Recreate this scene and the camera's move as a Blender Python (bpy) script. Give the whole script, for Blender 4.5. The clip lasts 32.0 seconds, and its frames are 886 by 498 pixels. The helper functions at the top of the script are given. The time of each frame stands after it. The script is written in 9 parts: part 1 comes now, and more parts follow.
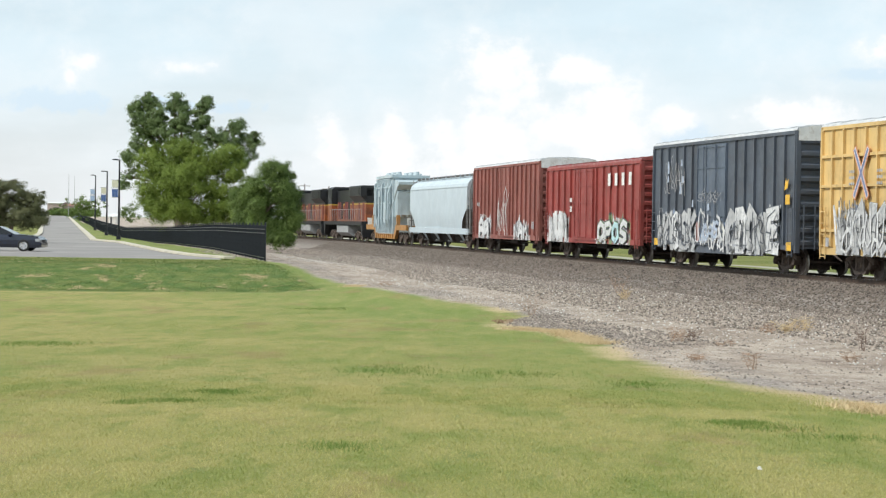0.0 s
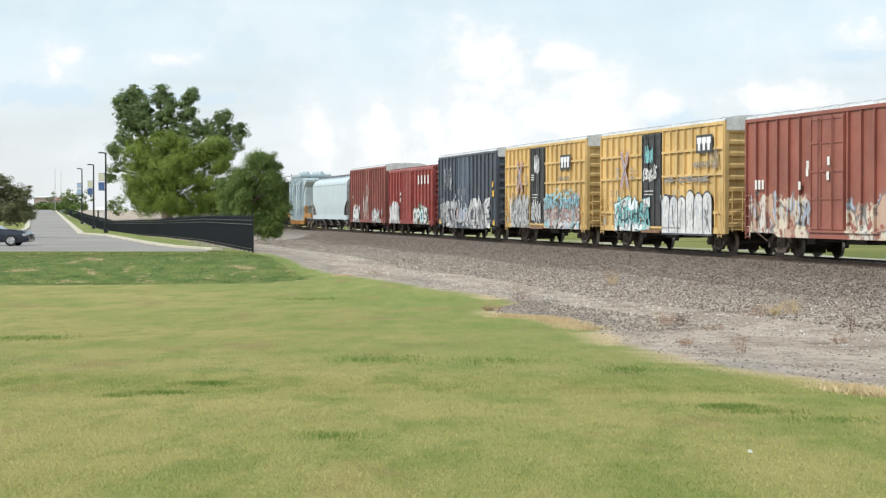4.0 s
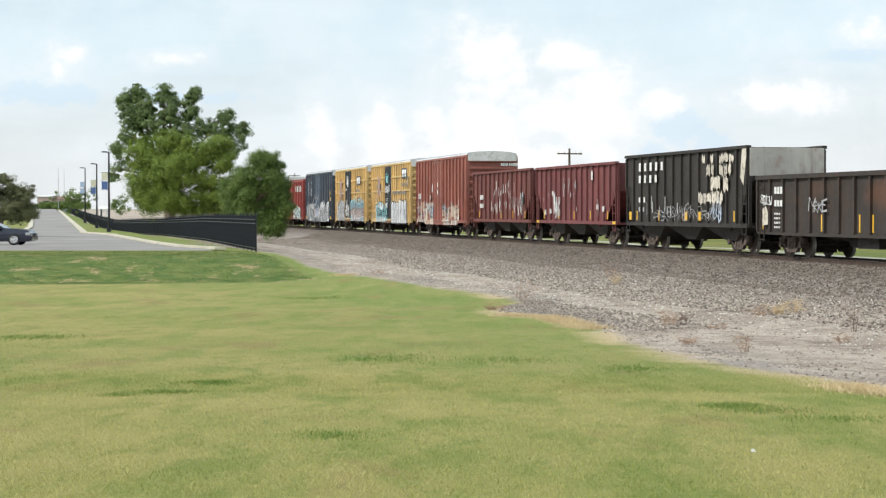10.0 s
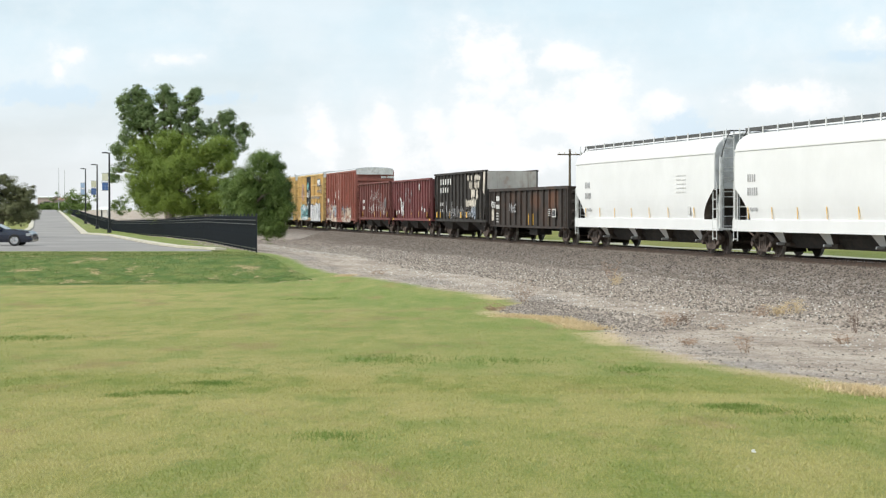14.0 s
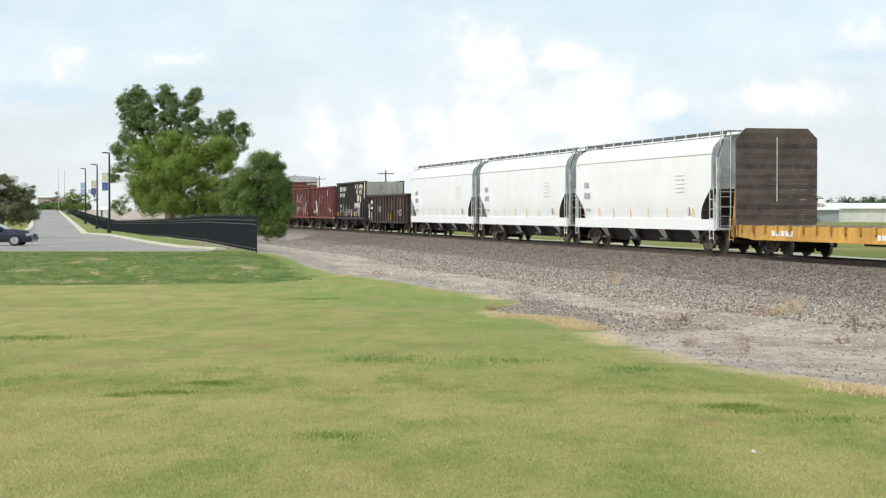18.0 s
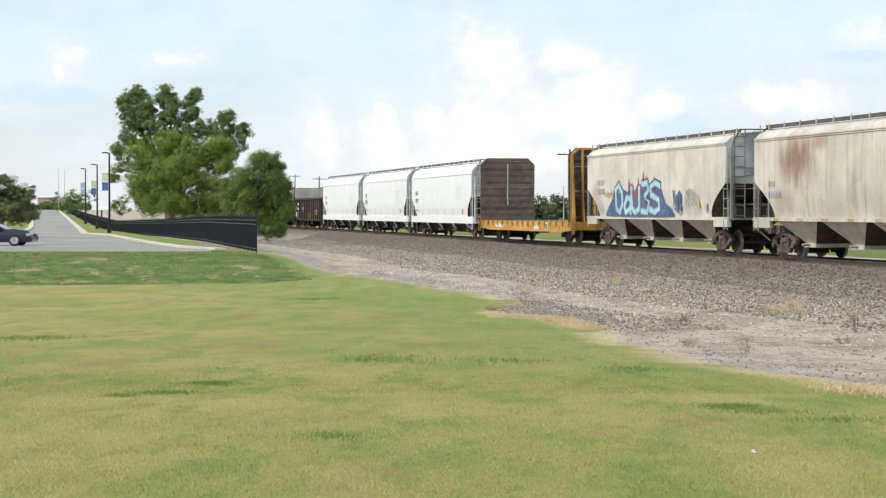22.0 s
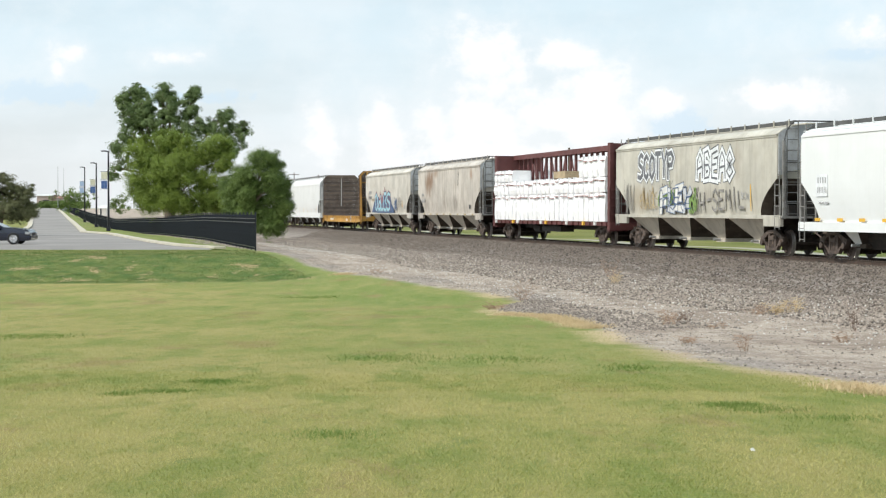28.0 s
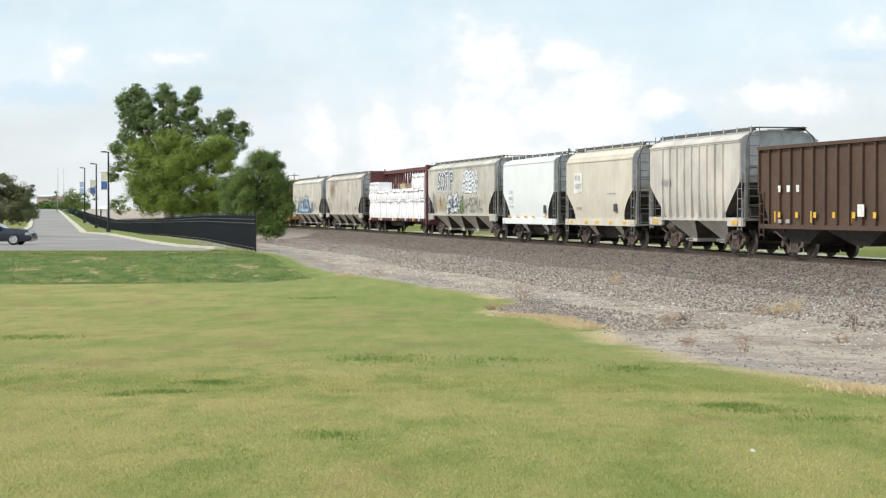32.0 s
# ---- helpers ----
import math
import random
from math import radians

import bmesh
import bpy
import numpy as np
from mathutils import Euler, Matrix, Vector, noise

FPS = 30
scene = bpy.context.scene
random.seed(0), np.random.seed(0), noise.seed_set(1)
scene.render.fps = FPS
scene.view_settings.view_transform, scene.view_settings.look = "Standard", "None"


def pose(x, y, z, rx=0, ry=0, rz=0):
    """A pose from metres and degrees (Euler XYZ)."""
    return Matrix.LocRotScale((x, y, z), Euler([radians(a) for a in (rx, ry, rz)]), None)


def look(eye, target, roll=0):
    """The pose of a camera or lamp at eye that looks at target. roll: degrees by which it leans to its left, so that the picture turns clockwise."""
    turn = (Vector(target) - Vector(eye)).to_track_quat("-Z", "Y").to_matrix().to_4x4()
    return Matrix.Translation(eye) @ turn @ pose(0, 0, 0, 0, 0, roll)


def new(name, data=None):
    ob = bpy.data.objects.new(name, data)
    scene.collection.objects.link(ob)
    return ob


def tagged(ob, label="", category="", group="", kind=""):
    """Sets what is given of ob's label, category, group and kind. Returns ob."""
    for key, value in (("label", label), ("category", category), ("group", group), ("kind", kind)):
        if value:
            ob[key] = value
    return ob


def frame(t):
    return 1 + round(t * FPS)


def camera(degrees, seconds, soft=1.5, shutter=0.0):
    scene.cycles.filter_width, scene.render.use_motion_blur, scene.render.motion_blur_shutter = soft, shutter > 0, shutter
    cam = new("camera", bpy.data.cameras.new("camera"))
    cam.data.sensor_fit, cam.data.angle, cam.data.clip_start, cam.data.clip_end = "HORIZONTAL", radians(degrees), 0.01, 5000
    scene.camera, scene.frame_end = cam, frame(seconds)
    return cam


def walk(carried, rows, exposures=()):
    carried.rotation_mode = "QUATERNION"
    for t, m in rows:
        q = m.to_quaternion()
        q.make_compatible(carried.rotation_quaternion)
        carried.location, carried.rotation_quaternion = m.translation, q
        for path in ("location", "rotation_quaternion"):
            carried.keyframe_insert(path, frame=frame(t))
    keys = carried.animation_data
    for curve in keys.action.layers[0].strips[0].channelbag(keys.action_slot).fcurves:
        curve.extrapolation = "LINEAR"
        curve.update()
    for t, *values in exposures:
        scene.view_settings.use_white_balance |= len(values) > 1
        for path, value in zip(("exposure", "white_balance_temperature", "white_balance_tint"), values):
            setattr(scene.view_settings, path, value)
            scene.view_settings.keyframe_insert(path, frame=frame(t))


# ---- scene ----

# ---- camera ----
cam = camera(25.98, 32.0, soft=1.25)
EYE_Z = 1.555
RAIL = -0.11           # the rails' top


def aim(t, turn, lift, lean=0.0):
    """A row of the camera: degrees of turn to its left, of lift, and of lean."""
    return (t, pose(0, 0, EYE_Z, 88.873 + lift, 0, turn) @ pose(0, 0, 0, 0, 0, lean))


walk(cam, [aim(0.0, 0.260, 0.350, 0.87), aim(0.5, 0.219, 0.318, 1.45), aim(1.0, 0.167, 0.253, 1.37),
           aim(1.5, 0.052, 0.256, 0.74), aim(2.0, -0.049, 0.231, 0.03), aim(2.5, -0.076, 0.130),
           aim(3.0, -0.101, 0.062, 0.03), aim(3.5, -0.103, 0.025), aim(4.2, -0.103, -0.005), aim(5.5, -0.103, -0.025),
           aim(6.0, -0.101, -0.025), aim(7.0, -0.076, -0.025), aim(8.0, -0.025, -0.025), aim(9.5, -0.025, -0.025),
           aim(10.5, 0.0, -0.02), aim(12.0, 0.0, -0.01), aim(13.0, 0.0, 0.0), aim(24.0, 0.0, 0.0),
           aim(25.2, -0.018, -0.022), aim(27.5, -0.025, -0.05), aim(28.3, -0.025, -0.045), aim(29.2, -0.025, -0.035),
           aim(30.3, -0.025, -0.047), aim(31.0, -0.025, -0.025), aim(32.0, -0.025, -0.025)])

# ---- daylight ----
scene.view_settings.exposure = 0.0
SUN_ELEV, SUN_AZ = radians(46), radians(247)     # azimuth clockwise from +y
world = bpy.data.worlds.new("sky")
scene.world = world
world.use_nodes = True


def sky_nodes(nt):
    N, K = nt.nodes, nt.links
    N.clear()
    out = N.new("ShaderNodeOutputWorld")
    bg = N.new("ShaderNodeBackground")
    sky = N.new("ShaderNodeTexSky")
    sky.sky_type, sky.sun_disc, sky.sun_elevation, sky.sun_rotation = "NISHITA", False, SUN_ELEV, SUN_AZ
    sky.air_density, sky.dust_density = 1.0, 1.5
    tc = N.new("ShaderNodeTexCoord")
    sep = N.new("ShaderNodeSeparateXYZ")
    K.new(tc.outputs["Generated"], sep.inputs[0])

    def math(op, a, b=None, c=None):
        n = N.new("ShaderNodeMath")
        n.operation = op
        for i, v in enumerate((a, b, c)):
            if v is None:
                continue
            if isinstance(v, (int, float)):
                n.inputs[i].default_value = v
            else:
                K.new(v, n.inputs[i])
        return n.outputs[0]

    # cloud plane coordinates, stretched towards the horizon
    zc = math("MAXIMUM", sep.outputs["Z"], 0.02)
    comb = N.new("ShaderNodeCombineXYZ")
    K.new(math("MULTIPLY", sep.outputs["X"], 1.0), comb.inputs[0])
    K.new(math("MULTIPLY", sep.outputs["Y"], 0.35), comb.inputs[1])
    K.new(math("MULTIPLY", math("POWER", zc, 0.8), 3.0), comb.inputs[2])

    def noise(scale, detail, rough, vec=comb.outputs[0], off=0.0):
        m = N.new("ShaderNodeMapping")
        m.inputs["Location"].default_value = (off, off * 0.7, 0)
        K.new(vec, m.inputs[0])
        n = N.new("ShaderNodeTexNoise")
        n.inputs["Scale"].default_value, n.inputs["Detail"].default_value, n.inputs["Roughness"].default_value = scale, detail, rough
        K.new(m.outputs[0], n.inputs["Vector"])
        return n.outputs["Fac"]

    def ramp(v, a, b):
        n = N.new("ShaderNodeMapRange")
        n.interpolation_type = "SMOOTHSTEP"
        n.inputs[1].default_value, n.inputs[2].default_value = a, b
        K.new(v, n.inputs[0])
        return n.outputs[0]

    def mix(f, a, b):
        n = N.new("ShaderNodeMix")
        n.data_type = "RGBA"
        if isinstance(f, (int, float)):
            n.inputs["Factor"].default_value = f
        else:
            K.new(f, n.inputs["Factor"])
        for s, v in ((6, a), (7, b)):
            if isinstance(v, tuple):
                n.inputs[s].default_value = (*v, 1)
            else:
                K.new(v, n.inputs[s])
        return n.outputs[2]

    # thin veil everywhere, then cumulus heaps: azimuth x/y, height z, half sizes
    iso = N.new("ShaderNodeCombineXYZ")
    az = math("DIVIDE", sep.outputs["X"], math("MAXIMUM", math("ABSOLUTE", sep.outputs["Y"]), 0.05))
    K.new(az, iso.inputs[0])
    K.new(math("MULTIPLY", sep.outputs["Y"], 0.35), iso.inputs[1])
    K.new(math("MULTIPLY", sep.outputs["Z"], 1.25), iso.inputs[2])
    veil = ramp(noise(6.0, 5, 0.5), 0.30, 0.66)
    edge = math("SUBTRACT", noise(62.0, 8, 0.62, iso.outputs[0], 3.1), 0.5)
    big = math("SUBTRACT", noise(24.0, 4, 0.55, iso.outputs[0], 9.0), 0.5)
    curl = math("SUBTRACT", noise(130.0, 6, 0.6, iso.outputs[0], 5.3), 0.5)

    def heaps(spots):
        heap = None
        for u, z, ru, rz in spots:
            a = math("DIVIDE", math("SUBTRACT", az, u), ru)
            b = math("DIVIDE", math("SUBTRACT", sep.outputs["Z"], z), rz)
            v = math("SUBTRACT", 1.0, math("SQRT", math("ADD", math("MULTIPLY", a, a), math("MULTIPLY", b, b))))
            heap = v if heap is None else math("MAXIMUM", heap, v)
        return math("ADD", heap, math("ADD", math("MULTIPLY", edge, 3.0), math("MULTIPLY", big, 2.6)))

    body_of = heaps(CLOUDS)
    cumulus = ramp(body_of, -0.35, 0.65)
    crown = ramp(body_of, 0.2, 1.4)
    halo = ramp(body_of, -1.6, 0.3)
    gaps = ramp(heaps(GAPS), -0.25, 0.45)
    rest = ramp(noise(9.0, 7, 0.6, iso.outputs[0], 17.0), 0.46, 0.66)
    low = ramp(sep.outputs["Z"], 0.0, 0.11)
    pale = mix(low, (11.0, 11.5, 11.8), (9.2, 11.0, 12.0))
    body = mix(math("ADD", math("MULTIPLY", veil, 0.16), 0.74), sky.outputs[0], pale)
    body = mix(math("MULTIPLY", rest, 0.30), body, (11.2, 11.5, 11.7))
    body = mix(math("MULTIPLY", halo, 0.35), body, (11.3, 11.6, 11.8))
    body = mix(math("MULTIPLY", gaps, 0.55), body, (7.5, 9.5, 11.2))
    shade = mix(ramp(curl, -0.16, 0.14), (11.3, 11.6, 11.8), (11.9, 11.95, 12.0))
    shade = mix(crown, shade, (12.5, 12.45, 12.4))
    body = mix(math("MULTIPLY", cumulus, 0.92), body, shade)
    K.new(body, bg.inputs["Color"])
    bg.inputs["Strength"].default_value = 0.088
    K.new(bg.outputs[0], out.inputs[0])


CLOUDS = [(0.024, 0.077, 0.021, 0.016), (0.019, 0.052, 0.021, 0.022), (0.064, 0.078, 0.015, 0.006), (0.081, 0.060, 0.018, 0.013), (0.057, 0.048, 0.020, 0.013), (0.078, 0.040, 0.018, 0.013),
          (0.113, 0.055, 0.013, 0.006), (0.181, 0.057, 0.024, 0.007), (-0.063, 0.049, 0.007, 0.011), (-0.061, 0.035, 0.010, 0.012), (-0.033, 0.044, 0.009, 0.012), (-0.031, 0.031, 0.014, 0.010),
          (-0.004, 0.044, 0.009, 0.012), (-0.195, 0.079, 0.010, 0.007), (-0.200, 0.072, 0.004, 0.006), (-0.139, 0.078, 0.012, 0.004), (0.220, 0.089, 0.012, 0.007), (0.03, 0.028, 0.06, 0.008),
          (0.5, 0.10, 0.16, 0.06), (-0.6, 0.14, 0.2, 0.08), (0.9, 0.25, 0.2, 0.1)]
GAPS = [(0.125, 0.043, 0.013, 0.011), (0.142, 0.034, 0.012, 0.009), (0.108, 0.030, 0.010, 0.006), (-0.205, 0.059, 0.036, 0.006), (0.215, 0.079, 0.016, 0.004), (-0.14, 0.058, 0.03, 0.004), (0.4, 0.05, 0.06, 0.01)]
sky_nodes(world.node_tree)
sun = new("sun", bpy.data.lights.new("sun", "SUN"))
sun.data.energy, sun.data.angle, sun.data.color = 3.5, radians(3.0), (1.0, 0.96, 0.88)
sun.matrix_world = look((0, 0, 0), (-math.sin(SUN_AZ) * math.cos(SUN_ELEV), -math.cos(SUN_AZ) * math.cos(SUN_ELEV), -math.sin(SUN_ELEV)))


# ---- helpers for meshes ----
class Shape:
    """Vertices and faces gathered from boxes, prisms, tubes and lofts."""

    def __init__(self):
        self.v, self.f = [], []

    def add(self, v, f):
        n = len(self.v)
        self.v += v
        self.f += [[i + n for i in q] for q in f]
        return self

    def box(self, x0, x1, y0, y1, z0, z1):
        return self.add([(x, y, z) for z in (z0, z1) for y in (y0, y1) for x in (x0, x1)],
                        [(0, 2, 3, 1), (4, 5, 7, 6), (0, 1, 5, 4), (2, 6, 7, 3), (0, 4, 6, 2), (1, 3, 7, 5)])

    def prism_y(self, poly, y0, y1):
        """A polygon in x, z pushed along y."""
        n = len(poly)
        v = [(x, y0, z) for x, z in poly] + [(x, y1, z) for x, z in poly]
        return self.add(v, [list(range(n)), list(range(2 * n - 1, n - 1, -1))] + [(i, i + n, (i + 1) % n + n, (i + 1) % n) for i in range(n)])

    def prism_x(self, poly, x0, x1):
        """A polygon in y, z pushed along x."""
        n = len(poly)
        v = [(x0, y, z) for y, z in poly] + [(x1, y, z) for y, z in poly]
        return self.add(v, [list(range(n)), list(range(2 * n - 1, n - 1, -1))] + [(i, i + n, (i + 1) % n + n, (i + 1) % n) for i in range(n)])

    def tube(self, p, q, r, n=6, r2=None):
        p, q = Vector(p), Vector(q)
        r2 = r if r2 is None else r2
        d = (q - p).normalized()
        u = d.orthogonal().normalized()
        w = d.cross(u)
        ring = [(u * math.cos(2 * math.pi * k / n) + w * math.sin(2 * math.pi * k / n)) for k in range(n)]
        v = [tuple(p + e * r) for e in ring] + [tuple(q + e * r2) for e in ring]
        return self.add(v, [(k, (k + 1) % n, (k + 1) % n + n, k + n) for k in range(n)] + [list(range(n))[::-1], list(range(n, 2 * n))])

    def loft(self, levels):
        """Rectangles (z, x0, x1, y0, y1) one above the other, closed at both ends."""
        v, f = [], []
        for z, a, b, c, d in levels:
            v += [(a, c, z), (b, c, z), (b, d, z), (a, d, z)]
        for k in range(len(levels) - 1):
            o = 4 * k
            f += [(o + i, o + (i + 1) % 4, o + 4 + (i + 1) % 4, o + 4 + i) for i in range(4)]
        o = 4 * len(levels) - 4
        return self.add(v, f + [(3, 2, 1, 0), (o, o + 1, o + 2, o + 3)])

    def lathe_y(self, rings, n=20, x=0.0, z=0.0):
        """Rings (y, radius) about an axle along y."""
        v, f = [], []
        for y, r in rings:
            v += [(x + r * math.cos(2 * math.pi * k / n), y, z + r * math.sin(2 * math.pi * k / n)) for k in range(n)]
        for j in range(len(rings) - 1):
            f += [(j * n + k, j * n + (k + 1) % n, (j + 1) * n + (k + 1) % n, (j + 1) * n + k) for k in range(n)]
        return self.add(v, f + [list(range(n))[::-1], list(range((len(rings) - 1) * n, len(rings) * n))])

    def mesh(self, name, material, smooth=False):
        me = bpy.data.meshes.new(name)
        me.from_pydata(self.v, [], self.f)
        me.materials.append(material)
        if smooth:
            me.polygons.foreach_set("use_smooth", [True] * len(me.polygons))
        me.update()
        bm = bmesh.new()
        bm.from_mesh(me)
        bmesh.ops.recalc_face_normals(bm, faces=bm.faces)
        bm.to_mesh(me)
        bm.free()
        return me


def part(name, shape, material, parent=None, label="", smooth=False):
    """Links a shape, or a ready mesh, as one mesh object under a thing or a part."""
    ob = new(name, shape if isinstance(shape, bpy.types.Mesh) else shape.mesh(name, material, smooth))
    if parent is not None:
        ob.parent = parent
    return tagged(ob, label)


def thing(name, label, category, group="", at=None, kind=""):
    ob = new(name)
    ob.empty_display_size = 0.3
    if at is not None:
        ob.matrix_basis = at
    return tagged(ob, label, category, group, kind)


# ---- materials ----
class Nodes:
    def __init__(self, name, rough=0.6, metal=0.0):
        self.m = bpy.data.materials.new(name)
        self.m.use_nodes = True
        self.t = self.m.node_tree
        self.b = self.t.nodes["Principled BSDF"]
        self.b.inputs["Roughness"].default_value, self.b.inputs["Metallic"].default_value = rough, metal
        self.tc = self.n("ShaderNodeTexCoord")
        self.co = self.tc.outputs["Object"]

    def n(self, kind, **kw):
        return self.t.nodes.new(kind)

    def link(self, a, b):
        self.t.links.new(a, b)

    def put(self, sock, v):
        if isinstance(v, (int, float)):
            sock.default_value = v
        elif isinstance(v, tuple):
            sock.default_value = (*v, 1) if len(sock.default_value) == 4 and len(v) == 3 else v
        else:
            self.link(v, sock)

    def scaled(self, sx, sy, sz, vec=None, off=0.0):
        m = self.n("ShaderNodeMapping")
        m.inputs["Scale"].default_value = (sx, sy, sz)
        m.inputs["Location"].default_value = (off, off, off)
        self.link(vec or self.co, m.inputs[0])
        return m.outputs[0]

    def noise(self, scale, detail=4.0, rough=0.55, vec=None, color=False):
        n = self.n("ShaderNodeTexNoise")
        n.inputs["Scale"].default_value, n.inputs["Detail"].default_value, n.inputs["Roughness"].default_value = scale, detail, rough
        self.link(vec or self.co, n.inputs["Vector"])
        return n.outputs["Color" if color else "Fac"]

    def voronoi(self, scale, feature="F1", out="Distance", vec=None):
        n = self.n("ShaderNodeTexVoronoi")
        n.feature = feature
        n.inputs["Scale"].default_value = scale
        self.link(vec or self.co, n.inputs["Vector"])
        return n.outputs[out]

    def math(self, op, a, b=0.0):
        n = self.n("ShaderNodeMath")
        n.operation = op
        self.put(n.inputs[0], a)
        self.put(n.inputs[1], b)
        return n.outputs[0]

    def ramp(self, v, a, b, lo=0.0, hi=1.0):
        n = self.n("ShaderNodeMapRange")
        n.interpolation_type = "SMOOTHSTEP"
        for k, w in enumerate((v, a, b, lo, hi)):
            self.put(n.inputs[k], w)
        return n.outputs[0]

    def steps(self, v, stops):
        n = self.n("ShaderNodeValToRGB")
        n.color_ramp.interpolation = "CONSTANT"
        while len(n.color_ramp.elements) < len(stops):
            n.color_ramp.elements.new(0.5)
        for e, (p, c) in zip(n.color_ramp.elements, stops):
            e.position, e.color = p, (*c, 1)
        self.link(v, n.inputs[0])
        return n.outputs[0]

    def mix(self, f, a, b, blend="MIX"):
        n = self.n("ShaderNodeMix")
        n.data_type, n.blend_type = "RGBA", blend
        self.put(n.inputs["Factor"], f)
        self.put(n.inputs[6], a)
        self.put(n.inputs[7], b)
        return n.outputs[2]

    def bump(self, height, strength=0.3, distance=0.02):
        n = self.n("ShaderNodeBump")
        n.inputs["Strength"].default_value, n.inputs["Distance"].default_value = strength, distance
        self.link(height, n.inputs["Height"])
        self.link(n.outputs[0], self.b.inputs["Normal"])

    def sep(self, vec=None):
        n = self.n("ShaderNodeSeparateXYZ")
        self.link(vec or self.co, n.inputs[0])
        return n.outputs

    def color(self, c):
        self.put(self.b.inputs["Base Color"], c)
        return self.m


def tint(c, k):
    return tuple(min(1.0, v * k) for v in c)


PALETTES = {
    "silver": [(0, (0.46, 0.47, 0.48)), (0.35, (0.56, 0.565, 0.57)), (0.7, (0.36, 0.38, 0.42)), (0.88, (0.22, 0.27, 0.38))],
    "white": [(0, (0.75, 0.76, 0.76)), (0.5, (0.66, 0.68, 0.70)), (0.8, (0.80, 0.80, 0.80)), (0.93, (0.55, 0.50, 0.42))],
    "teal": [(0, (0.74, 0.78, 0.78)), (0.45, (0.10, 0.50, 0.50)), (0.62, (0.78, 0.80, 0.80)), (0.9, (0.40, 0.66, 0.68))],
    "blue": [(0, (0.06, 0.12, 0.30)), (0.35, (0.30, 0.62, 0.74)), (0.7, (0.36, 0.10, 0.14)), (0.85, (0.10, 0.18, 0.36))],
    "mixed": [(0, (0.62, 0.63, 0.66)), (0.3, (0.30, 0.42, 0.60)), (0.5, (0.55, 0.36, 0.34)), (0.65, (0.70, 0.70, 0.66)), (0.85, (0.55, 0.42, 0.18))],
    "cream": [(0, (0.62, 0.56, 0.46)), (0.4, (0.50, 0.36, 0.28)), (0.6, (0.60, 0.58, 0.54)), (0.85, (0.36, 0.42, 0.50))],
    "green": [(0, (0.62, 0.64, 0.64)), (0.35, (0.20, 0.30, 0.16)), (0.55, (0.52, 0.56, 0.60)), (0.8, (0.16, 0.17, 0.16))],
}


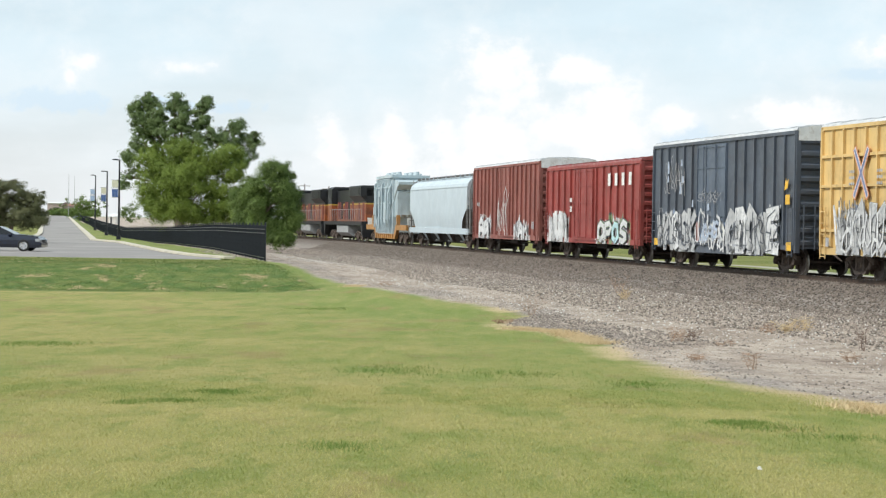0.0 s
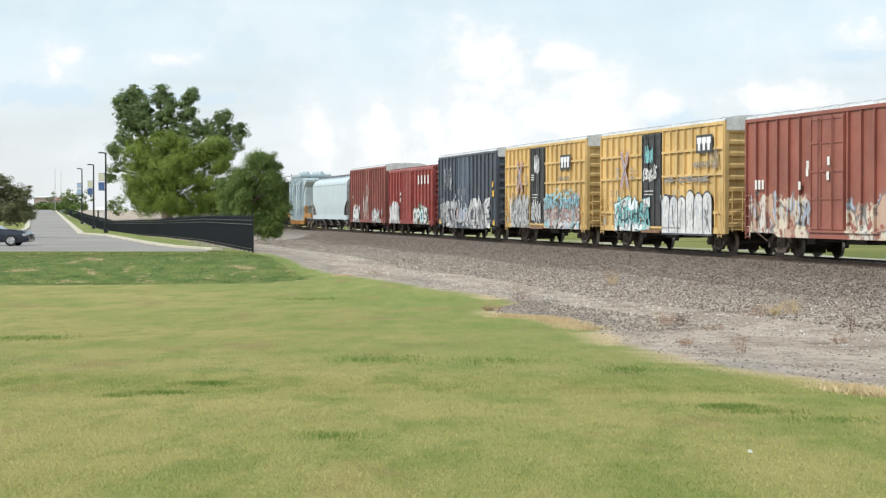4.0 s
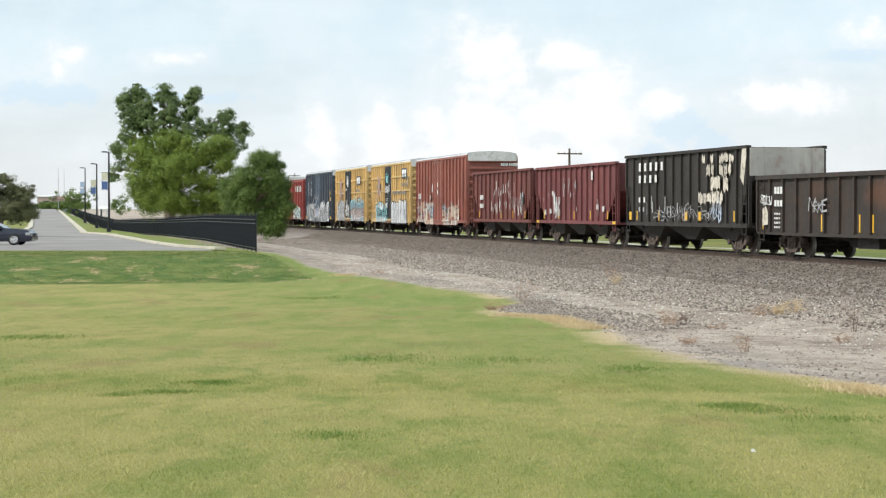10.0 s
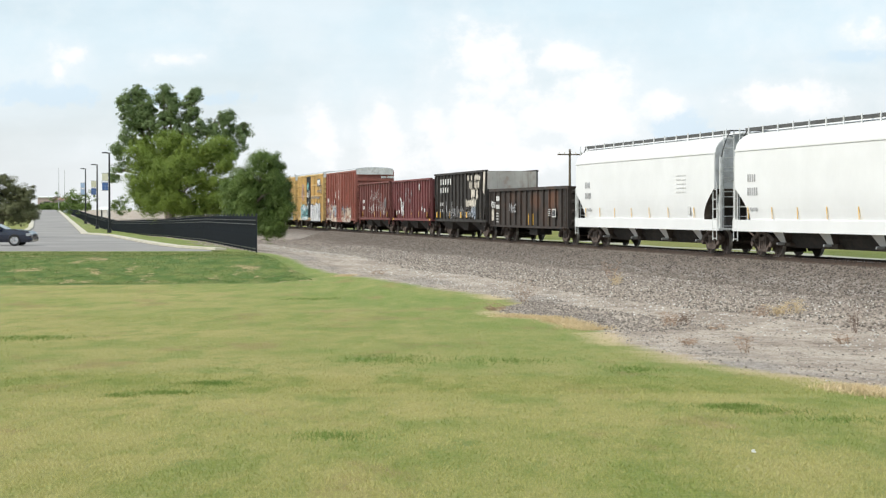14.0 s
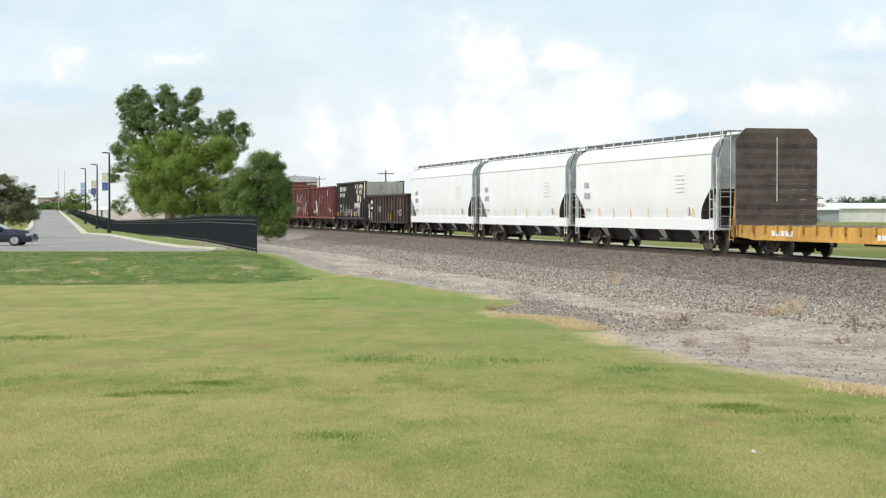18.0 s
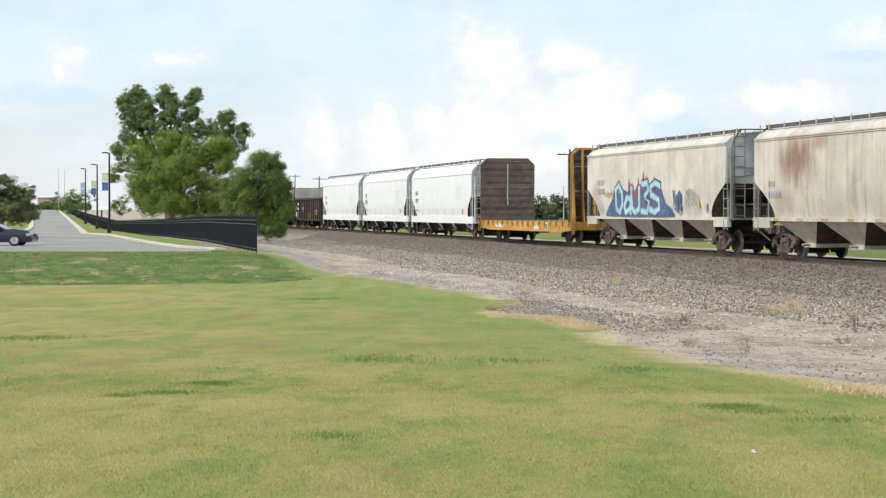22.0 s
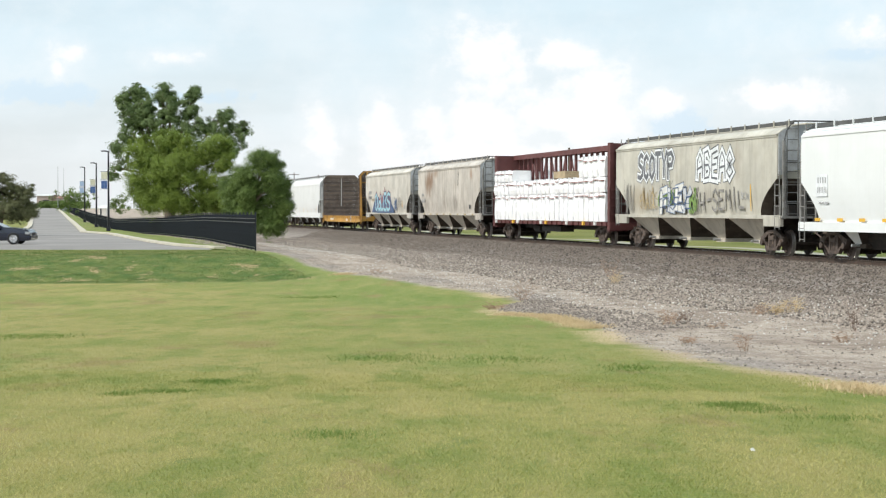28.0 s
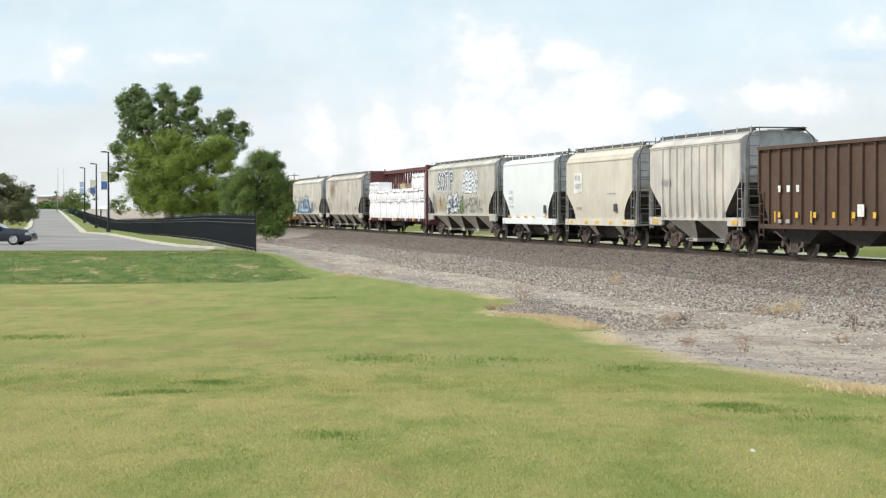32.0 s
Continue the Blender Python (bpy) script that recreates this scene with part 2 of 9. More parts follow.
def paint(name, base, dirt=0.35, dirt_color=(0.10, 0.075, 0.055), rust=0.15, rough=0.5, tags=(), streak=1.0, stains=(), fading=1.0):
    """Weathered paint on steel: broad fading, runs of grime, specks of rust, and sprayed tags.
    tags: (x0, x1, z0, z1, palette); stains: (x, z, half width, half height, colour, amount), in the car's metres."""
    N = Nodes(name, rough)
    fade = N.noise(0.55, 5)
    c = N.mix(N.ramp(fade, 0.3, 0.7), tint(base, 1 - 0.18 * fading), tint(base, 1 + 0.12 * fading))
    runs = N.noise(1.0, 6, 0.6, N.scaled(3.2, 3.2, 0.22))
    c = N.mix(N.math("MULTIPLY", N.ramp(runs, 0.47, 0.78), dirt * streak), c, dirt_color)
    haze = N.noise(1.7, 6, 0.65)
    c = N.mix(N.math("MULTIPLY", N.ramp(haze, 0.5, 0.75), dirt * 0.7), c, tint(dirt_color, 1.6))
    if stains:
        s = N.sep()
        blot = N.math("SUBTRACT", N.noise(0.9, 6, 0.65, N.scaled(2.6, 1.0, 0.5, None, 5.0)), 0.5)
        for x, z, rx, rz, tone, amount in stains:
            a = N.math("DIVIDE", N.math("SUBTRACT", s[0], x), rx)
            b = N.math("DIVIDE", N.math("SUBTRACT", s[2], z), rz)
            v = N.math("SUBTRACT", 1.0, N.math("SQRT", N.math("ADD", N.math("MULTIPLY", a, a), N.math("MULTIPLY", b, b))))
            v = N.math("ADD", v, N.math("MULTIPLY", blot, 1.6))
            c = N.mix(N.math("MULTIPLY", N.ramp(v, 0.0, 0.8), amount), c, tone)
    if tags:
        s = N.sep()
        warp = N.noise(1.3, 3)
        ragged = N.math("MULTIPLY", N.math("SUBTRACT", N.noise(1.6, 5, 0.65, N.scaled(1, 0.0, 0.5)), 0.5), 2.2)
        for k, (x0, x1, z0, z1, pal) in enumerate(tags):
            d = N.math("MINIMUM", N.math("SUBTRACT", s[0], x0), N.math("SUBTRACT", x1, s[0]))
            e = N.math("MINIMUM", N.math("SUBTRACT", s[2], z0), N.math("ADD", N.math("SUBTRACT", z1, s[2]), ragged))
            inside = N.math("MINIMUM", N.math("ADD", d, N.math("MULTIPLY", ragged, 0.25)), e)
            comb = N.n("ShaderNodeCombineXYZ")
            N.link(N.math("ADD", s[0], N.math("MULTIPLY", warp, 0.9)), comb.inputs[0])
            comb.inputs[1].default_value = 3.0 * k
            N.link(N.math("ADD", N.math("MULTIPLY", s[2], 0.62), N.math("MULTIPLY", warp, 0.6)), comb.inputs[2])
            cell = N.voronoi(1.25, "F1", "Color", comb.outputs[0])
            line = N.voronoi(1.25, "DISTANCE_TO_EDGE", "Distance", comb.outputs[0])
            fill = N.steps(N.sep(cell)[0], PALETTES[pal])
            worn = N.math("MULTIPLY", N.ramp(N.noise(3.0, 5), 0.35, 0.5), 0.94)
            fill = N.mix(N.ramp(line, 0.02, 0.075, 0.75, 0.0), fill, (0.07, 0.08, 0.10))
            c = N.mix(N.math("MULTIPLY", N.ramp(inside, 0.0, 0.06), worn), c, fill)
    spots = N.ramp(N.noise(6.5, 7, 0.7), 0.64, 0.72)
    c = N.mix(N.math("MULTIPLY", spots, rust), c, (0.13, 0.055, 0.03))
    N.put(N.b.inputs["Roughness"], N.ramp(haze, 0.3, 0.7, rough - 0.08, rough + 0.18))
    N.bump(N.noise(2.2, 4), 0.18, 0.03)
    return N.color(c)


def plain(name, base, rough=0.6, metal=0.0, scale=3.0, vary=0.18, other=None, amount=0.5, bump=0.1, dist=0.01):
    """A surface with two scales of variation, and an optional second colour in patches."""
    N = Nodes(name, rough, metal)
    c = N.mix(N.ramp(N.noise(scale, 6, 0.6), 0.3, 0.7), tint(base, 1 - vary), tint(base, 1 + vary))
    if other:
        c = N.mix(N.math("MULTIPLY", N.ramp(N.noise(scale * 3.1, 6, 0.65), 0.48, 0.66), amount), c, other)
    fine = N.noise(scale * 14, 4)
    N.put(N.b.inputs["Roughness"], N.ramp(fine, 0.2, 0.8, max(0.05, rough - 0.1), min(1, rough + 0.1)))
    N.bump(fine, bump, dist)
    return N.color(c)


RUST_BROWN = plain("truck_rust", (0.088, 0.067, 0.056), 0.85, 0.0, 2.0, 0.3, (0.19, 0.135, 0.105), 0.6, 0.3)
WHEEL = plain("wheel_steel", (0.07, 0.052, 0.044), 0.6, 0.4, 3.0, 0.25, (0.12, 0.08, 0.06), 0.4)
RIM_EDGE = plain("wheel_rim_steel", (0.42, 0.40, 0.38), 0.35, 0.8, 3.0, 0.2)
BLACK_IRON = plain("underframe_black", (0.028, 0.025, 0.023), 0.8, 0.0, 2.0, 0.3, (0.075, 0.05, 0.04), 0.5, 0.3)
GREY_STEEL = plain("galvanised_steel", (0.42, 0.43, 0.44), 0.5, 0.4, 2.0, 0.15, (0.24, 0.22, 0.2), 0.4)
YELLOW_MARK = plain("reflector_yellow", (0.72, 0.42, 0.04), 0.5, 0.0, 2.0, 0.12)
WHITE_MARK = plain("white_stencil", (0.72, 0.72, 0.70), 0.6, 0.0, 3.0, 0.12, (0.4, 0.38, 0.36), 0.5)
BLACK_MARK = plain("black_stencil", (0.05, 0.05, 0.055), 0.6, 0.0, 3.0, 0.2)


# ---- the line of the track ----
def bend(s):
    k = np.clip(s, -20, 200) / 100.0
    return -0.2197 + 0.03715 * k - 0.02884 * k * k + 0.20 * np.clip((s - 155) / 120, 0, 1)


LINE_S = np.arange(-460.0, 720.0, 1.0)
LINE_A = bend(LINE_S)
_x = np.concatenate([[0], np.cumsum((np.sin(LINE_A[1:]) + np.sin(LINE_A[:-1])) / 2)])
_y = np.concatenate([[0], np.cumsum((np.cos(LINE_A[1:]) + np.cos(LINE_A[:-1])) / 2)])
LINE_X = 12.676 + _x - np.interp(0, LINE_S, _x) + 1.55 * np.cos(LINE_A)
LINE_Y = 65.680 + _y - np.interp(0, LINE_S, _y) - 1.55 * np.sin(LINE_A)


def on_line(s, d=0.0):
    """The point at s metres along the track, d metres to the camera's side of its middle, and the heading."""
    x, y, a = np.interp(s, LINE_S, LINE_X), np.interp(s, LINE_S, LINE_Y), np.interp(s, LINE_S, LINE_A)
    return x - d * np.cos(a), y + d * np.sin(a), a


def off_line(x, y):
    """Metres along the track and to its near side, for points of the plan."""
    s = (x - 14.19) * math.sin(-0.222) + (y - 66.02) * math.cos(-0.222)
    for _ in range(2):
        X, Y, A = on_line(s)
        s = s + (x - X) * np.sin(A) + (y - Y) * np.cos(A)
    X, Y, A = on_line(s)
    return s, -((x - X) * np.cos(A) - (y - Y) * np.sin(A))


def step(a, b, v):
    k = np.clip((v - a) / (b - a), 0, 1)
    return k * k * (3 - 2 * k)


def fence_x(y):
    return np.interp(y, [60, 98.8, 194, 270, 366, 500, 700, 1200], [-1.7, -9.6, -27.7, -46.0, -66.8, -95.0, -137.5, -240.0])


def fence_z(y):
    return np.interp(y, [98.8, 138, 194, 270, 366, 500, 700, 900], [-0.57, -0.66, -1.09, -1.65, -1.1, -0.2, 1.2, 1.9])


def road_z(y):
    return np.interp(y, [90, 174, 230, 275, 366, 500, 700, 1200], [-0.58, -0.56, -0.55, -0.1, 0.6, 1.45, 2.2, 2.4])


def lawn_edge(s):
    """How far from the track's middle the lawn begins."""
    return np.interp(s, [-60, -44, -40.4, -37.8, -34.4, -32, -29.8, -27.3, -22.8, -18.3, -16.6, -15.5, -13.9, -11.8, -10.1, -9.1, -6.6, -3, 3, 7.6, 13.2, 17.8, 25, 31.6, 60],
                     [20, 18.9, 18.6, 18.15, 18.0, 18.0, 17.7, 17.4, 16.5, 15.8, 16.0, 16.4, 16.25, 15.7, 14.9, 14.35, 14.05, 14.05, 14.5, 14.6, 14.7, 15.1, 15.7, 15.7, 17.2]) + 0.05 * np.sin(s * 0.9) + 0.05 * np.sin(s * 2.3 + 1)


def bank_foot(x):
    """How far off the low bank below the parking lot begins."""
    return np.interp(x, [-17, -13, -11, -8.8, -5], [74.9, 75.8, 76.6, 77.2, 77.2])


def ground_z(x, y):
    x, y = np.asarray(x, float), np.asarray(y, float)
    s, d = off_line(x, y)
    lawn = np.interp(y, [-50, 6, 12, 25, 45, 62, 73], [-0.1, -0.1, -0.2, -0.62, -1.1, -1.3, -1.33])
    lawn = lawn + 0.05 * np.sin(x * 0.23 + 1) * np.sin(y * 0.17) * step(10, 30, y)
    foot = bank_foot(x)
    rise = step(foot - 0.6, 91, y)
    rough = np.sin(x * 1.9 + 1.3 * np.sin(y * 0.7)) * np.sin(y * 0.9 + x * 0.4) + 0.7 * np.sin(x * 0.8 - y * 1.6 + 2) + 0.5 * np.sin(x * 3.7 + y * 2.3)
    lawn = lawn + 0.05 * rough * step(foot, foot + 3, y) * (1 - step(88, 95, y))
    q = fence_x(y) - x
    left = fence_z(y) + (road_z(y) - fence_z(y)) * step(0.5, 5, q)
    left = np.where(y < 96, road_z(y), left)
    z = lawn + (left - lawn) * rise
    strip = -0.92 + 0.05 * np.sin(s * 0.21) + np.where(d < 0, 0.32, 0)
    strip = strip + (step(150, 260, s)) * 0.3
    w = np.where(y < 85, step(11.5, 19.5, d), step(8.0, 15.0, d))
    w = step(11.5, 19.5, d) * (1 - step(80, 96, y)) + step(8.0, 15.0, d) * step(80, 96, y)
    z = strip + (z - strip) * w
    far = step(200, 1500, np.hypot(x, y)) * 0.6
    return z - far * step(0, 40, -d)


# ---- ground ----
def lush_by_track(N, P):
    """Greener grass along the ditch beside the railway."""
    s = N.sep(P)
    d = N.math("ADD", N.math("ADD", N.math("MULTIPLY", s[0], -0.9755), N.math("MULTIPLY", s[1], -0.2202)), 28.4)
    d = N.math("ADD", d, N.math("MULTIPLY", N.noise(0.3, 5, 0.6, N.scaled(1, 1, 0, P, 3.0)), 8.0))
    return N.ramp(d, 20.0, 28.0, 1.0, 0.0)


def ground_material():
    N = Nodes("ground_cover", 0.9)
    at = N.n("ShaderNodeAttribute")
    at.attribute_name = "lay"
    lay = N.sep(at.outputs["Vector"])          # x: metres past the lawn's edge, y: metres from the track, z: bank
    geo = N.n("ShaderNodeNewGeometry")
    P = geo.outputs["Position"]
    flat = N.scaled(1, 1, 0, P)
    # grass: straw and green in drifts, with darker clumps
    broad = N.noise(0.16, 6, 0.62, N.scaled(1, 0.7, 0, P))
    mid = N.noise(1.0, 7, 0.66, N.scaled(1, 0.27, 0, P))
    small = N.noise(2.4, 6, 0.68, N.scaled(1, 0.22, 0, P, 3.0))
    fine = N.noise(16.0, 5, 0.75, flat)
    blades = N.noise(70.0, 3, 0.7, flat)
    g = N.mix(N.ramp(broad, 0.33, 0.66), (0.372, 0.318, 0.122), (0.240, 0.260, 0.070))
    g = N.mix(N.math("MULTIPLY", lush_by_track(N, P), 0.62), g, (0.150, 0.230, 0.055))
    g = N.mix(N.math("MULTIPLY", N.ramp(mid, 0.49, 0.62), 0.55), g, (0.140, 0.220, 0.040))
    g = N.mix(N.math("MULTIPLY", N.ramp(mid, 0.48, 0.36), 0.42), g, (0.400, 0.335, 0.140))
    g = N.mix(N.math("MULTIPLY", N.ramp(small, 0.54, 0.68), 0.40), g, (0.120, 0.200, 0.036))
    g = N.mix(N.math("MULTIPLY", N.ramp(small, 0.44, 0.32), 0.28), g, (0.410, 0.365, 0.150))
    g = N.mix(N.math("MULTIPLY", N.ramp(fine, 0.46, 0.62), 0.55), g, (0.39, 0.36, 0.145))
    g = N.mix(N.math("MULTIPLY", N.ramp(blades, 0.46, 0.68), 0.50), g, (0.080, 0.125, 0.028))
    g = N.mix(N.math("MULTIPLY", N.ramp(N.noise(5.5, 6, 0.72, N.scaled(1, 0.4, 0, P, 9.0)), 0.52, 0.66), 0.40), g, (0.135, 0.185, 0.042))
    g = N.mix(N.math("MULTIPLY", N.ramp(N.noise(0.9, 6, 0.62, N.scaled(1, 0.4, 0, P, 7.0)), 0.62, 0.72), 0.55), g, (0.085, 0.165, 0.035))
    g = N.mix(N.math("MULTIPLY", N.ramp(N.noise(0.55, 6, 0.65, N.scaled(1, 0.4, 0, P, 15.0)), 0.56, 0.66), 0.55), g, (0.265, 0.185, 0.088))
    b = N.mix(N.ramp(N.noise(1.1, 6, 0.65, N.scaled(1, 0.5, 0, P)), 0.36, 0.64), (0.065, 0.130, 0.027), (0.165, 0.200, 0.056))
    b = N.mix(N.math("MULTIPLY", N.ramp(N.noise(0.75, 7, 0.68, N.scaled(1, 0.42, 0, P, 21.0)), 0.565, 0.625), 0.9), b, (0.40, 0.305, 0.165))
    b = N.mix(N.math("MULTIPLY", N.ramp(N.noise(0.9, 7, 0.7, N.scaled(1, 0.6, 0, P, 31.0)), 0.60, 0.66), 0.7), b, (0.045, 0.085, 0.022))
    g = N.mix(N.math("MULTIPLY", lay[2], 0.94), g, b)
    # dirt and gravel of the strip beside the track
    n1 = N.noise(0.55, 7, 0.66, N.scaled(1, 0.6, 0, P))
    stones = N.voronoi(15.0, "F1", "Color", flat)
    e = N.mix(N.ramp(n1, 0.36, 0.60), (0.30, 0.235, 0.182), (0.50, 0.418, 0.342))
    e = N.mix(0.2, e, N.mix(N.sep(stones)[0], (0.16, 0.13, 0.11), (0.62, 0.58, 0.54)))
    e = N.mix(N.math("MULTIPLY", N.ramp(N.noise(1.5, 8, 0.75, flat), 0.55, 0.62), 0.6), e, (0.15, 0.112, 0.086))
    e = N.mix(N.math("MULTIPLY", N.ramp(N.noise(2.6, 7, 0.7, N.scaled(1, 1, 0, P, 4.0)), 0.54, 0.62), 0.45), e, (0.62, 0.55, 0.48))
    e = N.mix(N.math("MULTIPLY", N.ramp(N.noise(11.0, 6, 0.8, flat), 0.50, 0.60), 0.5), e, (0.17, 0.132, 0.105))
    stony = N.ramp(N.math("ADD", lay[1], N.math("MULTIPLY", N.noise(0.9, 7, 0.7, N.scaled(1, 0.7, 0, P, 6.0)), 7.0)), 9.0, 13.2, 1.0, 0.0)
    e = N.mix(N.math("MULTIPLY", stony, 0.82), e, N.mix(N.math("POWER", N.sep(stones)[0], 1.6), (0.085, 0.068, 0.057), (0.50, 0.44, 0.385)))
    rim = N.math("MULTIPLY", N.ramp(lay[0], -1.9, -0.7), N.ramp(N.noise(0.35, 5, 0.6, N.scaled(1, 0.6, 0, P, 13.0)), 0.44, 0.58))
    e = N.mix(N.math("MULTIPLY", rim, 0.6), e, N.mix(N.sep(stones)[1], (0.12, 0.105, 0.098), (0.42, 0.385, 0.36)))
    e = N.mix(N.math("MULTIPLY", N.ramp(N.noise(0.8, 8, 0.75, N.scaled(0.8, 0.5, 0, P, 11.0)), 0.56, 0.62), 0.55), e, (0.16, 0.125, 0.10))
    # dry straw along the edge of the mown lawn
    ragged = N.math("MULTIPLY", N.math("SUBTRACT", N.noise(1.6, 6, 0.7, flat), 0.5), 0.7)
    edge = N.math("ADD", lay[0], ragged)
    straw = N.math("MULTIPLY", N.ramp(edge, -0.5, -0.1), N.ramp(edge, 0.2, 0.8, 1.0, 0.0))
    straw = N.math("MULTIPLY", straw, N.ramp(N.sep(P)[1], 56.0, 66.0, 1.0, 0.0))
    straw = N.math("MULTIPLY", straw, N.ramp(N.noise(0.22, 3, 0.5, flat), 0.40, 0.55))
    c = N.mix(N.ramp(edge, -0.25, 0.35), e, g)
    c = N.mix(N.math("MULTIPLY", straw, 0.7), c, (0.56, 0.43, 0.26))
    # meadow beyond the track
    m = N.mix(N.ramp(N.noise(0.08, 5, 0.6, flat), 0.35, 0.65), (0.115, 0.145, 0.030), (0.215, 0.205, 0.060))
    m = N.mix(N.math("MULTIPLY", N.ramp(N.noise(2.2, 6, 0.7, flat), 0.45, 0.7), 0.5), m, (0.24, 0.22, 0.09))
    c = N.mix(N.ramp(N.math("ADD", lay[1], ragged), -5.2, -4.2, 1.0, 0.0), c, m)
    band = N.math("MULTIPLY", N.ramp(lay[1], -11.3, -10.9), N.ramp(lay[1], -9.9, -9.5, 1.0, 0.0))
    c = N.mix(N.math("MULTIPLY", band, 0.75), c, (0.42, 0.40, 0.35))
    N.bump(N.math("ADD", N.math("MULTIPLY", fine, 0.6), blades), 0.6, 0.05)
    N.put(N.b.inputs["Roughness"], 0.92)
    N.b.inputs["Specular IOR Level"].default_value = 0.2
    return N.color(c)


def build_ground():
    ang = np.concatenate([np.linspace(-180, -30, 40)[:-1], np.linspace(-30, 30, 261)[:-1], np.linspace(30, 180, 40)[:-1]])
    rad = np.concatenate([np.linspace(0.5, 8, 12)[:-1], np.geomspace(8, 70, 150)[:-1], np.linspace(70, 104, 86)[:-1], np.geomspace(104, 420, 70)[:-1], np.geomspace(420, 4500, 36)])
    a, r = np.meshgrid(np.radians(ang), rad)
    x, y = r * np.sin(a), r * np.cos(a)
    z = ground_z(x, y)
    s, d = off_line(x, y)
    n, m = a.shape
    v = np.stack([x, y, z], -1).reshape(-1, 3)
    idx = np.arange(n * m).reshape(n, m)
    nxt = np.roll(idx, -1, axis=1)
    f = np.stack([idx[:-1], nxt[:-1], nxt[1:], idx[1:]], -1).reshape(-1, 4)
    f = f.tolist() + [idx[0][::-1].tolist()]
    me = bpy.data.meshes.new("ground")
    me.from_pydata(v.tolist(), [], f)
    lay = me.attributes.new("lay", "FLOAT_VECTOR", "POINT")
    q = fence_x(y) - x
    bank = step(bank_foot(x) - 1.4, bank_foot(x) + 0.3, y) * (1 - 0.6 * step(92, 97, y)) * step(15.6, 17.0, d)
    lay.data.foreach_set("vector", np.stack([np.where((q < 0) & (y > 108), -4.0, np.where((q > 0.3) & (y > 94), 4.0, d - lawn_edge(s))), d, bank], -1).astype(np.float32).ravel())
    me.polygons.foreach_set("use_smooth", [True] * len(me.polygons))
    me.materials.append(ground_material())
    return tagged(new("ground", me), "mown lawn, gravel strip and meadow under the railway", "ground", kind="structure")


build_ground()


# ---- railway track ----
def sweep(name, profile, s0, s1, gap, material, smooth=False):
    """A closed profile (d, z) carried along the track."""
    S = np.arange(s0, s1 + 0.01, gap)
    v, f, n = [], [], len(profile)
    for s in S:
        for d, z in profile:
            x, y, _ = on_line(s, d)
            v.append((float(x), float(y), z + RAIL))
    for k in range(len(S) - 1):
        f += [(k * n + i, k * n + (i + 1) % n, (k + 1) * n + (i + 1) % n, (k + 1) * n + i) for i in range(n)]
    f += [list(range(n))[::-1], list(range((len(S) - 1) * n, len(S) * n))]
    sh = Shape()
    sh.v, sh.f = v, f
    return sh.mesh(name, material, smooth)


def ballast_material():
    N = Nodes("ballast_stone", 0.9)
    geo = N.n("ShaderNodeNewGeometry")
    P = geo.outputs["Position"]
    cell = N.sep(N.voronoi(13.0, "F1", "Color", P))[0]
    far = N.voronoi(13.0, "F1", "Distance", P)
    c = N.mix(cell, (0.052, 0.042, 0.035), (0.215, 0.176, 0.148))
    c = N.mix(N.math("MULTIPLY", N.ramp(N.noise(0.5, 5, 0.6, P), 0.4, 0.7), 0.45), c, (0.15, 0.12, 0.10))
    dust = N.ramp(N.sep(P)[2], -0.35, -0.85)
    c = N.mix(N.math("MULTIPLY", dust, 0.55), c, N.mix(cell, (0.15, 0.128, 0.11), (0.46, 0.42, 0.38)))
    N.bump(far, 0.9, 0.04)
    return N.color(c)


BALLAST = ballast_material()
RAIL_STEEL = plain("rail_steel", (0.075, 0.054, 0.042), 0.7, 0.3, 3.0, 0.25, (0.17, 0.10, 0.07), 0.5)
RAIL_TOP = plain("rail_crown", (0.55, 0.55, 0.55), 0.25, 1.0, 2.0, 0.08)
TIE_WOOD = plain("tie_timber", (0.085, 0.066, 0.052), 0.9, 0.0, 4.0, 0.3, (0.15, 0.13, 0.11), 0.4, 0.4)

track = thing("railway_track", "single railway track on grey crushed stone ballast", "railway track", kind="structure")
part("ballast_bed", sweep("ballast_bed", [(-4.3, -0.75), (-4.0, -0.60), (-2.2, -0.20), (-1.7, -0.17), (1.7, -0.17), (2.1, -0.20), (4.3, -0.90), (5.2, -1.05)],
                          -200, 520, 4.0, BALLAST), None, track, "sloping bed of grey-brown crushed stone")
for side in (-1, 1):
    c = side * 0.755
    rail = part("rail", sweep("rail", [(c - 0.07, -0.17), (c + 0.07, -0.17), (c + 0.07, -0.155), (c + 0.012, -0.13), (c + 0.012, -0.045), (c + 0.036, -0.035),
                                       (c + 0.036, -0.004), (c - 0.036, -0.004), (c - 0.036, -0.035), (c - 0.012, -0.045), (c - 0.012, -0.13), (c - 0.07, -0.155)],
                              -200, 520, 4.0, RAIL_STEEL), None, track, "rust-brown steel rail")
    part("rail_crown", sweep("rail_crown", [(c - 0.033, -0.004), (c + 0.033, -0.004), (c + 0.026, 0.0), (c - 0.026, 0.0)], -200, 520, 4.0, RAIL_TOP), None, rail, "polished running surface")


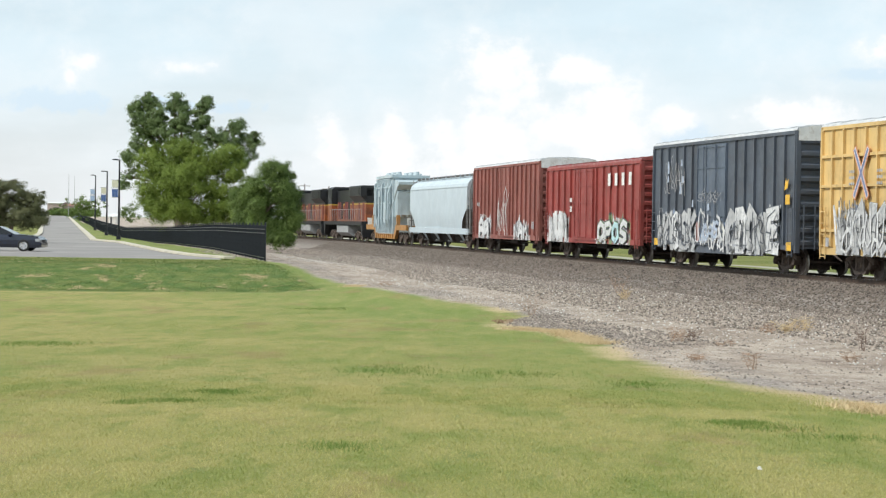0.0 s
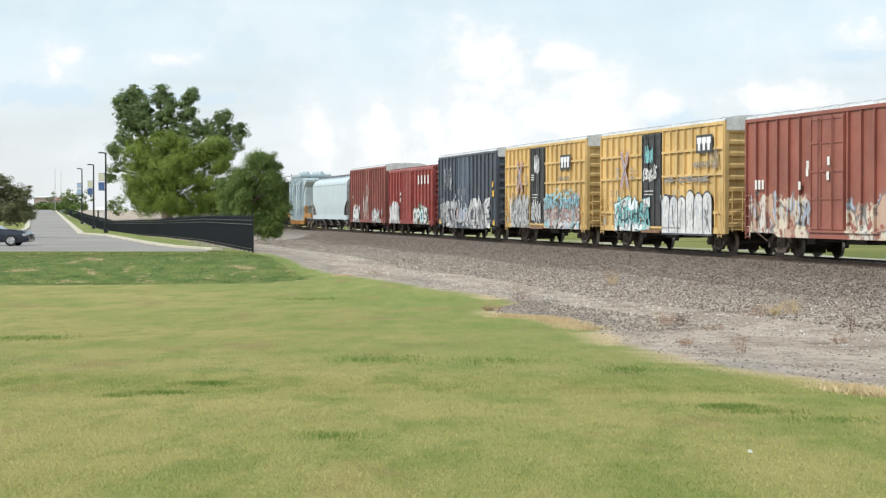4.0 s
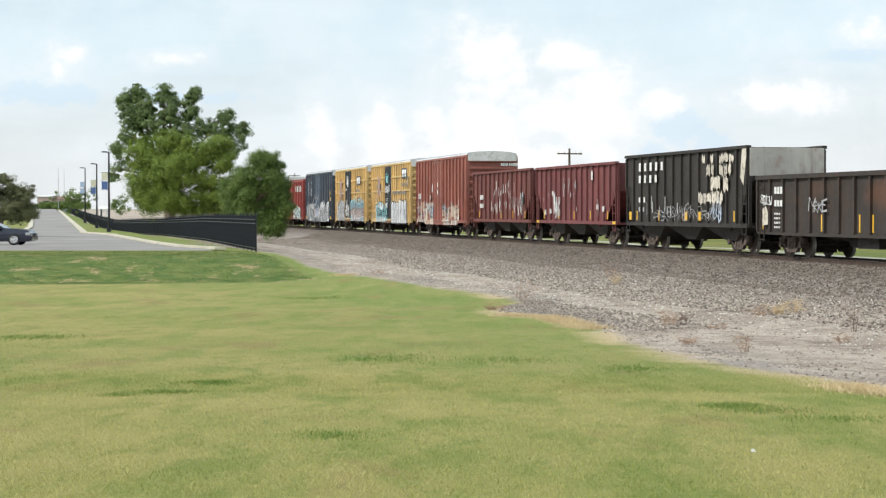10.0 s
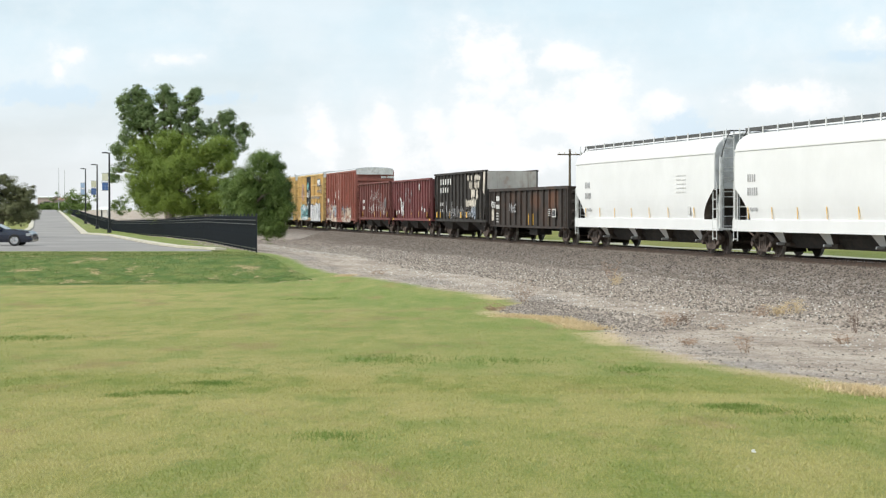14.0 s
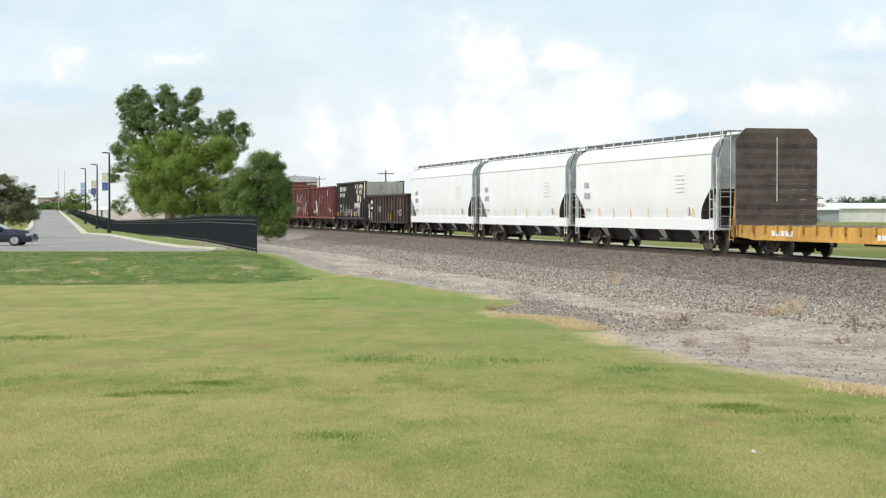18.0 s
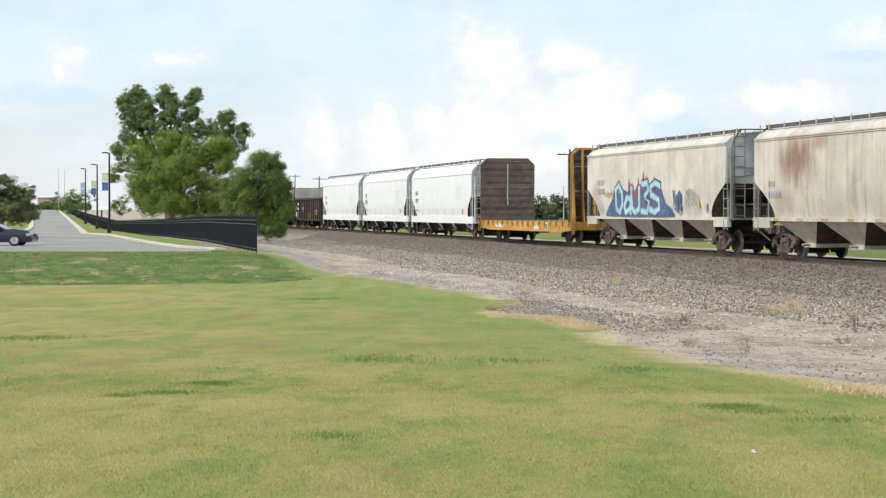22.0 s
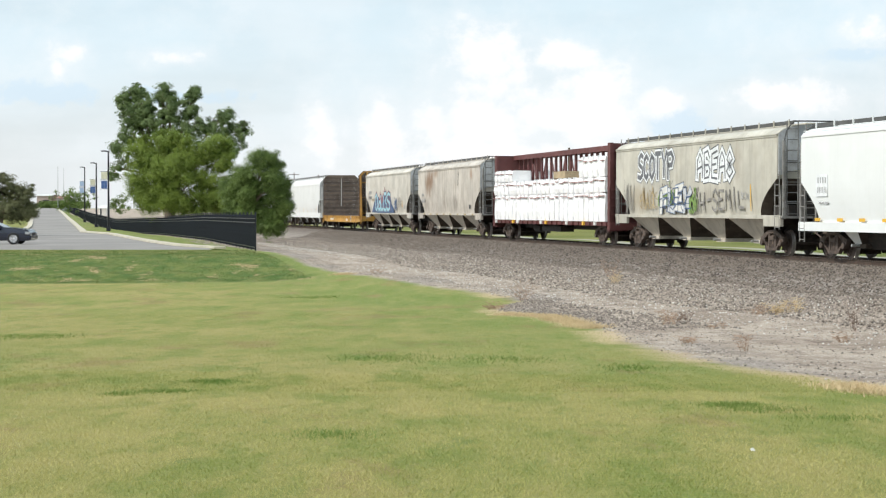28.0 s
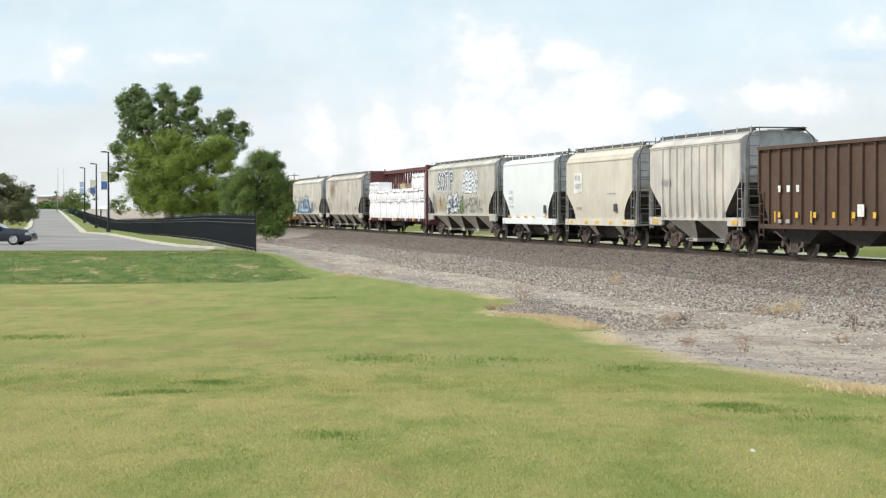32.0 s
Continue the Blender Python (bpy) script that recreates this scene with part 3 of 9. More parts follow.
def stones(count, seed, s_range, d_range, lift, sizes, name, label, material):
    """Loose stones scattered on the slope beside the track: one joined mesh."""
    rng = np.random.default_rng(seed)
    s = rng.uniform(*s_range, count)
    d = rng.uniform(*d_range, count)
    d = np.minimum(d, lawn_edge(s) - rng.uniform(0.05, 1.2, count))
    x, y, a = on_line(s, d)
    bed = np.interp(d, [-4.3, -2.2, -1.7, 1.7, 2.1, 4.3, 5.2], [-0.75, -0.2, -0.17, -0.17, -0.20, -0.90, -1.05]) + RAIL
    z = np.maximum(bed, ground_z(x, y)) + lift
    r = rng.uniform(*sizes, count)
    base = np.array([(1, 0, 0), (-1, 0, 0), (0, 1, 0), (0, -1, 0), (0, 0, 1), (0, 0, -1)], float)
    v = base[None] * r[:, None, None] * rng.uniform(0.6, 1.25, (count, 6, 1))
    t = rng.uniform(0, 6.28, count)
    cx, sx = np.cos(t)[:, None], np.sin(t)[:, None]
    v = np.stack([v[..., 0] * cx - v[..., 1] * sx, v[..., 0] * sx + v[..., 1] * cx, v[..., 2] * 0.8], -1)
    v[..., 0] += v[..., 2] * rng.uniform(-0.5, 0.5, (count, 1))
    v += np.stack([x, y, z], -1)[:, None]
    tri = np.array([(0, 2, 4), (2, 1, 4), (1, 3, 4), (3, 0, 4), (2, 0, 5), (1, 2, 5), (3, 1, 5), (0, 3, 5)])
    f = (tri[None] + 6 * np.arange(count)[:, None, None]).reshape(-1, 3)
    me = bpy.data.meshes.new(name)
    me.vertices.add(6 * count)
    me.vertices.foreach_set("co", v.astype(np.float32).ravel())
    me.loops.add(f.size)
    me.loops.foreach_set("vertex_index", f.astype(np.int32).ravel())
    me.polygons.add(len(f))
    me.polygons.foreach_set("loop_start", np.arange(0, f.size, 3, dtype=np.int32))
    me.update(calc_edges=True)
    me.validate()
    me.materials.append(material)
    return me


def stone_material(name, dark, light):
    N = Nodes(name, 0.9)
    geo = N.n("ShaderNodeNewGeometry")
    c = N.mix(geo.outputs["Random Per Island"], dark, light)
    return N.color(N.mix(N.math("MULTIPLY", N.ramp(N.noise(1.2, 4, 0.6, geo.outputs["Position"]), 0.45, 0.7), 0.4), c, (0.24, 0.2, 0.165)))


tagged(part("loose_ballast", stones(52000, 5, (-32, 110), (1.2, 4.9), 0.012, (0.022, 0.055), "loose_ballast", "", stone_material("loose_stone", (0.05, 0.04, 0.033), (0.28, 0.235, 0.20))),
            None, track, "loose crushed stones"), kind="stuff")
tagged(part("spilled_ballast", stones(40000, 8, (-42, 100), (4.0, 11.5), 0.008, (0.02, 0.05), "spilled_ballast", "", stone_material("spilled_stone", (0.06, 0.048, 0.039), (0.44, 0.375, 0.32))),
            None, track, "spilled stones below the bed"), kind="stuff")
ground_stones = new("gravel", stones(30000, 6, (-48, 75), (4.4, 18.5), 0.004, (0.008, 0.03), "gravel", "", stone_material("pale_gravel", (0.10, 0.08, 0.066), (0.58, 0.52, 0.46))))
tagged(ground_stones, "scattered pale gravel on bare dirt", "gravel", kind="stuff")

flecks = new("white_pebbles", stones(5000, 12, (-46, 70), (4.6, 14.0), 0.01, (0.012, 0.036), "white_pebbles", "", stone_material("white_pebble", (0.5, 0.47, 0.43), (0.8, 0.78, 0.74))))
tagged(flecks, "scattered white pebbles on the gravel strip", "gravel", kind="stuff")
drift = new("dark_gravel", stones(2000, 9, (-24, -8), (13.6, 16.4), 0.006, (0.015, 0.045), "dark_gravel", "", stone_material("dark_gravel", (0.10, 0.085, 0.072), (0.34, 0.29, 0.25))))
tagged(drift, "drift of dark crushed stone beside the lawn edge", "gravel", kind="stuff")


def ties():
    sh = Shape()
    for k in range(560):
        s = -40 + k * 0.52
        x, y, a = on_line(s)
        u, w = Vector((math.sin(a), math.cos(a), 0)), Vector((-math.cos(a), math.sin(a), 0))
        c = Vector((x, y, 0))
        v = [tuple(c + u * p + w * q + Vector((0, 0, z))) for z in (-0.33 + RAIL, -0.165 + RAIL) for q in (-1.3, 1.3) for p in (-0.11, 0.11)]
        sh.add(v, [(0, 2, 3, 1), (4, 5, 7, 6), (0, 1, 5, 4), (2, 6, 7, 3), (0, 4, 6, 2), (1, 3, 7, 5)])
    return sh


tagged(part("ties", ties(), TIE_WOOD, track, "dark creosoted timber ties"), kind="stuff")


# ---- access road, kerbs ----
def asphalt_material():
    N = Nodes("asphalt", 0.9)
    geo = N.n("ShaderNodeNewGeometry")
    P = geo.outputs["Position"]
    c = N.mix(N.ramp(N.noise(0.12, 5, 0.6, P), 0.35, 0.65), (0.215, 0.20, 0.19), (0.285, 0.268, 0.252))
    c = N.mix(N.math("MULTIPLY", N.ramp(N.noise(1.5, 6, 0.7, P), 0.5, 0.7), 0.35), c, (0.15, 0.15, 0.15))
    N.bump(N.noise(40, 3, 0.6, P), 0.3, 0.01)
    return N.color(c)


CONCRETE = plain("kerb_concrete", (0.50, 0.46, 0.37), 0.85, 0.0, 0.6, 0.12, (0.36, 0.33, 0.28), 0.4, 0.2)


def right_edge(y):
    return np.interp(y, [102, 105, 110, 120, 130, 140, 150, 160, 166, 174.6, 182, 200, 230, 250, 275, 300, 366, 500, 700],
                     [-11.6, -12.9, -15.0, -17.8, -20.3, -22.7, -25.1, -27.5, -29.4, -32.5, -33.9, -37.5, -43.5, -47.7, -53.0, -58.2, -71.9, -99.6, -140.3])


def left_edge(y):
    return np.where(y < 163, -95.0, np.where(y < 176, -95.0 + (y - 163) / 13 * (95 - 38.8), right_edge(y) - 5.6))


def strip_mesh(name, ys, lo, hi, lift, cols, material):
    v, f = [], []
    for y in ys:
        a, b = float(lo(y)), float(hi(y))
        for k in range(cols + 1):
            x = a + (b - a) * k / cols
            v.append((x, float(y), float(ground_z(x, y)) + (lift if y > ys[0] + 0.1 else -0.05)))
    n = cols + 1
    for j in range(len(ys) - 1):
        f += [(j * n + k, j * n + k + 1, (j + 1) * n + k + 1, (j + 1) * n + k) for k in range(cols)]
    me = bpy.data.meshes.new(name)
    me.from_pydata(v, [], f)
    me.materials.append(material)
    me.update()
    return me


ROAD_Y = np.concatenate([[101.6], np.arange(103, 190, 1.5), np.arange(190, 700, 8.0)])
road = tagged(new("road", strip_mesh("road", ROAD_Y, left_edge, lambda y: right_edge(y) - 0.45, 0.06, 24, asphalt_material())),
              "grey asphalt access road and parking lot", "road", kind="structure")


def kerb(name, ys, xs, wide, high):
    v, f = [], []
    for y, x in zip(ys, xs):
        for dx, dz in ((0, 0.02), (0, high), (wide, high), (wide, 0.02)):
            v.append((float(x + dx), float(y), float(ground_z(x, y)) + 0.05 + dz))
    for k in range(len(ys) - 1):
        f += [(4 * k + i, 4 * k + (i + 1) % 4, 4 * k + 4 + (i + 1) % 4, 4 * k + 4 + i) for i in range(4)]
    f += [(3, 2, 1, 0), tuple(4 * len(ys) - 4 + i for i in range(4))]
    me = bpy.data.meshes.new(name)
    me.from_pydata(v, [], f)
    me.materials.append(CONCRETE)
    me.update()
    return tagged(new(name, me), "cream concrete kerb along the road", "kerb", kind="structure")


kerb("kerb", ROAD_Y, right_edge(ROAD_Y) - 0.45, 0.6, 0.13)
k_y = ROAD_Y[ROAD_Y > 163]
kerb("kerb", k_y, left_edge(k_y) - 0.6, 0.6, 0.13)

# ---- iron fence beside the railway ----
FENCE_PAINT = plain("fence_black_paint", (0.014, 0.017, 0.025), 0.33, 0.2, 1.0, 0.2)
fence = thing("fence", "long black iron picket fence on sloping ground", "fence")
F_LEN, F_STEP = 560.0, 2.44


def fence_at(u):
    y = 98.8 + u * 0.978
    x = float(fence_x(y))
    return x, y, float(ground_z(x, y))


post_me = Shape().box(-0.04, 0.04, -0.04, 0.04, -0.15, 1.95).add([(-0.05, -0.05, 1.95), (0.05, -0.05, 1.95), (0.05, 0.05, 1.95), (-0.05, 0.05, 1.95), (0, 0, 2.02)], [(0, 1, 4), (1, 2, 4), (2, 3, 4), (3, 0, 4), (3, 2, 1, 0)]).mesh("post", FENCE_PAINT)
picket_me = Shape().box(-0.011, 0.011, -0.011, 0.011, 0.06, 1.80).add([(-0.014, -0.014, 1.80), (0.014, -0.014, 1.80), (0.014, 0.014, 1.80), (-0.014, 0.014, 1.80), (0, 0, 1.88)], [(0, 1, 4), (1, 2, 4), (2, 3, 4), (3, 0, 4), (3, 2, 1, 0)]).mesh("picket", FENCE_PAINT)
for k in range(int(F_LEN / F_STEP) + 1):
    p = part("post", post_me, None, fence)
    p.location = fence_at(k * F_STEP)
far_pickets = Shape()
for k in range(int(330 / 0.115)):
    u = 0.06 + k * 0.115
    x, y, z = fence_at(u)
    if k < 290:
        p = part("picket", picket_me, None, fence)
        p.location = (x, y, z)
    else:
        far_pickets.box(x - 0.011, x + 0.011, y - 0.011, y + 0.011, z + 0.06, z + 1.84)
far_me = bpy.data.meshes.new("far_pickets")
far_me.from_pydata(far_pickets.v, [], far_pickets.f)
far_me.materials.append(FENCE_PAINT)
tagged(part("picket_run", far_me, None, fence), kind="stuff")
for h in (0.18, 1.45, 1.66):
    v, f = [], []
    for k in range(int(F_LEN / F_STEP) + 1):
        x, y, z = fence_at(k * F_STEP)
        v += [(x - 0.02, y, z + h - 0.02), (x + 0.02, y, z + h - 0.02), (x + 0.02, y, z + h + 0.02), (x - 0.02, y, z + h + 0.02)]
    for k in range(len(v) // 4 - 1):
        f += [(4 * k + i, 4 * k + (i + 1) % 4, 4 * k + 4 + (i + 1) % 4, 4 * k + 4 + i) for i in range(4)]
    me = bpy.data.meshes.new("rail")
    me.from_pydata(v, [], f)
    me.materials.append(FENCE_PAINT)
    part("rail", me, None, fence)

# ---- lamp posts with banners ----
LAMP_PAINT = plain("lamp_black_paint", (0.014, 0.016, 0.02), 0.4, 0.3, 1.0, 0.15)
BANNER_BLUE = plain("banner_blue", (0.05, 0.11, 0.30), 0.8, 0.0, 2.0, 0.15, (0.5, 0.55, 0.6), 0.25)
BANNER_GOLD = plain("banner_gold", (0.62, 0.60, 0.46), 0.8, 0.0, 2.0, 0.12)
BANNER_PALE = plain("banner_pale", (0.35, 0.45, 0.62), 0.8, 0.0, 2.0, 0.12)
LENS = plain("lamp_lens", (0.6, 0.6, 0.58), 0.3)


def street_lamp(x, y, tall, cloth, cloth_up):
    z = float(ground_z(x, y))
    lamp = thing("street_lamp", "tall black street lamp with square head and hanging banners", "street lamp", "lamps along the road", pose(x, y, z))
    part("base", Shape().loft([(0.0, -0.2, 0.2, -0.2, 0.2), (0.35, -0.18, 0.18, -0.18, 0.18), (0.4, -0.13, 0.13, -0.13, 0.13)]), LAMP_PAINT, lamp)
    part("pole", Shape().tube((0, 0, 0.4), (0, 0, tall), 0.11, 10, 0.075), LAMP_PAINT, lamp)
    part("arm", Shape().box(-0.30, 0.06, -0.03, 0.03, tall - 0.10, tall - 0.04), LAMP_PAINT, lamp)
    head = part("head", Shape().loft([(tall - 0.06, -0.70, -0.16, -0.16, 0.16), (tall + 0.01, -0.70, -0.14, -0.18, 0.18), (tall + 0.05, -0.62, -0.2, -0.13, 0.13)]), LAMP_PAINT, lamp)
    part("lens", Shape().box(-0.64, -0.24, -0.11, 0.11, tall - 0.075, tall - 0.06), LENS, head)
    for zz, m, hgt in ((tall * 0.53, cloth, 0.75), (tall * 0.65, cloth_up, 0.7)):
        b = part("banner", Shape().prism_y([(-0.12, zz), (-0.70, zz + 0.02), (-0.72, zz + hgt), (-0.12, zz + hgt)], -0.012, 0.012), m, lamp)
        part("banner_arm", Shape().tube((0, 0, zz + hgt + 0.03), (-0.78, 0, zz + hgt + 0.03), 0.018, 6), LAMP_PAINT, lamp)
        part("banner_arm", Shape().tube((0, 0, zz - 0.03), (-0.78, 0, zz - 0.03), 0.018, 6), LAMP_PAINT, lamp)


street_lamp(-32.65, 188.0, 7.85, BANNER_BLUE, BANNER_GOLD)
street_lamp(-41.4, 230.0, 7.7, BANNER_BLUE, BANNER_GOLD)
street_lamp(-51.35, 276.0, 7.95, BANNER_PALE, BANNER_PALE)


# ---- trees ----
def bark(name, c):
    N = Nodes(name, 0.95)
    col = N.mix(N.ramp(N.noise(6, 6, 0.7, N.scaled(1, 1, 0.2)), 0.35, 0.65), tint(c, 0.6), tint(c, 1.35))
    N.bump(N.noise(9, 5, 0.7, N.scaled(1, 1, 0.25)), 0.7, 0.05)
    return N.color(col)


def leaf(name, dark, light):
    N = Nodes(name, 0.55)
    geo = N.n("ShaderNodeNewGeometry")
    c = N.mix(N.ramp(geo.outputs["Random Per Island"], 0.0, 1.0, 0.32, 0.68), dark, light)
    c = N.mix(N.math("MULTIPLY", N.ramp(N.noise(0.6, 4, 0.55, geo.outputs["Position"]), 0.4, 0.62), 0.6), c, tint(light, 1.1))
    N.color(c)
    N.b.inputs["Specular IOR Level"].default_value = 0.3
    tr = N.n("ShaderNodeBsdfTranslucent")
    N.link(c, tr.inputs[0])
    mx = N.n("ShaderNodeMixShader")
    mx.inputs[0].default_value = 0.2
    N.link(N.b.outputs[0], mx.inputs[1])
    N.link(tr.outputs[0], mx.inputs[2])
    N.link(mx.outputs[0], N.t.nodes["Material Output"].inputs[0])
    return N.m


BARK = bark("bark_grey", (0.16, 0.125, 0.095))



def leaves_mesh(name, lobes, clumps, per, size, spread, seed, material, droop=0.0):
    """Leaves in clumps over the shells of ellipsoid lobes (x, y, z, rx, ry, rz, weight)."""
    rng = np.random.default_rng(seed)
    pts, facing = [], []
    for cx, cy, cz, rx, ry, rz, wt in lobes:
        n = max(3, int(clumps * wt))
        d = rng.normal(size=(n, 3))
        d /= np.linalg.norm(d, axis=1)[:, None]
        r = rng.uniform(0.30, 1.0, n) ** 0.55
        r *= 1 + 0.22 * np.sin(d[:, 0] * 5 + cx) * np.cos(d[:, 2] * 6 + cz)
        c = np.array([cx, cy, cz]) + d * r[:, None] * np.array([rx, ry, rz])
        k = per
        ball = rng.normal(size=(n, k, 3))
        ball /= np.linalg.norm(ball, axis=2)[..., None] + 1e-9
        ball *= rng.uniform(0.15, 1.0, (n, k, 1)) ** 0.5
        off = ball * spread * rng.uniform(0.55, 1.5, (n, 1, 1)) * rng.uniform(0.7, 1.3, (n, 1, 3))
        off[..., 2] = off[..., 2] * 0.7 - droop * np.abs(rng.normal(size=(n, k))) * np.abs(off[..., :2]).sum(-1)
        pts.append((c[:, None] + off).reshape(-1, 3))
        face = ball * 0.75 + (d * 0.35 + np.array([0, 0, 0.4]))[:, None]
        facing.append(face.reshape(-1, 3))
    p = np.concatenate(pts)
    n = len(p)
    out = np.concatenate(facing) + rng.normal(size=(n, 3)) * 0.26
    out /= np.linalg.norm(out, axis=1)[:, None] + 1e-9
    a = np.cross(out, rng.normal(size=(n, 3)))
    a /= np.linalg.norm(a, axis=1)[:, None] + 1e-9
    b = np.cross(out, a)
    s = (size * rng.uniform(0.6, 1.3, n))[:, None]
    v = np.stack([p - a * s * 0.5, p + b * s * 0.3, p + a * s * 0.5, p - b * s * 0.3], 1).reshape(-1, 3)
    me = bpy.data.meshes.new(name)
    me.vertices.add(4 * n)
    me.vertices.foreach_set("co", v.astype(np.float32).ravel())
    me.loops.add(4 * n)
    me.loops.foreach_set("vertex_index", np.arange(4 * n, dtype=np.int32))
    me.polygons.add(n)
    me.polygons.foreach_set("loop_start", np.arange(0, 4 * n, 4, dtype=np.int32))
    me.update(calc_edges=True)
    me.materials.append(material)
    return me


def tree(label, base, fork, lobes, clumps, per, size, spread, seed, leaf_mat, bark_mat=BARK, girth=0.3, droop=0.0, name="tree"):
    rng = random.Random(seed)
    t = thing(name, label, "tree", at=None)
    sh = Shape()
    b, f = Vector((base[0], base[1], float(ground_z(base[0], base[1])))), Vector(fork)
    mid = (b + f) / 2 + Vector((rng.uniform(-0.2, 0.2), 0, 0))
    sh.tube(b - Vector((0, 0, 0.2)), mid, girth * 1.25, 9, girth)
    sh.tube(mid, f, girth, 9, girth * 0.8)
    part("trunk", sh, bark_mat, t)
    for cx, cy, cz, rx, ry, rz, wt in lobes:
        c = Vector((cx, cy, cz))
        limb = Shape()
        m = f.lerp(c, 0.5) + Vector((rng.uniform(-0.4, 0.4), rng.uniform(-0.4, 0.4), rng.uniform(-0.1, 0.5)))
        limb.tube(f, m, girth * 0.5, 7, girth * 0.32)
        limb.tube(m, c, girth * 0.32, 6, girth * 0.14)
        for _ in range(5):
            q = c + Vector((rng.uniform(-1, 1) * rx, rng.uniform(-1, 1) * ry, rng.uniform(-0.5, 1) * rz)) * 0.75
            limb.tube(m.lerp(c, rng.uniform(0.3, 1)), q, girth * 0.13, 5, girth * 0.04)
        part("limb", limb, bark_mat, t)
    part("crown", leaves_mesh("crown", lobes, clumps, per, size, spread, seed, leaf_mat, droop), None, t)
    return t


LEAF_DARK = leaf("leaf_cottonwood", (0.072, 0.120, 0.040), (0.180, 0.245, 0.090))
LEAF_LIGHT = leaf("leaf_bright", (0.098, 0.158, 0.022), (0.225, 0.295, 0.052))
LEAF_DEEP = leaf("leaf_deep", (0.054, 0.100, 0.020), (0.155, 0.222, 0.050))
LEAF_OLIVE = leaf("leaf_olive", (0.062, 0.078, 0.030), (0.165, 0.170, 0.078))


def lobe(p, r, wt, deep=0.8):
    return (*p, r[0], max(r) * deep, r[1], wt)


tree("tall green cottonwood tree with upright limbs behind the fence", (-32.5, 228, -0.9), (-32.6, 228, 4.6),
     [lobe((-37.69, 228.00, 14.71), (0.94, 1.07), 0.35), lobe((-36.08, 228.00, 15.38), (1.01, 1.21), 0.45), lobe((-36.75, 228.00, 12.89), (1.74, 1.61), 0.8), lobe((-35.00, 228.00, 13.50), (0.94, 1.74), 0.5),
      lobe((-33.13, 228.00, 15.38), (0.87, 1.21), 0.4), lobe((-32.32, 228.00, 13.90), (1.21, 1.74), 0.6), lobe((-29.37, 228.00, 15.38), (0.80, 0.80), 0.32), lobe((-29.91, 228.00, 13.77), (1.07, 1.61), 0.5),
      lobe((-33.46, 228.00, 11.75), (2.68, 1.74), 0.9), lobe((-29.44, 228.00, 11.49), (2.28, 1.61), 0.7), lobe((-25.75, 228.00, 12.69), (1.21, 0.80), 0.35), lobe((-26.29, 228.00, 11.08), (1.88, 1.21), 0.6),
      lobe((-23.74, 228.00, 11.08), (0.94, 1.34), 0.3), lobe((-36.75, 228.00, 10.55), (2.01, 1.34), 0.6), lobe((-24.95, 228.00, 9.07), (1.61, 1.34), 0.35),
      lobe((-38.63, 228.00, 9.07), (0.87, 0.60), 0.2), lobe((-38.96, 228.00, 6.52), (0.80, 1.61), 0.14), lobe((-38.09, 228.00, 7.53), (0.67, 1.34), 0.14),
      lobe((-31.79, 228.00, 7.87), (5.36, 2.95), 1.0)],
     74, 120, 0.21, 0.58, 11, LEAF_DARK, BARK, 0.42)
tree("broad bright green tree with drooping sprays behind the fence", (-28.6, 204, -0.75), (-28.6, 204, 2.4),
     [lobe((-32.04, 204.00, 8.40), (1.56, 1.08), 0.5), lobe((-29.04, 204.00, 9.24), (1.56, 0.96), 0.5), lobe((-27.36, 204.00, 8.64), (1.20, 0.96), 0.4), lobe((-23.94, 204.00, 8.64), (1.68, 1.08), 0.5), lobe((-26.04, 204.00, 7.68), (1.80, 1.08), 0.5),
      lobe((-30.96, 204.00, 6.90), (2.04, 1.20), 0.7), lobe((-27.54, 204.00, 6.72), (2.04, 1.20), 0.7), lobe((-23.34, 204.00, 6.96), (1.56, 1.32), 0.6), lobe((-32.16, 204.00, 4.92), (1.32, 1.68), 0.6), lobe((-31.32, 204.00, 2.88), (1.68, 1.32), 0.6),
      lobe((-29.04, 204.00, 4.68), (1.56, 1.32), 0.4), lobe((-24.54, 204.00, 4.92), (2.04, 0.84), 0.4), lobe((-24.84, 204.00, 3.30), (2.28, 1.08), 0.7), lobe((-23.34, 204.00, 2.28), (2.16, 0.96), 0.6),
      lobe((-21.54, 204.00, 3.90), (1.80, 1.80), 0.6), lobe((-28.14, 204.00, 2.64), (2.04, 1.20), 0.45), lobe((-26.04, 204.00, 1.92), (1.80, 0.72), 0.4), lobe((-28.32, 204.00, 6.00), (3.72, 2.40), 1.6), lobe((-29.04, 204.00, 3.00), (3.60, 1.56), 1.1)],
     72, 250, 0.15, 0.66, 12, LEAF_LIGHT, BARK, 0.2, 0.5)
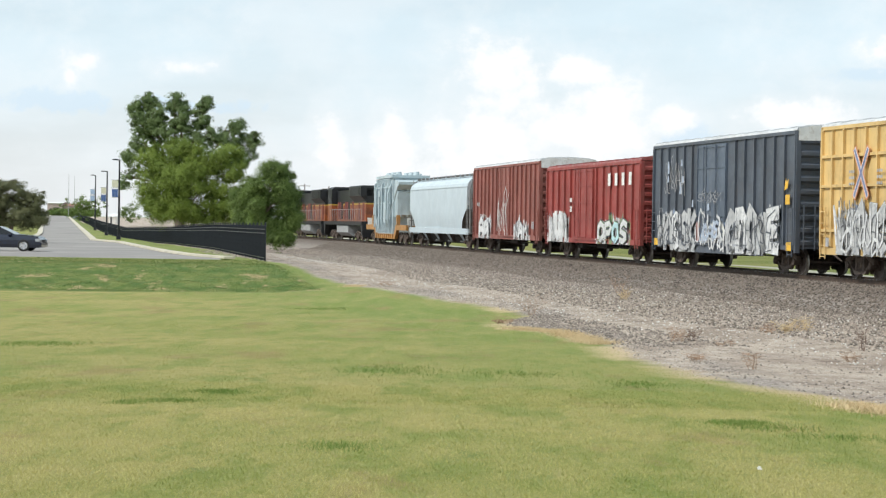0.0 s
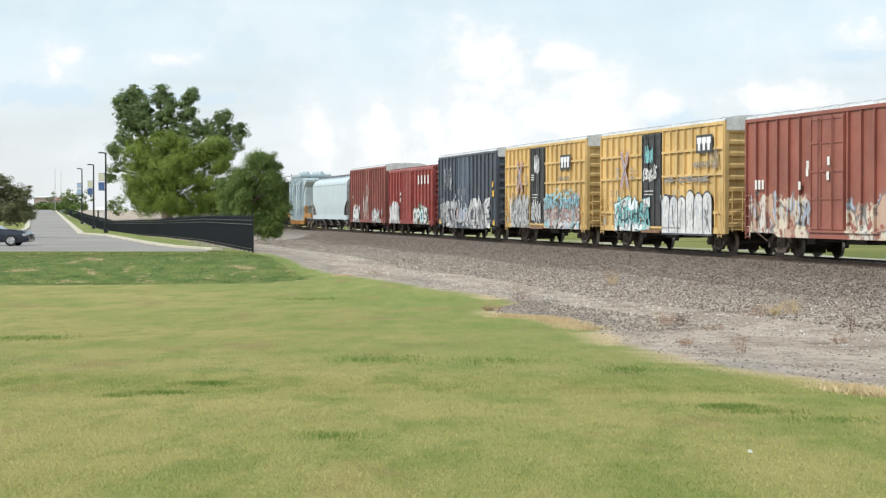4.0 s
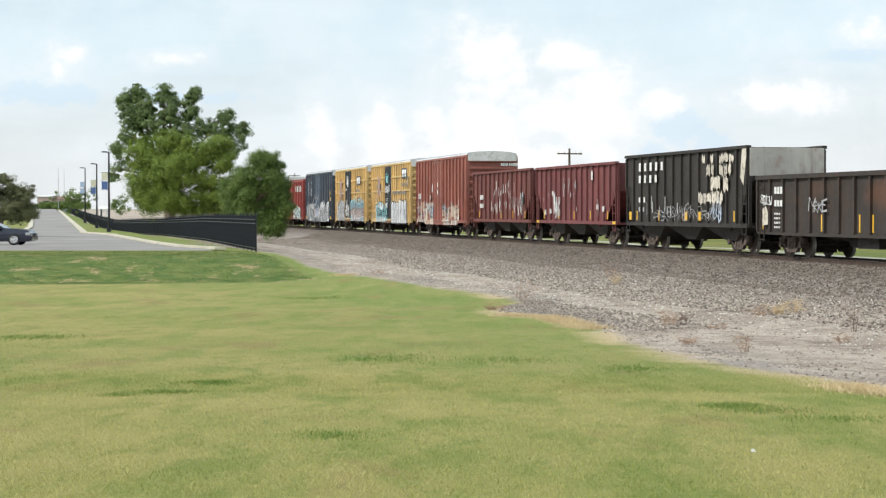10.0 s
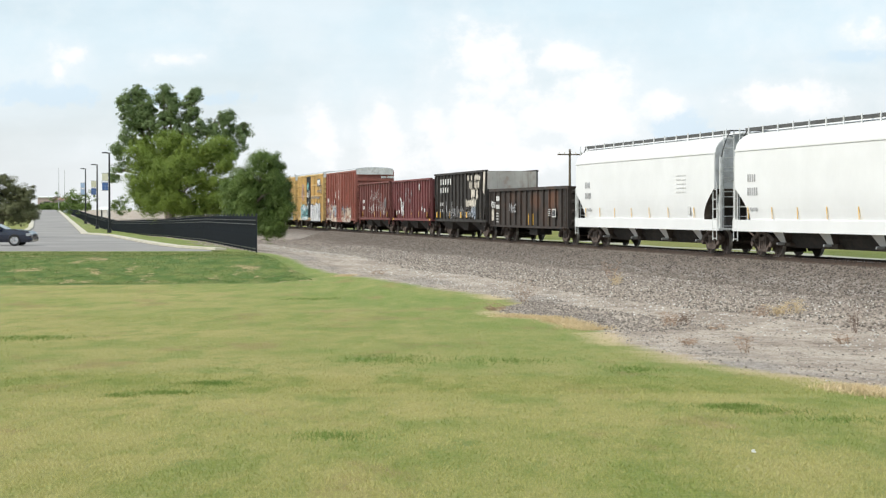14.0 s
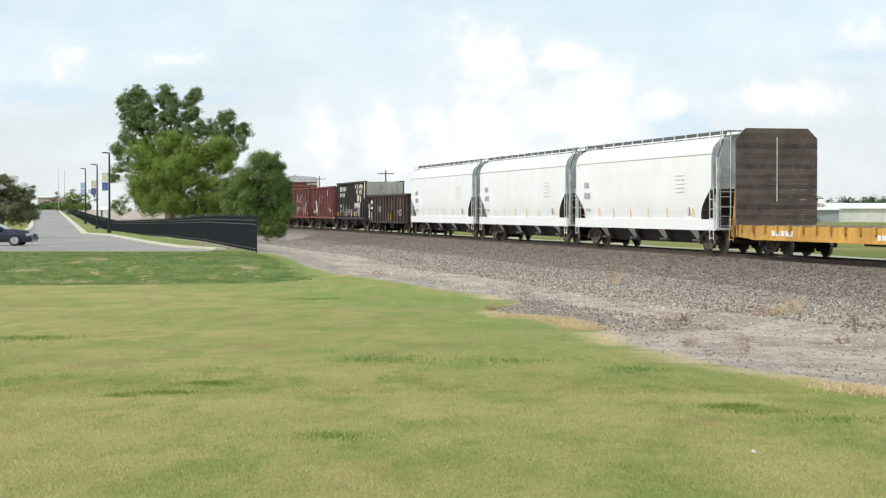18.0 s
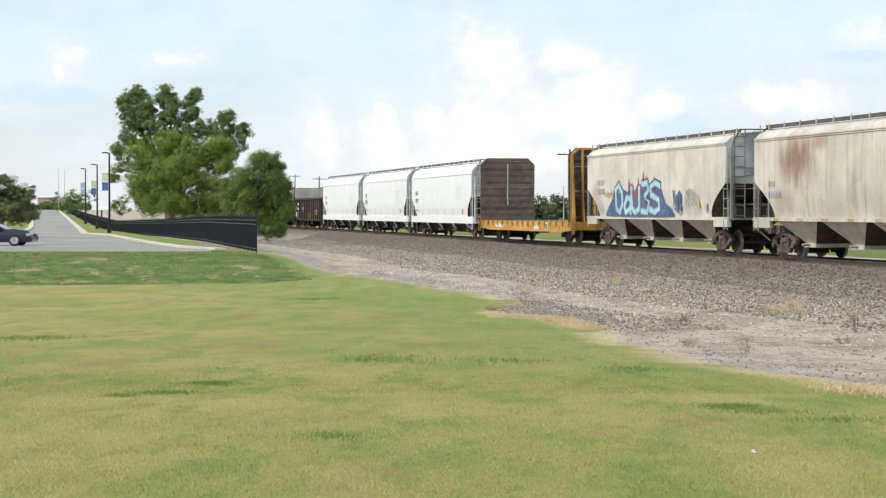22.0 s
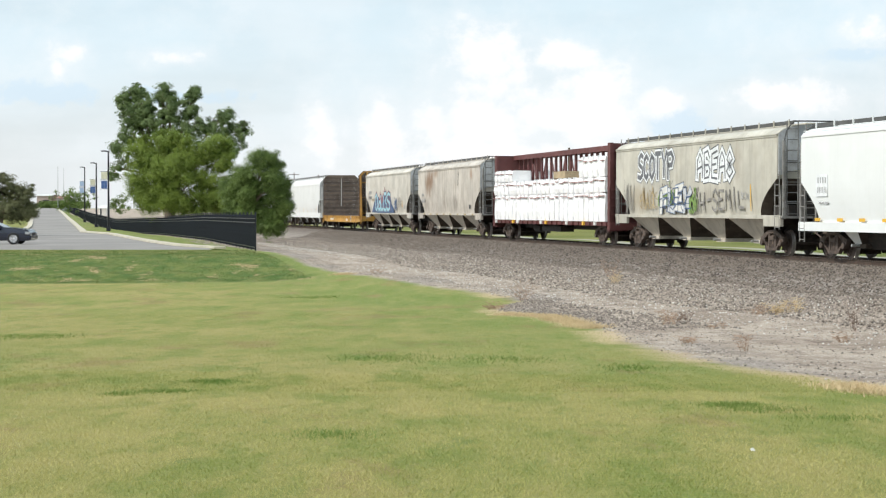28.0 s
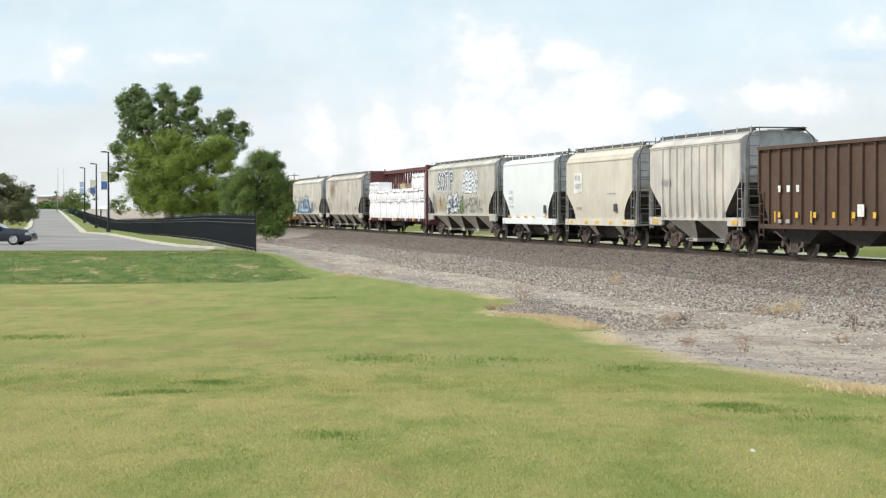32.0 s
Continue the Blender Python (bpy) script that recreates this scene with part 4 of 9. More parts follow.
tree("rounded deep green tree beside the railway", (-13.6, 135, -0.75), (-13.5, 135, 1.7),
     [lobe((-12.55, 135.00, 5.09), (1.19, 0.87), 0.8), lobe((-13.06, 135.00, 3.90), (1.43, 1.27), 0.9), lobe((-11.83, 135.00, 3.62), (0.95, 1.35), 0.7),
      lobe((-11.67, 135.00, 2.43), (0.95, 1.03), 0.7), lobe((-11.28, 135.00, 3.11), (0.64, 1.03), 0.4), lobe((-13.82, 135.00, 1.32), (1.35, 0.56), 0.6), lobe((-12.47, 135.00, 1.32), (1.03, 0.48), 0.6), lobe((-13.66, 135.00, 2.71), (1.43, 1.11), 0.8), lobe((-14.25, 135.00, 3.70), (0.87, 0.79), 0.4), lobe((-14.61, 135.00, 2.11), (0.87, 0.95), 0.5), lobe((-11.47, 135.00, 0.53), (0.36, 0.56), 0.2), lobe((-12.45, 135.00, 0.75), (0.75, 0.5), 0.35), lobe((-11.05, 135.00, 1.75), (0.55, 0.75), 0.4), lobe((-13.3, 135.00, 0.65), (0.7, 0.4), 0.3), lobe((-14.9, 135.0, 3.1), (0.8, 0.7), 0.4), lobe((-12.2, 134.6, 0.5), (0.9, 0.5), 0.4)],
     78, 210, 0.105, 0.42, 13, LEAF_DEEP, BARK, 0.22, 0.5)
tree("rounded olive-green tree beside the parking lot", (-34.6, 151, -0.56), (-34.6, 151, 1.2),
     [lobe((-34.82, 151.00, 3.29), (1.60, 1.24), 1.0), lobe((-36.37, 151.00, 2.85), (1.78, 1.78), 1.0), lobe((-33.13, 151.00, 2.63), (1.15, 1.07), 0.8),
      lobe((-33.93, 151.00, 1.52), (1.78, 0.98), 0.9), lobe((-32.51, 151.00, 1.38), (0.80, 0.67), 0.5), lobe((-36.15, 151.00, 1.29), (1.95, 1.07), 0.9)],
     95, 190, 0.095, 0.36, 14, LEAF_OLIVE, BARK, 0.2)


# ---- far things ----
LEAF_FAR = leaf("leaf_far", (0.04, 0.062, 0.028), (0.10, 0.135, 0.055))


def woods(name, label, spans, seed, mat, size, density):
    """A far line of trees: one joined crown mesh. spans: (x0, x1, y, ground, height)."""
    rng = random.Random(seed)
    lobes = []
    for x0, x1, y, g, h in spans:
        x = x0
        while x < x1:
            k = rng.uniform(0.55, 1.0) * h
            r = k * rng.uniform(0.4, 0.7)
            lobes.append((x, y + rng.uniform(-6, 6), g + k * 0.5, r, r, k * 0.52, 1.0))
            lobes.append((x + rng.uniform(-r, r) * 0.6, y, g + k * 0.75, r * 0.5, r * 0.5, k * 0.3, 0.5))
            x += r * rng.uniform(0.4, 0.8)
    me = leaves_mesh(name, lobes, density, 22, size, size * 1.6, seed, mat)
    return tagged(new(name, me), label, "trees", kind="stuff")


woods("far_woods", "distant line of dark green trees", [(20, 28, 430, -0.9, 6.6), (28, 46, 430, -0.9, 8.4), (46, 58, 440, -0.9, 5.0), (60, 71, 430, -0.9, 7.0), (74, 84, 430, -0.9, 8.6), (84, 110, 430, -0.9, 6.8), (-10, 40, 600, -0.9, 5.0), (110, 190, 520, -0.9, 7.0), (40, 66, 480, -0.9, 4.0)], 21, LEAF_FAR, 0.55, 26)
woods("far_trees_by_road", "distant green trees beyond the fence", [(-92.5, -87.5, 470, 0.6, 6.3), (-80.5, -78.0, 470, 0.3, 5.6), (-134, -118, 640, 2.0, 3.0), (-30, -12, 420, -0.8, 4.5)], 22, LEAF_DEEP, 0.4, 22)

SHED_WHITE = plain("shed_white_metal", (0.80, 0.76, 0.70), 0.6, 0.0, 0.3, 0.06, (0.5, 0.48, 0.44), 0.3)
SHED_GREY = plain("shed_grey_metal", (0.34, 0.37, 0.40), 0.6, 0.0, 0.3, 0.06)
SHED_ROOF = plain("shed_roof_metal", (0.72, 0.72, 0.70), 0.5, 0.2, 0.3, 0.06)
SHED_BROWN = plain("shed_brown_roof", (0.22, 0.20, 0.18), 0.8, 0.0, 0.3, 0.1)
DOOR_DARK = plain("shed_door_dark", (0.03, 0.03, 0.035), 0.6)
BRICK = plain("far_brick", (0.26, 0.13, 0.10), 0.9, 0.0, 0.6, 0.15, (0.36, 0.24, 0.2), 0.4)


def shed(label, x0, x1, y, depth, turn, h, front, side, roof, panels=0, doors=(), vents=0, pitch=0.5):
    """A low metal building: x0..x1 along its front at distance y."""
    L = x1 - x0
    z = float(ground_z((x0 + x1) / 2, y)) - 0.1
    s = thing("shed", label, "building", at=pose(x0, y, z, 0, 0, turn))
    part("front_wall", Shape().box(0, L, 0, 0.15, 0, h), front, s)
    part("back_wall", Shape().box(0, L, depth - 0.15, depth, 0, h), front, s)
    for x in (0, L - 0.15):
        part("side_wall", Shape().prism_x([(0.152, 0), (depth - 0.152, 0), (depth - 0.152, h), (depth / 2, h + pitch), (0.152, h)], x, x + 0.15), side, s)
    rf = part("roof", Shape().prism_x([(-0.3, h), (depth / 2, h + pitch), (depth + 0.3, h), (depth + 0.3, h + 0.12), (depth / 2, h + pitch + 0.14), (-0.3, h + 0.12)], -0.25, L + 0.25), roof, s)
    for k in range(panels):
        a = L * (k + 0.08) / panels
        part("panel", Shape().box(a, a + L * 0.86 / panels, -0.05, 0.0, 0.1, h - 0.25), front, s)
    for a, b, hh in doors:
        part("door", Shape().box(L * a, L * b, -0.07, -0.052, 0.05, hh), DOOR_DARK, s)
    for k in range(vents):
        x = L * (k + 1) / (vents + 1)
        part("vent", Shape().loft([(h + pitch * 0.6, x - 0.6, x + 0.6, depth * 0.3, depth * 0.5), (h + pitch + 0.5, x - 0.5, x + 0.5, depth * 0.32, depth * 0.48), (h + pitch + 0.65, x - 0.3, x + 0.3, depth * 0.36, depth * 0.44)]), SHED_WHITE, rf, "white roof vent")
    return s


shed("white and grey storage shed with roller doors", 33.6, 40.0, 320, 7.0, 0, 3.0, SHED_WHITE, SHED_GREY, SHED_ROOF, 3, ((0.43, 0.55, 1.6),))
shed("grey metal storage shed", 40.1, 46.0, 321, 9.0, 0, 2.9, SHED_GREY, SHED_GREY, SHED_ROOF, 0, ((0.72, 0.95, 1.5),))
shed("plain grey metal storage shed", 46.4, 50.3, 322, 6.0, 0, 3.1, SHED_GREY, SHED_GREY, SHED_GREY)
s = shed("low white shop with a pale sign board", 23.4, 30.7, 316, 7.0, 0, 2.15, SHED_WHITE, SHED_GREY, SHED_ROOF, 0, (), 0, 0.35)
board = part("sign_board", Shape().box(0.5, 7.0, -0.09, -0.02, 0.62, 1.85), plain("sign_white", (0.66, 0.72, 0.78), 0.6), s, "pale sign board with blue letter bars")
sh = Shape()
for k, (x, w) in enumerate(((0.75, 0.42), (1.3, 0.32), (1.78, 0.16), (2.1, 0.36), (2.58, 0.14), (2.84, 0.32), (3.28, 0.30), (3.95, 0.38), (4.45, 0.28), (4.85, 0.14), (5.1, 0.36), (5.58, 0.36), (6.06, 0.34))):
    sh.box(x, x + w, -0.12, -0.095, 0.9, 1.55 if w > 0.15 else 1.3)
part("letter_bars", sh, plain("sign_blue", (0.10, 0.22, 0.42), 0.6), board)
shed("small white shed beside the shop", 30.9, 33.3, 314, 6.0, 0, 2.95, SHED_WHITE, SHED_WHITE, SHED_ROOF, 2, (), 0, 0.3)
shed("brown-roofed brick house behind the shop", 25.0, 32.6, 345, 10.0, 0, 3.0, BRICK, BRICK, SHED_BROWN, 0, ((0.3, 0.36, 2.0),), 0, 1.3)
shed("long low white storage shed with doors", 51.2, 61.0, 319, 8.0, 0, 2.1, SHED_WHITE, SHED_GREY, SHED_ROOF, 3, ((0.42, 0.46, 0.6), (0.62, 0.66, 0.6)), pitch=0.35)
shed("long low grey storage shed", 61.1, 66.0, 320, 8.0, 0, 2.1, SHED_GREY, SHED_GREY, SHED_ROOF, pitch=0.35)
shed("brown-roofed building with white roof vents", 52.0, 74.0, 352, 12.0, 0, 2.6, SHED_BROWN, SHED_BROWN, SHED_BROWN, 0, (), 5, 1.0)
shed("pale arched storage building", 66.5, 84.0, 330, 9.0, 0, 2.4, SHED_WHITE, SHED_WHITE, SHED_ROOF, 4, (), 0, 0.9)
shed("low grey building beyond the track", 9.0, 14.5, 360, 8.0, 0, 3.2, SHED_GREY, SHED_GREY, SHED_ROOF, 0, (), 0, 0.8)
PALE_BRICK = plain("pale_far_brick", (0.44, 0.35, 0.32), 0.9, 0.0, 0.5, 0.12, (0.34, 0.22, 0.19), 0.4)
shed("pale brick building with dark doorways at the road's end", -145.6, -140.4, 690, 12.0, 0, 4.4, PALE_BRICK, PALE_BRICK, SHED_ROOF, 0, ((0.15, 0.32, 2.6), (0.42, 0.85, 3.0)), 0, 0.5)
shed("pink brick building with a red roof at the road's end", -140.2, -135.6, 692, 12.0, 0, 4.3, PALE_BRICK, PALE_BRICK, BRICK, 0, ((0.08, 0.3, 3.0), (0.55, 0.85, 2.6)), 0, 0.8)
g = float(ground_z(-126.0, 650.0))
low_wall = thing("boundary_wall", "low grey block wall beside the road's end", "wall", at=pose(-126.0, 650.0, g))
part("wall", Shape().box(-2.6, 2.6, -0.15, 0.15, -0.2, 1.5), SHED_GREY, low_wall)
part("coping", Shape().box(-2.7, 2.7, -0.22, 0.22, 1.5, 1.65), CONCRETE, low_wall)
shed("pale low building far behind the fence", -93.0, -91.0, 520, 6.0, 0, 2.0, SHED_WHITE, SHED_WHITE, SHED_ROOF, 0, ((0.2, 0.4, 2.0),), 0, 0.8)

POLE_WOOD = plain("pole_timber", (0.115, 0.085, 0.062), 0.9, 0.0, 1.5, 0.2, (0.2, 0.17, 0.14), 0.4)
POLES = [(13.2, 200.0, 8.0), (-9.3, 312.0, 8.2), (-25.0, 388.0, 8.6), (-38.5, 500.0, 11.2), (7.8, 225.0, 5.0)]
for x, y, h in POLES[:4]:
    z = float(ground_z(x, y))
    p = thing("utility_pole", "weathered timber utility pole with crossarm", "utility pole", "poles beside the track", pose(x, y, z, 0, 0, 12))
    part("pole", Shape().tube((0, 0, -0.2), (0, 0, h - z), 0.16, 8, 0.11), POLE_WOOD, p)
    part("crossarm", Shape().box(-1.35, 1.35, -0.16, -0.06, h - z - 0.62, h - z - 0.48), POLE_WOOD, p)
    for k in (-1.2, -0.6, 0.6, 1.2):
        part("insulator", Shape().tube((k, -0.11, h - z - 0.48), (k, -0.11, h - z - 0.30), 0.05, 6), SHED_WHITE, p)
for x, y, h in ((45.0, 333.0, 8.0), (-122.0, 610.0, 15.0), (-135.9, 690.0, 16.2), (22.0, 350.0, 6.0), (-160.0, 690.0, 9.0)):
    z = float(ground_z(x, y))
    m = thing("mast", "thin grey metal mast", "mast", at=pose(x, y, z))
    part("shaft", Shape().tube((0, 0, -0.2), (0, 0, h - z), 0.13, 6, 0.06), GREY_STEEL, m)
    part("cap", Shape().tube((0, 0, h - z), (0, 0, h - z + 0.25), 0.11, 6, 0.03), GREY_STEEL, m)


# ---- grass blades, clumps, weeds and litter on the lawn ----
def blade_material(name, greens, straw, patch_scale=0.16, lush=0.6, vary=0.8):
    N = Nodes(name, 0.7)
    geo = N.n("ShaderNodeNewGeometry")
    P = geo.outputs["Position"]
    broad = N.noise(patch_scale, 6, 0.62, N.scaled(1, 0.7, 0, P))
    c = N.mix(N.ramp(broad, 0.33, 0.66), straw, greens)
    c = N.mix(N.math("MULTIPLY", lush_by_track(N, P), lush), c, greens)
    c = N.mix(N.math("MULTIPLY", geo.outputs["Random Per Island"], vary), c, tint(straw, 1.15))
    c = N.mix(N.math("MULTIPLY", N.ramp(N.noise(1.0, 7, 0.66, N.scaled(1, 0.27, 0, P)), 0.46, 0.62), 0.75), c, greens)
    N.b.inputs["Specular IOR Level"].default_value = 0.25
    N.color(c)
    tr = N.n("ShaderNodeBsdfTranslucent")
    N.link(c, tr.inputs[0])
    mx = N.n("ShaderNodeMixShader")
    mx.inputs[0].default_value = 0.3
    N.link(N.b.outputs[0], mx.inputs[1])
    N.link(tr.outputs[0], mx.inputs[2])
    N.link(mx.outputs[0], N.t.nodes["Material Output"].inputs[0])
    return N.m


def blades(name, x, y, wide, tall, lean, seed, material):
    """One three-cornered blade at each point of the plan."""
    rng = np.random.default_rng(seed)
    n = len(x)
    z = ground_z(x, y) - 0.006
    t = rng.uniform(0, 2 * np.pi, n)
    w = wide * rng.uniform(0.6, 1.3, n) / 2
    h = tall * rng.uniform(0.45, 1.25, n)
    k = rng.normal(size=(n, 2)) * (lean * h)[:, None]
    v = np.stack([np.stack([x - w * np.cos(t), y - w * np.sin(t), z], -1), np.stack([x + w * np.cos(t), y + w * np.sin(t), z], -1),
                  np.stack([x + k[:, 0], y + k[:, 1], z + h], -1)], 1).reshape(-1, 3)
    me = bpy.data.meshes.new(name)
    me.vertices.add(3 * n)
    me.vertices.foreach_set("co", v.astype(np.float32).ravel())
    me.loops.add(3 * n)
    me.loops.foreach_set("vertex_index", np.arange(3 * n, dtype=np.int32))
    me.polygons.add(n)
    me.polygons.foreach_set("loop_start", np.arange(0, 3 * n, 3, dtype=np.int32))
    me.update(calc_edges=True)
    me.materials.append(material)
    return me


def sow(n, y0, y1, power, seed, spread=0.30):
    """Points of the lawn in a wedge ahead of the camera, thinning with distance."""
    rng = np.random.default_rng(seed)
    y = y0 + (y1 - y0) * rng.uniform(0, 1, n) ** power
    x = y * rng.uniform(-spread, spread, n)
    s, d = off_line(x, y)
    keep = d > lawn_edge(s) + rng.normal(0, 0.25, n)
    return x[keep], y[keep]


BLADE = blade_material("grass_blade", (0.225, 0.280, 0.064), (0.50, 0.44, 0.18))
x, y = sow(300000, 9.0, 26.0, 1.25, 31)
tagged(new("lawn_grass", blades("lawn_grass", x, y, 0.006, 0.028, 0.8, 32, BLADE)), "short mown green and straw-coloured grass", "grass", kind="stuff")
FAR_BLADE = blade_material("far_grass_blade", (0.212, 0.265, 0.060), (0.40, 0.355, 0.135), 0.16, 0.6, 0.35)
x, y = sow(190000, 22.0, 50.0, 1.15, 33, 0.27)
tagged(new("lawn_grass", blades("lawn_grass", x, y, 0.012, 0.020, 0.9, 34, FAR_BLADE)), "short mown green and straw-coloured grass", "grass", kind="stuff")
x, y = sow(120000, 48.0, 76.0, 1.0, 35, 0.26)
tagged(new("lawn_grass", blades("lawn_grass", x, y, 0.022, 0.016, 0.9, 36, FAR_BLADE)), "short mown green and straw-coloured grass", "grass", kind="stuff")
BANK_BLADE = blade_material("bank_blade", (0.085, 0.150, 0.031), (0.22, 0.22, 0.085), 0.5, 0.0, 0.15)
rng = np.random.default_rng(40)
y = rng.uniform(75.5, 101, 45000)
x = y * rng.uniform(-0.27, -0.05, len(y))
s, d = off_line(x, y)
ok = (d > 16.5) & (y > bank_foot(x)) & ~((y > 102) & (x < right_edge(y)))
tagged(new("bank_grass", blades("bank_grass", x[ok], y[ok], 0.03, 0.045, 0.9, 41, BANK_BLADE)), "longer dark green grass on a low bank", "grass", kind="stuff")

CLUMP = blade_material("clump_blade", (0.13, 0.22, 0.045), (0.20, 0.26, 0.07))
for k, (p, rx, ry, n) in enumerate((((-3.18, 21.90, -0.52), 0.35, 0.2, 1300), ((-2.89, 23.89, -0.59), 0.35, 0.25, 1400), ((-0.83, 30.01, -0.77), 0.9, 0.8, 1500), ((2.97, 19.60, -0.45), 0.32, 0.22, 2200), ((3.15, 18.93, -0.43), 0.5, 0.25, 900),
                                    ((-3.58, 21.37, -0.51), 0.25, 0.2, 700), ((1.02, 29.88, -0.78), 0.9, 0.7, 900), ((-0.91, 15.95, -0.32), 0.35, 0.25, 900), ((2.74, 27.69, -0.73), 0.5, 0.5, 900), ((-4.09, 62.09, -1.29), 1.2, 0.6, 700),
                                    ((-8.02, 37.15, -0.91), 1.0, 0.8, 1500), ((3.74, 17.78, -0.38), 0.6, 0.3, 800))):
    rng = np.random.default_rng(60 + k)
    n = n // 2
    x = p[0] + rng.normal(0, rx * 0.5, n)
    y = p[1] + rng.normal(0, ry * 0.9, n)
    tagged(new("grass_clump", blades("grass_clump", x, y, 0.008 * p[1] / 15, 0.046, 0.7, 70 + k, CLUMP)), "dark green taller grass clump in the lawn", "grass", kind="stuff")

STRAW = blade_material("straw_blade", (0.52, 0.40, 0.23), (0.66, 0.53, 0.34))
rng = np.random.default_rng(50)
s = rng.uniform(-46, 30, 60000)
d = lawn_edge(s) + rng.normal(0.1, 0.2, len(s))
x, y, _ = on_line(s, d)
thick = np.sin(s * 0.35 + 2) + 0.5 * np.sin(s * 0.9) + 2.4 * np.exp(-((s + 19) / 6) ** 2) + 2.0 * np.exp(-((s + 44) / 3.5) ** 2) > 1.35
tagged(new("straw_edge", blades("straw_edge", x[thick], y[thick], 0.016, 0.075, 0.8, 51, STRAW)), "dry straw-coloured grass along the lawn edge", "grass", kind="stuff")

DRY = plain("dry_stalk", (0.34, 0.225, 0.15), 0.9, 0.0, 6.0, 0.3)
DARK_DRY = plain("dark_dry_stalk", (0.15, 0.095, 0.07), 0.9, 0.0, 6.0, 0.3)
for k, (p, h, wide, n, m) in enumerate((((2.32, 54.6, -1.03), 0.9, 0.30, 26, DRY), ((8.22, 38.38, -0.88), 0.95, 0.14, 14, DARK_DRY), ((4.86, 41.07, -0.91), 0.55, 0.5, 34, DRY), ((5.64, 39.49, -0.89), 0.2, 0.5, 14, DRY),
                                        ((5.18, 32.84, -0.87), 0.45, 0.2, 14, DRY), ((7.40, 35.38, -0.90), 0.4, 0.25, 20, DRY), ((6.01, 68.53, -0.88), 1.1, 0.4, 24, DRY),
                                        ((1.38, 50.2, -1.06), 0.32, 0.5, 60, DRY), ((4.47, 34.83, -0.88), 0.25, 0.35, 24, DRY), ((8.27, 45.63, -0.89), 0.6, 0.8, 60, STRAW), ((7.74, 44.52, -0.88), 0.45, 0.5, 40, STRAW), ((5.78, 64.26, -0.92), 0.7, 0.5, 30, STRAW),
                                        ((-2.6, 77.0, -1.0), 0.3, 0.6, 24, DRY), ((7.28, 44.54, -0.88), 0.4, 0.5, 24, DRY), ((5.18, 41.38, -0.90), 0.4, 0.4, 24, DARK_DRY))):
    rng = random.Random(80 + k)
    lean = min(wide * 1.3, h * 0.4)
    w = thing("dry_weed", "dry brown weed stalks on bare dirt", "weed", "dry weeds on the dirt", pose(*p))
    h, wide = h * 0.62, wide * 0.7
    for _ in range(n // 3 + 3):
        sh = Shape()
        a = Vector((rng.uniform(-1, 1) * wide * 0.5, rng.uniform(-1, 1) * wide * 0.5, 0))
        b = a + Vector((rng.uniform(-0.9, 0.9) * lean, rng.uniform(-0.5, 0.5) * lean, h * rng.uniform(0.35, 1)))
        sh.tube(a, b, 0.006, 4, 0.003)
        for _ in range(5):
            c = a.lerp(b, rng.uniform(0.3, 1))
            sh.tube(c, c + Vector((rng.uniform(-0.14, 0.14), rng.uniform(-0.14, 0.14), h * rng.uniform(0.0, 0.2))), 0.003, 3, 0.005)
        part("stalk", sh, m, w)
paper = thing("litter", "small crumpled white paper scrap on the lawn", "litter", at=pose(*(2.36, 14.55, -0.28)))
part("scrap", Shape().loft([(0.0, -0.015, 0.02, -0.015, 0.015), (0.016, -0.018, 0.012, -0.01, 0.018), (0.026, -0.008, 0.006, -0.01, 0.005)]), WHITE_MARK, paper)


